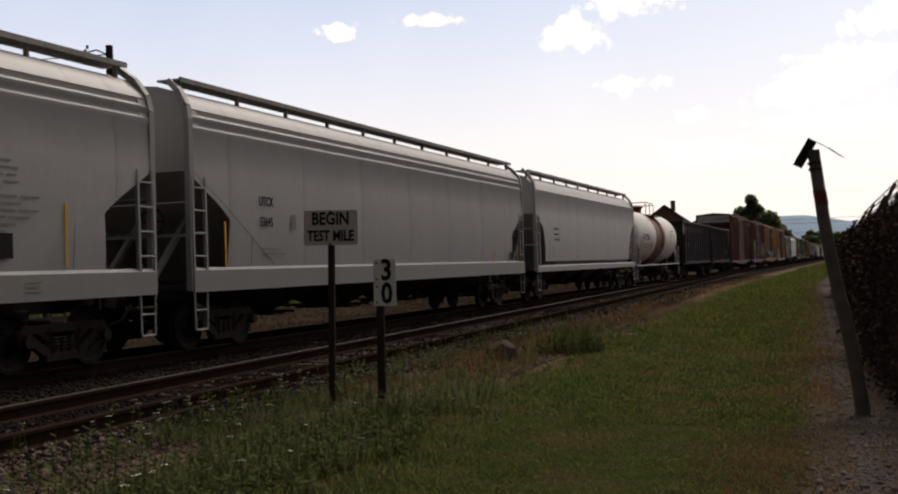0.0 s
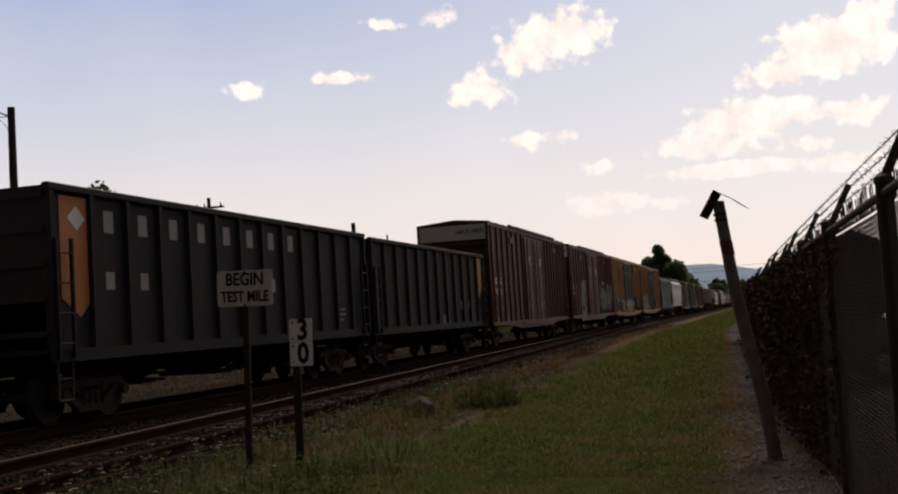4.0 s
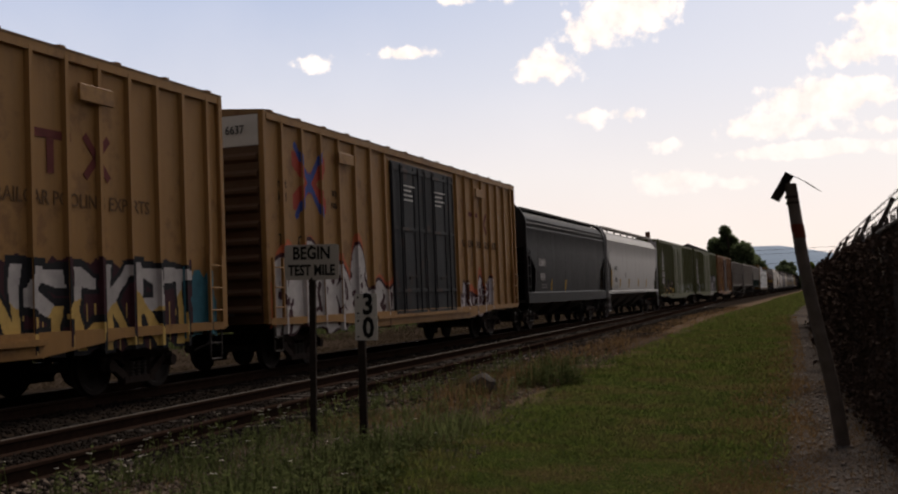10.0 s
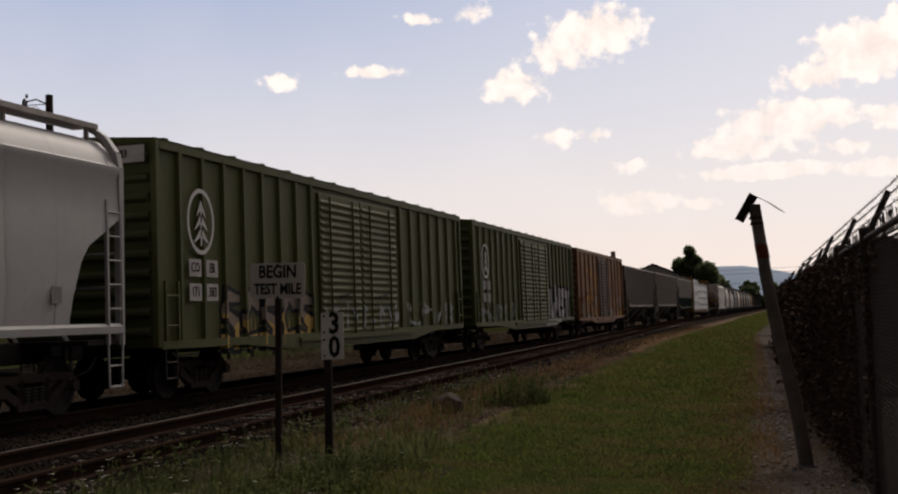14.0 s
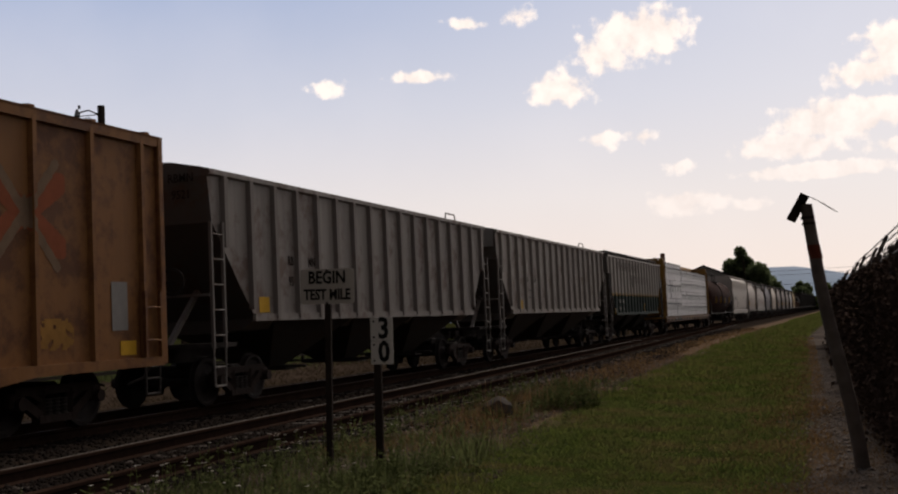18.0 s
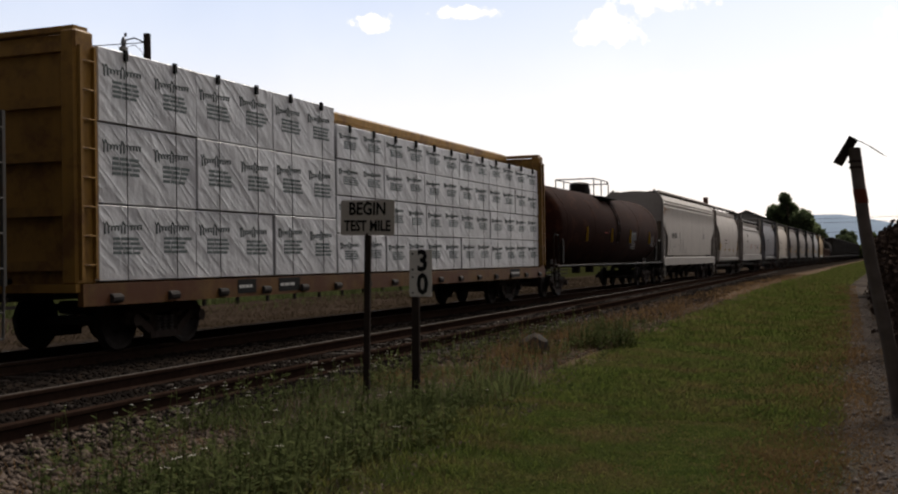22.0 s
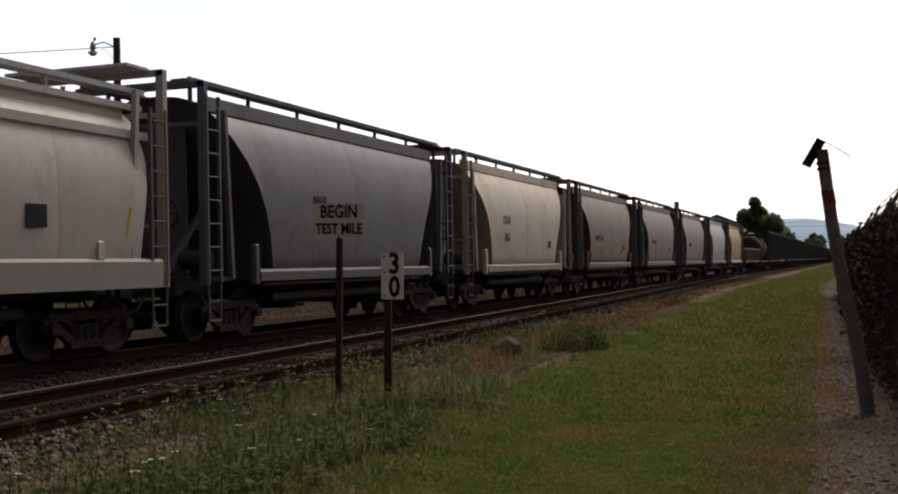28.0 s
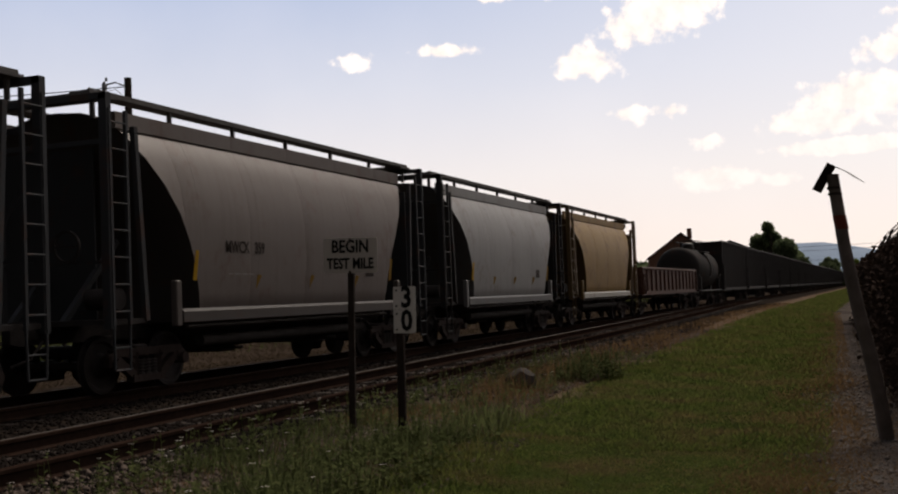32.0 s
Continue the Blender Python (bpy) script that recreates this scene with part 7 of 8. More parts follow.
    for k, (y, z, w, h) in enumerate(((371.35, 3.66, 0.5, 0.16), (371.75, 3.6, 0.6, 0.1), (371.3, 3.45, 0.22, 0.3), (372.4, 3.62, 0.5, 0.05))):
        rust = [(1.5165, near(a, b, y) + w * q * math.cos(t), z + h * q * math.sin(t)) for t, q in [(2 * math.pi * i / 14, 0.42 + 0.1 * math.sin(i * 2.7 + k)) for i in range(14)]]
        part("rust_stain", Geo().plate(rust, 0.002), M["rust_stain"], c)
    # cylindrical hoppers
    a, b = 388.9, 401.2
    c = cyl_hopper("grey cylindrical hopper car", a, b, (0.42, 0.375, 0.34), (0.24, 0.21, 0.19), grime=0.5)
    side_bars(c, near(a, b, 393.5), 2.2, 1.4, 0.4, 2, 1.52, M["post"])
    a, b = 402.6, 415.4
    c = cyl_hopper("off-white cylindrical hopper car with white guard rails", a, b, (0.38, 0.345, 0.32), (0.31, 0.28, 0.26), (0.30, 0.30, 0.30), 0.3, 0.08, marks=False, tall_sill=True)
    stencil(c, a, b, 405.7, 2.78, ("NAHX", "92887"), 0.30, 1.525)
    side_bars(c, near(a, b, 405.6), 1.95, 0.9, 0.25, 2, 1.505)
    for y in (408.2, 410.9, 414.6):
        part("jacking_mark", Geo().bar((1.49, near(a, b, y), 1.7), (1.52, near(a, b, y) + 0.1, 2.15), 0.01, 0.09), M["logo_red"] if y < 414 else M["yellow"], c)
    part("stencil_plate", Geo().box(0.005, 0.42, 0.32, 1.525, near(a, b, 412.6), 1.95), K, c)
    a, b = 417.2, 429.0
    c = cyl_hopper("blue-grey cylindrical hopper car with scrawled lower side", a, b, (0.125, 0.120, 0.138), (0.075, 0.077, 0.092), marks=False, grime=0.7, rust=0.3, sill=(0.085, 0.08, 0.078))
    stencil(c, a, b, 421.2, 2.55, ("NAHX",), 0.27, 1.525, M["post"])
    for a, b, text, col, fr in ((430.9, 442.6, ("CRDX", "3062"), (0.47, 0.405, 0.34), (0.33, 0.285, 0.24)), (444.4, 456.2, ("MWCX   366",), (0.158, 0.131, 0.115), (0.042, 0.044, 0.047)),
                                (458.1, 470.0, ("MWCX   370",), (0.158, 0.131, 0.115), (0.042, 0.044, 0.047)), (472.0, 483.8, ("MWCX   359",), (0.155, 0.131, 0.118), (0.042, 0.044, 0.047)),
                                (485.8, 497.2, (), (0.28, 0.275, 0.27), (0.026, 0.025, 0.025))):
        tan = col[0] > 0.4
        c = cyl_hopper("tan-white cylindrical hopper car" if tan else "weathered grey cylindrical hopper car with yellow jacking marks", a, b, col, fr, grime=0.45 if tan else 0.6, marks=not tan)
        if text:
            stencil(c, a, b, a + 3.5, 2.55 if tan else 2.2, text, 0.36 if tan else 0.30, 1.523, None if tan else M["post"], 1.5)
        side_bars(c, near(a, b, a + 3.4), 1.78, 0.9, 0.16, 2, 1.49, M["grey_letter"])
        part("stencil_plate", Geo().box(0.005, 0.4, 0.28, 1.50, near(a, b, b - 3.0), 1.85), M["post"], c)
    a, b = 499.0, 510.6
    cyl_hopper("small mustard-yellow cylindrical hopper car", a, b, (0.27, 0.165, 0.05), (0.12, 0.08, 0.035), grime=0.5, rust=0.35, sill=(0.42, 0.40, 0.36), marks=False)
    a, b = 512.4, 529.6
    open_car("low rust-brown gondola car", a, b, 2.25, 0.95, (0.075, 0.036, 0.026), 15, "gondola_car", slope=False, rust=0.5)
    a, b = 531.4, 542.0
    tank_car("short black tank car", a, b, 1.42, (0.025, 0.023, 0.022), (0.022, 0.02, 0.019), None, (0, 0), 0.0, 0.3, 0.2, (0.025, 0.022, 0.02))
    # a long cut of dark high-sided cars
    first = open_car("tall grimy black high-sided gondola car", 543.2, 559.4, 4.55, 0.95, (0.026, 0.023, 0.022), 15, "high_side_gondola", slope=False, rust=0.25)
    for k in range(1, 23):
        c = copy_thing(first, pose(0, 0, 0))
        TRAIN.append((c, (543.2 + 559.4) / 2 + 17.4 * k))


M["rust_stain"] = simple("light_rust_stain", (0.27, 0.16, 0.09), 0.8, 0, 0.35, 4)
M["stripe"] = simple("faded_yellow_stripe", (0.26, 0.165, 0.05), 0.7, 0, 0.3, 3)
M["old_yellow"] = simple("old_yellow_paint", (0.30, 0.155, 0.040), 0.75, 0, 0.4, 2.5)
M["faded_orange"] = simple("faded_orange_paint", (0.22, 0.065, 0.03), 0.75, 0, 0.3, 3)
M["worn_brown"] = simple("worn_grey_brown_paint", (0.17, 0.115, 0.075), 0.75, 0, 0.35, 3)
M["faded_grey"] = simple("faded_grey_paint", (0.21, 0.17, 0.14), 0.75, 0, 0.3, 3)
M["faded_red"] = simple("faded_maroon_paint", (0.12, 0.032, 0.03), 0.7, 0, 0.3)
M["faded"] = simple("faded_brown_lettering", (0.115, 0.066, 0.034), 0.7, 0, 0.3)
build_train()


# ---- signs and posts beside the track ----
def rounded_board(w, h, t, r, at):
    pts = []
    for cx, cz, a0 in ((w / 2 - r, h / 2 - r, 0), (-w / 2 + r, h / 2 - r, 90), (-w / 2 + r, -h / 2 + r, 180), (w / 2 - r, -h / 2 + r, 270)):
        pts += [(cx + r * math.cos(radians(a0 + q)), cz + r * math.sin(radians(a0 + q))) for q in (0, 30, 60, 90)]
    return Geo().loft([[(at[0] + x, at[1], at[2] + z) for x, z in pts], [(at[0] + x, at[1] + t, at[2] + z) for x, z in pts]])


def test_mile_sign():
    s = thing("trackside_sign", "faded rectangular sign board on a rusted steel post", "sign", pose(-5.518, 11.4, 0.148, 0, 1.5, 3))
    g = Geo()
    g.loft([[(-0.035, 0.02, z), (0.035, 0.02, z), (0.035, 0.06, z), (0.022, 0.06, z), (0.022, 0.032, z), (-0.022, 0.032, z), (-0.022, 0.06, z), (-0.035, 0.06, z)] for z in (-0.2, 2.08)])
    part("post", g, M["post"], s)
    board = part("board", rounded_board(0.648, 0.392, 0.006, 0.03, (0.0, 0.012, 1.935)), M["sign"], s)
    for text, z, size, sq in (("BEGIN", 2.03, 0.195, 0.82), ("TEST MILE", 1.84, 0.165, 0.76)):
        t = part("lettering", letters(text, size, M["black"], 0.005, sq), None, board)
        t.matrix_local = pose(0.0, 0.009, z)
    for z in (2.11, 1.75):
        part("bolt", Geo().lathe([(-0.008, 0.014), (0.004, 0.014), (0.004, 0.002)], (0, 0.01, z), "y", 8), M["post"], board)


def mile_post():
    s = thing("mile_post", "white milepost number plates on a dark steel post", "milepost", pose(-4.805, 11.15, 0.149, 0, 0.8, 2))
    part("post", Geo().box(0.085, 0.05, 1.72, 0.0, 0.03, 0.62, 0.008), M["post"], s)
    for k, (d, z) in enumerate((("3", 1.434), ("0", 1.184))):
        plate = part("number_plate", rounded_board(0.255, 0.248, 0.005, 0.012, (0.065, 0.0, z)), M["mile"], s)
        t = part("numeral", letters(d, 0.31, M["black"], 0.01, 0.85), None, plate)
        t.matrix_local = pose(0.088, -0.003, z)
        for dz in (-0.085, 0.085):
            part("bolt", Geo().lathe([(-0.007, 0.012), (0.002, 0.012), (0.002, 0.002)], (-0.025, 0.0, z + dz), "y", 8), M["post"], plate)


def leaning_post():
    s = thing("leaning_post", "weathered leaning timber post with a bent sheet-metal cap", "post", pose(0.04, 12.05, -0.1))
    rings = []
    for k in range(9):
        u = k / 8
        c = (-0.40 * u + 0.015 * math.sin(u * 7), 0, 2.76 * u)
        r = 0.073 - 0.013 * u
        rings.append([(c[0] + r * math.cos(t) * (1 + 0.05 * math.sin(3 * t + k)), c[1] + r * math.sin(t), c[2]) for t in [2 * math.pi * i / 14 for i in range(14)]])
    part("shaft", Geo().loft(rings), M["pole_wood"], s, smooth=40)
    ring = [[(-0.322 - 0.145 * dz + 0.0655 * math.cos(t), 0.0655 * math.sin(t), 2.2 + dz) for t in [2 * math.pi * i / 18 for i in range(18)]] for dz in (0.0, 0.14)]
    part("painted_band", Geo().loft(ring), M["orange"], s, "faded orange painted band", smooth=40)
    for z in (2.56, 2.62):
        u = z / 2.76
        part("wire_tie", Geo().lathe([(z - 0.012, 0.068), (z + 0.012, 0.068), (z + 0.012, 0.055), (z - 0.012, 0.055)], (-0.40 * u, 0, 0), "z", 14), M["galv"], s)
    a, b, c = Vector((-0.43, -0.1, 2.87)), Vector((-0.585, -0.1, 2.615)), Vector((-0.155, -0.1, 2.69))
    d = Vector((0.075, 0.2, -0.03))
    n1, n2 = Vector((0.006, 0, 0.006)), Vector((-0.004, 0, 0.007))
    g = Geo().loft([[b, b + d, b + d + n1, b + n1], [a, a + d, a + d + n1, a + n1]])
    mid = (a + c) / 2 + Vector((0.0, 0, 0.015))
    g.loft([[a, a + d, a + d + n2, a + n2], [mid, mid + d, mid + d + n2, mid + n2], [c, c + d, c + d + n2, c + n2]])
    part("bent_cap", g, M["galv"], s, "bent grey sheet-metal cap")


test_mile_sign()
mile_post()
leaning_post()


# ---- chain-link fence with barbed wire ----
def fence_x(y):
    return 0.82 - 0.030 * y


def chain_fence():
    s = thing("chain_link_fence", "tall dark chain-link fence with barbed wire, overgrown further along", "fence", kind="thing")
    post_y = [0.05, 3.0, 5.95, 9.2, 12.15, 15.25, 18.35, 21.4] + [21.4 + 3.05 * k for k in range(1, 10)]
    last = post_y[-1]
    pm = Geo().tube((0, 0, -0.1), (0, 0, 2.15), 0.044, 12).lathe([(2.15, 0.052), (2.18, 0.046), (2.2, 0.01)], (0, 0, 0), "z", 12).mesh("post", M["galv"], smooth=40)
    am = Geo().bar((0, 0, 2.12), (0.17, 0.02, 2.46), 0.022, 0.045).mesh("barb_arm", M["galv"])
    for k, y in enumerate(post_y):
        p = part("post", pm, None, s)
        p.matrix_local = pose(fence_x(y), y, 0)
        q = part("barb_arm", am, None, s)
        q.matrix_local = pose(fence_x(y), y, 0, 0, 0.6 * math.sin(k * 2.3), 3 * math.sin(k))
    part("top_rail", Geo().tube((fence_x(0.5), 0.5, 2.1), (fence_x(last), last, 2.1), 0.024, 8), M["galv"], s)
    part("tension_wire", Geo().tube((fence_x(0.5), 0.5, 0.06), (fence_x(last), last, 0.06), 0.005, 4), M["wire"], s)
    rnd = random.Random(9)
    for k in range(3):
        f = 0.32 + 0.33 * k
        g = Geo()
        pts = []
        for y in np.arange(1.2, last, 1.0):
            pts.append((fence_x(y) + 0.165 * f, y, 2.13 + 0.34 * f - 0.012 * abs(math.sin(y * 0.74)) + 0.02))
        g.pipe(pts, 0.0032, 4)
        y = 2.0
        while y < 26:
            x, z = fence_x(y) + 0.165 * f, 2.15 + 0.34 * f - 0.006
            for _ in range(2):
                v = Vector((rnd.uniform(-1, 1), rnd.uniform(-1, 1), rnd.uniform(-1, 1))).normalized() * 0.022
                g.tube(Vector((x, y, z)) - v, Vector((x, y, z)) + v, 0.002, 3)
            y += 0.11
        part("barbed_wire", g, M["wire"], s)
    # woven mesh: zigzag wires side by side
    segs = []
    for y0, y1, st, zs in ((1.2, 14.0, 0.028, 0.028), (14.0, last, 0.07, 0.07)):
        n, m = int((y1 - y0) / st), int(2.0 / zs)
        i, j = np.meshgrid(np.arange(n), np.arange(m), indexing="ij")
        flip = (((i + j) % 2) == 0)
        ya = y0 + (i + np.where(flip, 0.0, 1.0)) * st
        yb = y0 + (i + np.where(flip, 1.0, 0.0)) * st
        za, zb = 0.04 + j * zs, 0.04 + (j + 1) * zs
        for a in (ya, yb):
            np.clip(a, y0, y1, out=a)
        segs.append((np.stack([fence_x(ya) + np.where(flip, 0.004, -0.004), ya, za], -1).reshape(-1, 3), np.stack([fence_x(yb) + np.where(flip, -0.004, 0.004), yb, zb], -1).reshape(-1, 3), 0.0027 if st < 0.05 else 0.0055))
    V, F, o = [], [], 0
    for A, B, r in segs:
        d = (B - A) / np.linalg.norm(B - A, axis=1, keepdims=True)
        u = np.tile([1.0, 0, 0], (len(A), 1))
        w = np.cross(d, u)
        ring = [r * (math.cos(t) * u + math.sin(t) * w) for t in (0.5, 2.6, 4.7)]
        P = np.stack([A + q for q in ring] + [B + q for q in ring], 1)
        k = len(A)
        V.append(P.reshape(-1, 3))
        base = o + 6 * np.arange(k)[:, None]
        for c in range(3):
            e = (c + 1) % 3
            F.append(base + np.array([[c, e, 3 + e, 3 + c]]))
        o += 6 * k
    tagged(part("woven_mesh", quick("woven_mesh", np.concatenate(V), np.concatenate(F), [M["wire"]]), None, s), kind="stuff")
    # cut wire ends standing over the top rail
    spikes = Geo()
    y = 2.0
    while y < 24:
        spikes.tube((fence_x(y), y, 2.04), (fence_x(y) + rnd.uniform(-0.012, 0.012), y + rnd.uniform(-0.012, 0.012), 2.185 + rnd.uniform(-0.02, 0.02)), 0.0035, 3)
        y += 0.045
    tagged(part("wire_fringe", spikes, M["wire"], s), kind="stuff")
    # vines and bindweed on the mesh: a curtain further along, loose drapes by the nearer posts
    rg = np.random.RandomState(4)
    n = 150000
    y = 7.0 + (last - 7.0) * rg.rand(n) ** 1.5
    z = 2.1 * rg.rand(n) ** 0.85
    thick = 0.5 * (np.sin(y * 1.7) + np.sin(y * 0.61 + 1)) + 2.6 * (y - 11.7) / 2.0
    drape = np.exp(-((y - 9.25 - 0.10 * np.sin(z * 3)) / 0.10) ** 2) * 2.2 + np.exp(-((y - 10.9 + 0.2 * z) / 0.2) ** 2) * 1.6
    sheet = 0.35 * (z > 1.7 + 0.12 * np.sin(y * 3.1)) * (y > 8.4)
    keep = (np.maximum(thick, np.maximum(drape, sheet * (y > 7.4))) > rg.rand(n) * 2.4) & (z < 2.08 + 0.08 * np.sin(y * 5) + 0.05 * np.sin(y * 17))
    y, z = y[keep], z[keep]
    n = len(y)
    spread = 0.02 + 0.07 * np.clip((y - 10) / 6, 0, 1) + 0.05 * np.exp(-z / 0.35) * np.clip((y - 9) / 3, 0, 1)
    c = np.stack([fence_x(y) + rg.normal(0, 1, n) * spread, y, z], -1)
    a = rg.normal(0, 1, (n, 3))
    a /= np.linalg.norm(a, axis=1, keepdims=True)
    b = np.cross(a, rg.normal(0, 1, (n, 3)))
    b /= np.linalg.norm(b, axis=1, keepdims=True)
    sz = ((0.016 + 0.022 * rg.rand(n)) * (1 + 1.2 * np.clip((y - 14) / 15, 0, 1)))[:, None]
    Q = np.stack([c - a * sz, c + b * sz * 0.7, c + a * sz, c - b * sz * 0.7], 1).reshape(-1, 3)
    tagged(part("vines", quick("vines", Q, np.arange(4 * n).reshape(-1, 4), [M["vine"]]), None, s), kind="stuff")
    stems = Geo()
    for k in range(70):
        yy = 11 + 40 * rnd.random()
        pts = [(fence_x(yy) + rnd.uniform(-0.04, 0.04), yy + 0.1 * q * rnd.uniform(-1, 1), 2.1 * q / 5) for q in range(6)]
        stems.pipe(pts, 0.008, 3)
    tagged(part("vine_growth", stems, M["bark"], s), kind="stuff")


chain_fence()


# ---- unseen wall added beyond the lot, to block low sky light from the train ----
def add_sky_block():
    w = thing("wall_east", "unseen plain brick-coloured wall added to block low sky light", "wall", kind="structure", geo=Geo().box(0.4, 150, 11.0, 19.2, 12, 5.45), material=M["brick"])
    part("coping", Geo().box(0.6, 150.2, 0.2, 19.2, 12, 11.05), M["siding"], w)


add_sky_block()


# ---- behind the fence ----
def parked_car(label, at, body, length=4.6, width=1.78, height=1.62):
    car = thing("parked_car", label, "car", at, "parked cars")
    L, w = length / 2, width / 2

    def ring(y, z0, z1, ww):
        return [(-ww, y, z0 + 0.08), (-ww * 0.9, y, z0), (ww * 0.9, y, z0), (ww, y, z0 + 0.08), (ww, y, (z0 + z1) / 2), (ww * 0.93, y, z1), (-ww * 0.93, y, z1), (-ww, y, (z0 + z1) / 2)]

    part("body", Geo().loft([ring(-L, 0.4, 0.72, w * 0.86), ring(-L + 0.12, 0.3, 0.86, w * 0.95), ring(-L + 1.1, 0.28, 0.98, w), ring(0, 0.28, 1.0, w), ring(L - 0.7, 0.28, 1.02, w), ring(L - 0.1, 0.32, 0.95, w * 0.95), ring(L, 0.42, 0.8, w * 0.86)]), body, car, smooth=35)
    cab = [(-L + 1.0, 0.98, w * 0.9), (-L + 1.75, height - 0.08, w * 0.74), (-0.1, height, w * 0.76), (L - 1.0, height - 0.05, w * 0.74), (L - 0.3, 1.0, w * 0.88)]
    roof = Geo().loft([[(-ww, y, z - 0.06), (ww, y, z - 0.06), (ww * 0.92, y, z), (-ww * 0.92, y, z)] for y, z, ww in cab[1:4]])
    part("roof", roof, body, car, smooth=35)
    for s in (-1, 1):
        pil = Geo()
        for (y0, z0, w0), (y1, z1, w1) in ((cab[0], cab[1]), (cab[3], cab[4])):
            pil.bar((s * w0, y0, z0), (s * w1, y1, z1), 0.07, 0.07)
        pil.bar((s * w * 0.92, 0.05, 0.98), (s * w * 0.75, 0.05, height - 0.05), 0.09, 0.05)
        part("pillar", pil, body, car)
        for y0, y1 in ((-L + 1.15, -0.02), (0.12, L - 0.5)):
            part("side_window", Geo().add([(s * w * 0.9, y0, 1.0), (s * w * 0.9, y1, 1.0), (s * w * 0.745, min(y1, L - 1.05), height - 0.07), (s * w * 0.745, max(y0, -L + 1.75), height - 0.07)], [(0, 1, 2, 3)]), M["glass"], car)
        for y in (-L + 0.85, L - 0.9):
            wh = part("wheel", Geo().lathe([(-0.1, 0.2), (-0.1, 0.31), (-0.07, 0.33), (0.07, 0.33), (0.1, 0.31), (0.1, 0.2)], (s * (w - 0.1), y, 0.33), "x", 24), M["tyre"], car, smooth=40)
            part("rim", Geo().lathe([(-0.05, 0.2), (0.06, 0.2), (0.085, 0.1), (0.085, 0.02)], (s * (w - 0.07) if s > 0 else -w + 0.0, y, 0.33), "x", 16), M["chrome"], wh)
        part("headlight", Geo().box(0.34, 0.1, 0.16, s * w * 0.62, -L + 0.05, 0.74, 0.03), M["chrome"], car)
        part("tail_light", Geo().box(0.22, 0.1, 0.3, s * w * 0.7, L - 0.05, 0.85, 0.03), M["logo_red"], car)
        part("mirror", Geo().box(0.16, 0.1, 0.12, s * (w + 0.06), -L + 1.45, 1.04, 0.03), body, car)
    part("windscreen", Geo().add([(-w * 0.84, -L + 1.02, 1.0), (w * 0.84, -L + 1.02, 1.0), (w * 0.68, -L + 1.74, height - 0.08), (-w * 0.68, -L + 1.74, height - 0.08)], [(0, 1, 2, 3)]), M["glass"], car)
    part("rear_window", Geo().add([(-w * 0.8, L - 0.32, 1.02), (w * 0.8, L - 0.32, 1.02), (w * 0.66, L - 0.98, height - 0.08), (-w * 0.66, L - 0.98, height - 0.08)], [(0, 1, 2, 3)]), M["glass"], car)
    part("bumper", Geo().box(width * 0.92, 0.14, 0.22, 0, -L, 0.45, 0.05), body, car)


parked_car("dark blue-black parked car behind the fence", pose(3.45, 21.9, 0, 0, 0, -87) @ Matrix.Diagonal((1, 1, 1.16, 1)), M["car_paint"], 4.7, 1.9, 1.62)
parked_car("silver-grey parked car behind the fence", pose(4.6, 31.0, 0, 0, 0, -88), M["car_grey"], 4.4, 1.76, 1.5)


def gabled_house(name, label, at, w, d, wall_h, ridge_h, wall, windows=2, chimney=False):
    h = thing(name, label, "house", at)
    part("wall", Geo().loft([[(-w / 2, -d / 2, 0), (w / 2, -d / 2, 0), (w / 2, -d / 2, wall_h), (0, -d / 2, ridge_h), (-w / 2, -d / 2, wall_h)],
                             [(-w / 2, d / 2, 0), (w / 2, d / 2, 0), (w / 2, d / 2, wall_h), (0, d / 2, ridge_h), (-w / 2, d / 2, wall_h)]]), wall, h)
    for s in (-1, 1):
        roof = part("roof", Geo().loft([[(s * (w / 2 + 0.35), y, wall_h - 0.25), (0, y, ridge_h + 0.06), (0, y, ridge_h + 0.26), (s * (w / 2 + 0.35), y, wall_h - 0.05)] for y in (-d / 2 - 0.35, d / 2 + 0.35)]), M["roof"], h)
        if chimney and s > 0:
            part("chimney", Geo().box(0.7, 0.7, 1.6, w * 0.18, d * 0.15, ridge_h + 0.35), M["brick"], roof)
    for k in range(windows):
        x = (k - (windows - 1) / 2) * w / (windows + 0.3)
        for z in ([1.6, 4.2] if wall_h > 5 else [1.6]):
            win = part("window", Geo().box(1.0, 0.08, 1.3, x, -d / 2 - 0.03, z), M["siding"], h)
            part("pane", Geo().box(0.84, 0.04, 1.14, x, -d / 2 - 0.08, z), M["glass"], win)
            win2 = part("window", Geo().box(0.08, 1.0, 1.3, w / 2 + 0.03, x * d / w, z), M["siding"], h)
            part("pane", Geo().box(0.04, 0.84, 1.14, w / 2 + 0.08, x * d / w, z), M["glass"], win2)
    part("door", Geo().box(0.95, 0.1, 2.05, -w * 0.3, -d / 2 - 0.03, 1.02), M["post"], h)


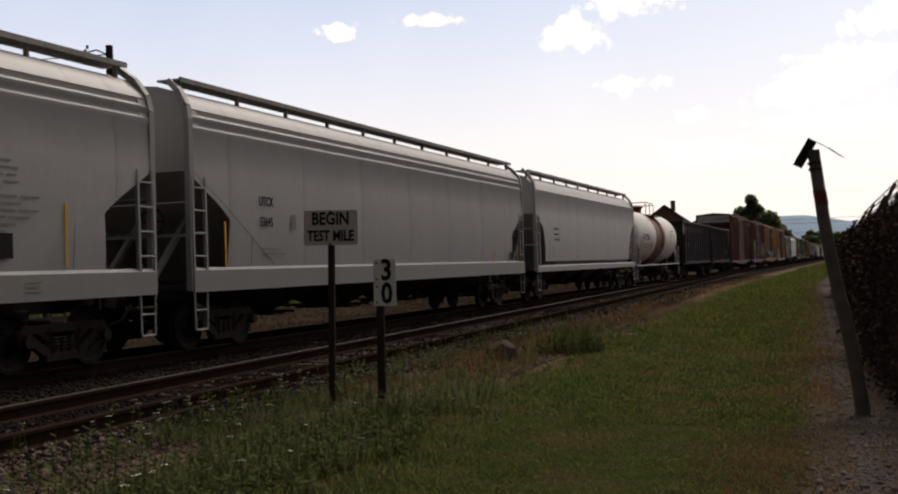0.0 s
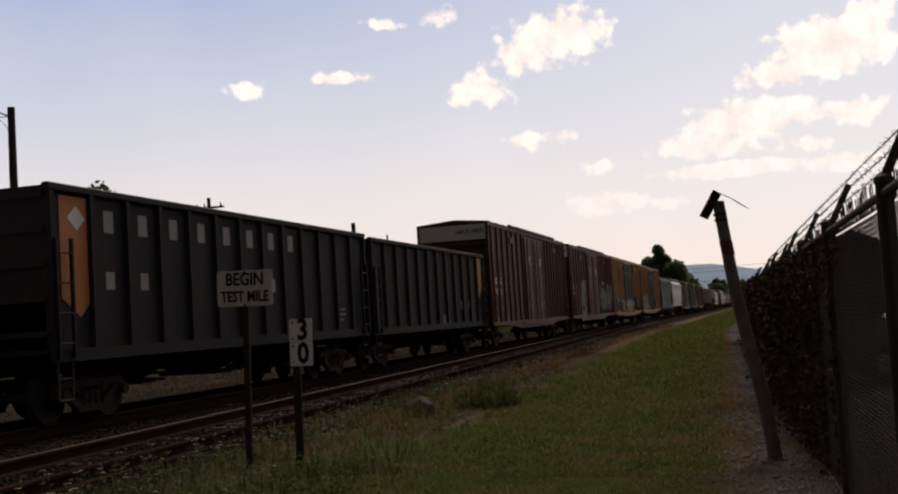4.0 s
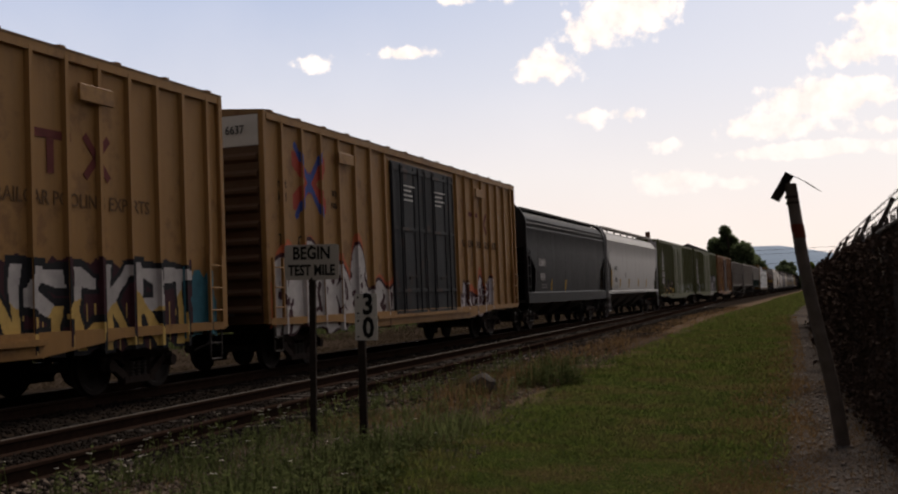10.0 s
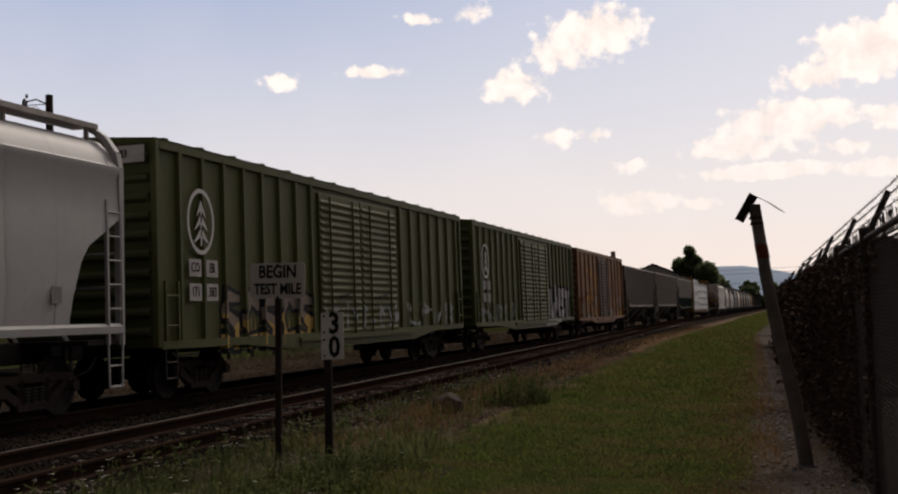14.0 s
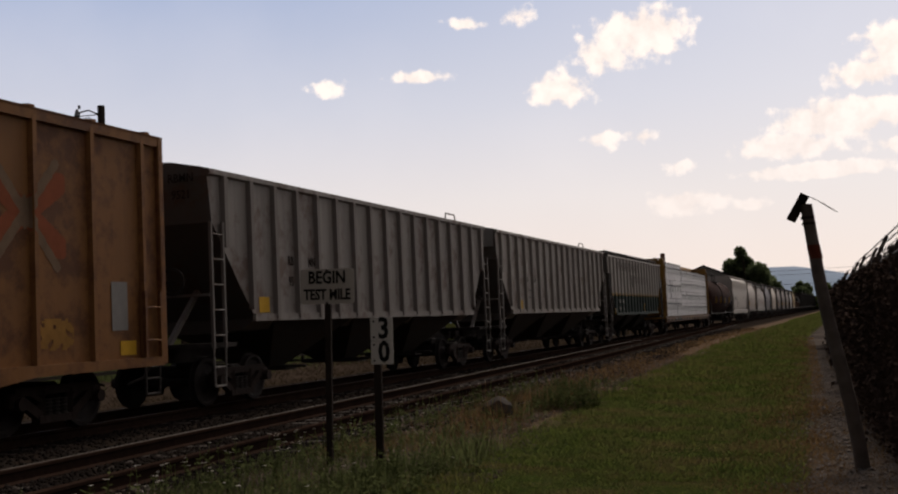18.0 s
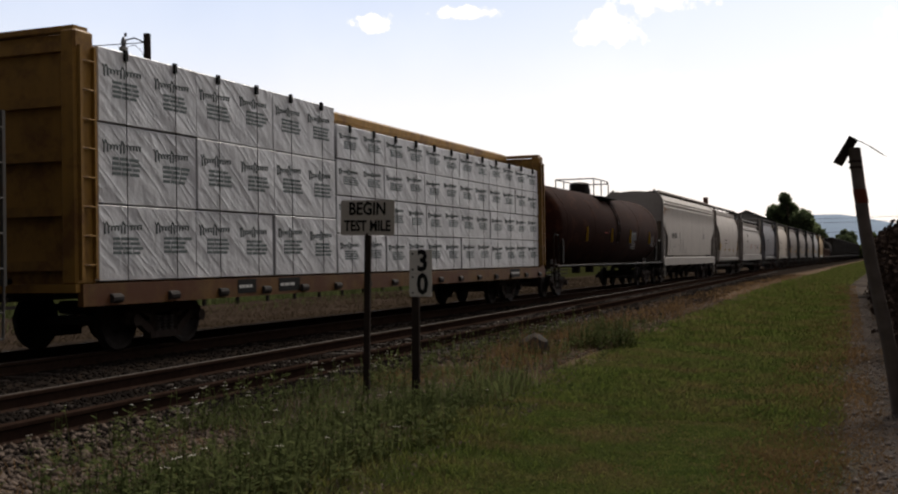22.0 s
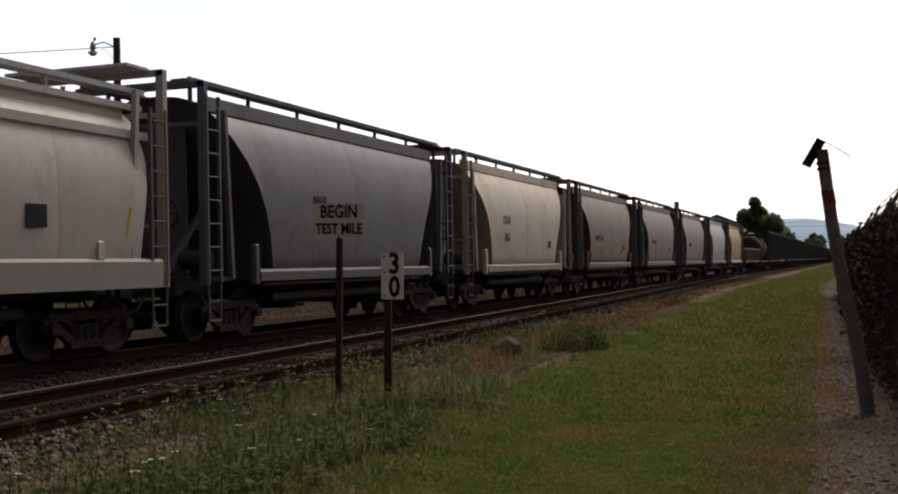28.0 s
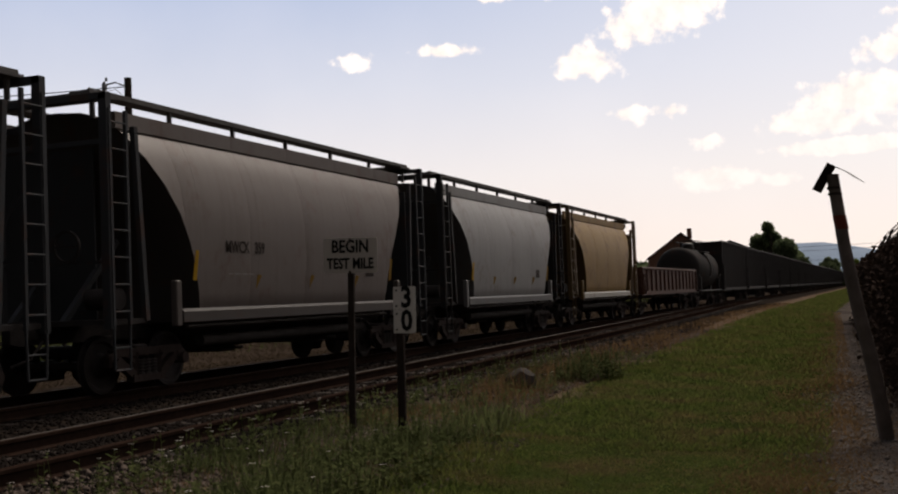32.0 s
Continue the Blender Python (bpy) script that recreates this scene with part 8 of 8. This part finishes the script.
gabled_house("shed", "dark gabled shed behind the fence", pose(2.95, 46, 0, 0, 0, 2), 7.2, 9.0, 2.1, 3.6, M["shed_boards"], 0)
gabled_house("house", "brick house with a gabled shingle roof beyond the line", pose(-28.2, 176, 0, 0, 0, 12), 9.5, 11.0, 6.3, 9.7, M["brick"], 3, True)
gabled_house("house", "low pale house with a shallow roof beyond the line", pose(-21.5, 182, 0, 0, 0, 10), 8.0, 9.0, 6.9, 8.4, M["siding"], 2)


# ---- beyond the train ----
def utility_pole(label, x, y, h, r=0.16, lamp=False, arm=False):
    p = thing("utility_pole", label, "utility pole", pose(x, y, 0))
    part("shaft", Geo().tube((0, 0, -0.3), (0.0, 0, h), r, 12, r * 0.75), M["utility"], p, smooth=40)
    if arm:
        part("cross_arm", Geo().box(2.0, 0.1, 0.12, 0, 0, h - 0.6), M["utility"], p)
        part("transformer", Geo().tube((0.32, 0, h - 1.9), (0.32, 0, h - 1.0), 0.24, 14), M["lamp_metal"], p, smooth=40)
        for k in (-0.8, -0.3, 0.8):
            part("insulator", Geo().tube((k, 0, h - 0.54), (k, 0, h - 0.34), 0.05, 8), M["galv"], p)
    if lamp:
        part("lamp_arm", Geo().pipe([(-0.1, 0, h - 0.35), (-0.6, 0, h - 0.12), (-1.0, 0, h - 0.16), (-1.12, 0, h - 0.3)], 0.03), M["galv"], p)
        lampb = part("lamp_head", Geo().lathe([(h - 0.45, 0.08), (h - 0.3, 0.12), (h - 0.12, 0.09), (h - 0.02, 0.03)], (-1.15, 0, 0), "z", 14), M["lamp_metal"], p, smooth=40)
        part("lamp_lens", Geo().lathe([(h - 0.62, 0.08), (h - 0.56, 0.17), (h - 0.45, 0.19), (h - 0.43, 0.1)], (-1.15, 0, 0), "z", 14), M["scrawl_white"], lampb, smooth=40)
        part("photocell", Geo().tube((-1.05, 0, h - 0.02), (-1.05, 0, h + 0.12), 0.05, 8), M["galv"], lampb)
        part("lamp_lead", Geo().pipe([(-0.95, 0, h - 0.45), (-0.6, 0, h - 0.4), (-0.35, 0, h - 0.6), (-0.15, 0, h - 0.9)], 0.012, 4), M["black"], p)


utility_pole("dark timber utility pole with a street lamp on a short arm", -27.7, 37.7, 10.9, 0.19, lamp=True)
utility_pole("dark utility pole with cross-arm and transformer", -32.2, 62.6, 9.9, 0.15, arm=True)
utility_pole("short dark pole beyond the yard", -30.9, 84.5, 9.7, 0.22)
utility_pole("thin dark pole beyond the yard", -31.6, 95.0, 9.4, 0.1)


def cable(label, p, q, sag, r=0.012):
    pts = []
    for k in range(17):
        u = k / 16
        v = Vector(p).lerp(Vector(q), u)
        v.z -= sag * 4 * u * (1 - u)
        pts.append(v)
    thing("overhead_cable", label, "cable", None, "overhead cables", Geo().pipe(pts, r, 5), M["black"])


cable("thin black overhead cable tied to the utility pole", (-27.7, 37.7, 10.55), (-68.0, 21.0, 10.9), 0.7, 0.02)
for k, z in enumerate((11.6, 10.6, 8.2)):
    cable("thin black power cable far down the line", (-40.0, 300.0, z - 0.8), (110.0, 245.0, z + 0.6), 0.9, 0.035)
utility_pole("distant dark utility pole down the line", 110.0, 245.0, 12.6, 0.15, arm=True)
utility_pole("distant dark utility pole behind the trees", -40.0, 300.0, 11.5, 0.15, arm=True)


def paddock_fence():
    f = thing("paddock_fence", "three-rail weathered timber fence at the edge of the yard", "fence")
    pm = Geo().box(0.13, 0.13, 1.15, 0, 0, 0.5, 0.015).mesh("post", M["rail_wood"])
    y = 8.0
    k = 0
    while y < 95:
        p = part("post", pm, None, f)
        p.matrix_local = pose(-24.6 - 0.02 * y, y, -0.06, 0, 1.2 * math.sin(k), 0)
        for z in (0.35, 0.68, 1.0):
            part("rail", Geo().bar((-24.54 - 0.02 * y, y - 0.05, z + 0.01 * math.sin(k + z)), (-24.54 - 0.02 * (y + 2.5), y + 2.55, z + 0.01 * math.sin(k + 1 + z)), 0.04, 0.11), M["rail_wood"], f)
        y += 2.5
        k += 1


paddock_fence()


def boulder(r, seed, squash=0.7):
    rnd = random.Random(seed)
    bm = bmesh.new()
    bmesh.ops.create_icosphere(bm, subdivisions=2, radius=r)
    off = Vector((rnd.random() * 9, rnd.random() * 9, rnd.random() * 9))
    for v in bm.verts:
        n = noise.noise(v.co / r * 1.3 + off) * 0.45 + noise.noise(v.co / r * 3.1 + off) * 0.15
        v.co = v.co * (1 + n)
        v.co.z *= squash
    me = bpy.data.meshes.new("boulder")
    bm.to_mesh(me)
    bm.free()
    me.materials.append(M["rock"])
    return me


rk = thing("boulder", "grey weathered boulder lying in dry grass", "rock", pose(-5.3, 17.1, 0.2), "", boulder(0.25, 3, 0.78))


# ---- trees and distance ----
def leafy(centres, radii, n, size, seed, flat=1.0):
    rg = np.random.RandomState(seed)
    which = rg.choice(len(centres), n, p=np.array(radii) ** 2 / np.sum(np.array(radii) ** 2))
    d = rg.normal(0, 1, (n, 3))
    d /= np.linalg.norm(d, axis=1, keepdims=True)
    rad = np.array(radii)[which] * (0.55 + 0.5 * rg.rand(n))
    c = np.array(centres)[which] + d * rad[:, None] * np.array([1, 1, flat])
    a = rg.normal(0, 1, (n, 3))
    a /= np.linalg.norm(a, axis=1, keepdims=True)
    b = np.cross(a, rg.normal(0, 1, (n, 3)))
    b /= np.linalg.norm(b, axis=1, keepdims=True)
    s = (size * (0.6 + 0.8 * rg.rand(n)))[:, None]
    Q = np.stack([c - a * s, c + b * s * 0.55, c + a * s, c - b * s * 0.55], 1).reshape(-1, 3)
    return Q, np.arange(4 * n).reshape(-1, 4)


def tree(label, x, y, h, spread, seed, leaf="leaf", n=3200, size=0.35, low=0.18):
    rnd = random.Random(seed)
    t = thing("tree", label, "tree", pose(x, y, -0.1), "trees")
    rings = []
    for k in range(6):
        u = k / 5
        r = 0.035 * h * (1 - 0.8 * u) * 0.55
        rings.append([(r * math.cos(q) + 0.02 * h * math.sin(u * 3 + seed), r * math.sin(q), u * h * 0.8) for q in [2 * math.pi * i / 9 for i in range(9)]])
    part("trunk", Geo().loft(rings), M["bark"], t, smooth=50)
    cs, rs = [], []
    for k in range(13):
        u = low + (0.96 - low) * (k + rnd.random()) / 13
        w = spread * (math.sin(math.pi * min(1, (u - low) / (1 - low) * 0.86 + 0.14)) ** 0.8)
        an = rnd.random() * 6.28
        q = (w * 0.55 * math.cos(an), w * 0.55 * math.sin(an), u * h)
        cs.append(q)
        rs.append(max(0.09 * h, w * rnd.uniform(0.35, 0.6)))
        part("limb", Geo().tube((0, 0, max(0.1, u - 0.18) * h), q, 0.012 * h, 6, 0.004 * h), M["bark"], t)
    Q, F = leafy(cs, rs, n, size, seed, 0.85)
    tagged(part("crown", quick("crown", Q, F, [M[leaf]]), None, t), kind="stuff")


tree("tall dark broadleaf tree far along the track", -21.1, 258, 15.1, 6.0, 1, n=6400, size=0.5)
tree("dark rounded tree beside a taller one", -17.0, 262, 9.6, 4.2, 2, n=3600, size=0.45)
tree("dark rounded tree beside a taller one", -26.8, 268, 9.0, 4.0, 3, n=3000, size=0.45)
tree("low dark tree at the far end of the track", -15.2, 425, 10.3, 4.8, 4, n=3000, size=0.7)
tree("sunlit light-green tree at the far end of the track", -7.5, 420, 9.5, 5.5, 5, "leaf_light", 3000, 0.6)
tree("sunlit light-green tree at the far end of the track", -1.0, 430, 8.0, 6.0, 7, "leaf_light", 2600, 0.6)
tree("low dark tree at the far end of the track", 6.0, 400, 8.5, 7.0, 8, n=2600, size=0.6)
tree("dark conifer-like tree beyond the yard", -40.4, 63.0, 11.4, 2.4, 9, n=2600, size=0.22)
for k in range(8):
    tree("dark broadleaf tree in a far hedgerow", -60 - 22 * k, 300 + 25 * (k % 3), 9.0 + 2 * (k % 2), 6.0, 20 + k, n=1500, size=0.8)
for k in range(5):
    tree("dark broadleaf tree in a far hedgerow", 22 + 18 * k, 330 + 20 * (k % 2), 7.0 + 1.5 * (k % 3), 6.0, 40 + k, n=1500, size=0.8)


def distant_hill():
    V, F = [], []
    xs = list(range(-2400, 2401, 60))
    for r, (dy, f) in enumerate(((0, 0.0), (150, 0.45), (420, 0.85), (700, 1.0), (1300, 0.6))):
        for x in xs:
            top = 46 + 52 * math.exp(-((x + 150) / 190.0) ** 2) + 26 * math.exp(-((x + 800) / 500.0) ** 2) + 16 * math.exp(-((x - 900) / 700.0) ** 2) + 5 * noise.noise((x * 0.006, dy * 0.01, 3))
            V.append((x, 2300 + dy, -8 + (top + 9) * f))
    n = len(xs)
    for r in range(4):
        for i in range(n - 1):
            F.append((r * n + i, r * n + i + 1, (r + 1) * n + i + 1, (r + 1) * n + i))
    me = Geo().add(V, F).mesh("distant_hill", M["hill"], smooth=60)
    tagged(new("distant_hill", me), "low blue-grey wooded hill on the horizon", "hill", "", "structure")


distant_hill()


# ---- grass, weeds, stones ----
def lateral(x, y):
    """The strips beside the siding bear towards the main line further along."""
    return x - 0.032 * np.clip(y, 0, 60) * np.clip((x + 13.0) / 4.0, 0, 1)


def ground_heights(x, y):
    return np.array([ground_z(a, b) for a, b in zip(x, y)])


def scatter_blades(name, label, zones, mat, seed, category="grass"):
    """Tapered blades; zones: x0, x1, y0, y1, how many, length, width, lean."""
    rg = np.random.RandomState(seed)
    P, T, W = [], [], []
    for x0, x1, y0, y1, n, ln, wd, lean in zones:
        x, y = x0 + (x1 - x0) * rg.rand(n), y0 + (y1 - y0) * rg.rand(n) ** 1.25
        edge = np.minimum(x - x0, x1 - x) / 0.8
        x = lateral(x, y)
        patch = np.array([noise.noise((a * 0.9, b * 0.5, seed)) for a, b in zip(x, y)])
        keep = (rg.rand(n) < 0.75 + 0.9 * patch) & (rg.rand(n) < np.clip(edge + 0.25, 0, 1))
        x, y = x[keep], y[keep]
        m = len(x)
        base = np.stack([x, y, ground_heights(x, y) - 0.01], -1)
        L = ln * (0.5 + rg.rand(m)) * (1 + 0.4 * patch[keep])
        an = rg.rand(m) * 6.283
        tip = base + np.stack([np.cos(an) * lean * L, np.sin(an) * lean * L, L], -1)
        w = wd * (0.6 + 0.8 * rg.rand(m))
        side = np.stack([np.cos(an + 1.57 + rg.normal(0, 0.5, m)) * w, np.sin(an + 1.57) * w, np.zeros(m)], -1)
        P.append(base)
        T.append(tip)
        W.append(side)
    b, t, s = np.concatenate(P), np.concatenate(T), np.concatenate(W)
    mid = b * 0.45 + t * 0.55
    mid[:, 2] += 0.08 * (t - b)[:, 2]
    m = len(b)
    V = np.stack([b - s, b + s, mid + s * 0.8, mid - s * 0.8, t + s * 0.12, t - s * 0.12], 1).reshape(-1, 3)
    k = 6 * np.arange(m)[:, None]
    F = np.concatenate([k + np.array([[0, 1, 2, 3]]), k + np.array([[3, 2, 4, 5]])])
    tagged(new(name, quick(name, V, F, [M[mat]])), label, category, "", "stuff")


scatter_blades("grass", "short mown green grass beside the track", [
    (-3.9, -0.1, 4.5, 12, 110000, 0.030, 0.0042, 1.1), (-3.8, -0.1, 11, 22, 84000, 0.045, 0.0065, 0.9), (-3.7, -0.3, 4.5, 10, 60000, 0.017, 0.0075, 1.5), (-3.7, -0.3, 9, 20, 50000, 0.022, 0.011, 1.4), (-4.0, -0.05, 20, 45, 56000, 0.065, 0.009, 0.6), (-4.0, -0.1, 42, 130, 32000, 0.08, 0.02, 0.5),
    (-4.4, 0.2, 130, 330, 9000, 0.12, 0.06, 0.5), (-3.5, -0.3, 4.5, 16, 1200, 0.09, 0.004, 0.6), (-3.7, -2.6, 5, 12, 9000, 0.07, 0.005, 0.7)], "blade", 1)
scatter_blades("dry_grass", "straw-coloured dry grass on the gravel edges", [
    (-5.9, -3.6, 4.5, 20, 4500, 0.10, 0.0028, 0.7), (-5.9, -3.8, 12, 22, 5500, 0.09, 0.004, 0.9), (-5.9, -3.8, 20, 90, 8000, 0.10, 0.008, 0.9), (-1.0, 0.25, 4.5, 14, 26000, 0.035, 0.005, 1.2), (-1.0, 0.2, 14, 60, 36000, 0.045, 0.009, 1.1), (0.0, 0.9, 4.5, 20, 7000, 0.03, 0.004, 1.4),
    (-5.2, -4.0, 14, 34, 1500, 0.34, 0.003, 0.35), (0.45, 0.95, 5, 40, 3000, 0.12, 0.003, 0.6)], "dry", 2)
scatter_blades("yard_grass", "matted brown dry grass in the yard beyond the train", [
    (-24.5, -14.8, 9, 50, 24000, 0.09, 0.012, 1.5), (-24.5, -15, 45, 110, 14000, 0.11, 0.025, 1.2)], "yard_tuft", 7)
scatter_blades("tall_weeds", "tall dark weeds growing between grass and ballast", [
    (-4.9, -3.0, 4.8, 11.0, 7000, 0.09, 0.0045, 0.7), (-4.5, -3.3, 5.2, 10.5, 3200, 0.2, 0.0045, 0.55), (-5.3, -4.0, 11.5, 26, 1500, 0.14, 0.006, 0.7), (-6.1, -4.4, 8.5, 14, 3400, 0.13, 0.0045, 0.6),
    (-4.3, -3.5, 9.5, 13, 2600, 0.17, 0.006, 0.5), (-28, -25.5, 10, 90, 12000, 0.4, 0.015, 0.5), (-24.3, -20.5, 12, 70, 1500, 0.22, 0.012, 0.6)], "weed", 3, "weeds")


def weed_plants():
    """Leafy stalks, some with flat white flower heads."""
    rg = np.random.RandomState(12)
    leaves, flowers, stems = [], [], Geo()
    spots = []
    for _ in range(320):
        y = 5.5 + 19 * rg.rand() ** 1.6
        x = lateral(-5.9 + 2.5 * rg.rand() ** 1.2, y)
        spots.append((x, y, 0.14 + 0.30 * rg.rand() ** 1.5, rg.rand() < 0.12))
    for _ in range(240):
        y = 7.5 + 17 * rg.rand()
        spots.append((lateral(-5.95 + 0.8 * rg.rand(), y), y, 0.16 + 0.28 * rg.rand(), rg.rand() < 0.7))
    for _ in range(300):
        y = 5.2 + 6.0 * rg.rand()
        spots.append((lateral(-4.55 + 1.3 * rg.rand(), y), y, 0.10 + 0.22 * rg.rand(), rg.rand() < 0.06))
    for _ in range(150):
        q, an = math.sqrt(rg.rand()), 6.283 * rg.rand()
        spots.append((lateral(-4.0, 18.8) + 0.55 * q * math.cos(an), 18.8 + 0.9 * q * math.sin(an), 0.25 + 0.4 * (1 - 0.5 * q) * rg.rand(), False))
    for x, y, h, fl in spots:
        z = ground_z(x, y)
        lean = rg.normal(0, 0.12, 2)
        top = np.array([x + lean[0] * h, y + lean[1] * h, z + h])
        stems.tube((x, y, z - 0.02), tuple(top), 0.0035, 3)
        for _ in range(15 if not fl else 8):
            u = 0.1 + 0.85 * rg.rand()
            c = np.array([x, y, z]) + (top - np.array([x, y, z])) * u
            an = rg.rand() * 6.283
            d = np.array([math.cos(an), math.sin(an), rg.uniform(-0.2, 0.6)]) * (0.045 + 0.07 * rg.rand()) * (1.15 - 0.6 * u)
            s = np.array([-math.sin(an), math.cos(an), 0]) * np.linalg.norm(d) * 0.22
            leaves.append(np.stack([c, c + d * 0.5 + s, c + d, c + d * 0.5 - s]))
        if fl:
            r = 0.012 + 0.022 * rg.rand()
            for _ in range(9):
                an, q = rg.rand() * 6.283, r * math.sqrt(rg.rand())
                c = top + np.array([math.cos(an) * q, math.sin(an) * q, 0.006 * rg.rand()])
                e = 0.007 + 0.006 * rg.rand()
                flowers.append(np.stack([c + (e, 0, 0), c + (0, e, 0.002), c + (-e, 0, 0), c + (0, -e, 0.004)]))
    L, Fl = np.concatenate(leaves), np.concatenate(flowers)
    tagged(new("weed_leaves", quick("weed_leaves", L, np.arange(len(L)).reshape(-1, 4), [M["weed"]])), "leafy green roadside weeds near the rails", "weeds", "", "stuff")
    tagged(new("flower_heads", quick("flower_heads", Fl, np.arange(len(Fl)).reshape(-1, 4), [M["flower"]])), "small white wild carrot flower heads on stalks", "flowers", "", "stuff")
    tagged(new("weed_stalks", stems.mesh("weed_stalks", M["weed"])), "thin stalks of weeds beside the rails", "weeds", "", "stuff")


weed_plants()


def stones(name, label, zones, mat, seed):
    rg = np.random.RandomState(seed)
    octa = np.array([(1, 0, 0), (0, 1, 0), (-1, 0, 0), (0, -1, 0), (0, 0, 1), (0, 0, -1)], float)
    tri = np.array([(0, 1, 4), (1, 2, 4), (2, 3, 4), (3, 0, 4), (1, 0, 5), (2, 1, 5), (3, 2, 5), (0, 3, 5)])
    V, F, o = [], [], 0
    for x0, x1, y0, y1, n, r in zones:
        x, y = x0 + (x1 - x0) * rg.rand(n), y0 + (y1 - y0) * rg.rand(n) ** 1.35
        x = lateral(x, y)
        z = ground_heights(x, y)
        s = r * (0.45 + 0.9 * rg.rand(n) ** 2)
        P = octa[None] * (0.65 + 0.7 * rg.rand(n, 6, 1)) * s[:, None, None] * np.array([1, 1, 0.75])
        an = rg.rand(n) * 6.283
        c, q = np.cos(an)[:, None], np.sin(an)[:, None]
        P = np.stack([P[..., 0] * c - P[..., 1] * q, P[..., 0] * q + P[..., 1] * c, P[..., 2]], -1)
        P += np.stack([x, y, z + 0.2 * s], -1)[:, None]
        V.append(P.reshape(-1, 3))
        F.append((o + 6 * np.arange(n)[:, None, None] + tri[None]).reshape(-1, 3))
        o += 6 * n
    tagged(new(name, quick(name, np.concatenate(V), np.concatenate(F), [M[mat]])), label, "stones", "", "stuff")


stones("ballast_stones", "loose dark brown-grey track ballast stones", [
    (-14.5, -5.7, 4, 32, 24000, 0.034), (-9.2, -5.9, 4, 16, 12000, 0.03), (-14.5, -4.7, 32, 90, 9000, 0.055), (-6.1, -4.5, 15, 45, 4000, 0.04)], "stone", 5)
stones("soil_stones", "scattered grey-brown stones on weedy soil beside the ballast", [
    (-6.2, -3.0, 4.5, 15, 15000, 0.019), (-6.9, -4.0, 4.8, 9.6, 4200, 0.034), (-5.6, -4.2, 9.5, 15, 2200, 0.032), (-6.2, -3.9, 15, 40, 9000, 0.032), (-5.7, -4.0, 10, 22, 9000, 0.02)], "soil_stone", 8)
stones("path_gravel", "fine brown-grey gravel on the worn path by the fence", [
    (-0.5, 0.95, 4.5, 14, 8500, 0.012), (-0.5, 1.0, 14, 40, 5000, 0.02), (-0.3, 0.9, 5, 20, 500, 0.028)], "pebble", 6)


# ---- motion ----
PACE = (487.09, -210.64, 535.82, -573.2, 218.77)


def travel(t):
    """How far the train has come, in metres, t seconds into the shot."""
    return sum(k * (t / 32) ** (n + 1) for n, k in enumerate(PACE))


def motions():
    for car, y in TRAIN:
        walk(car, [(t, pose(TRACK_X, y - travel(t), RAIL_Z)) for t in range(0, 33, 2)])


motions()
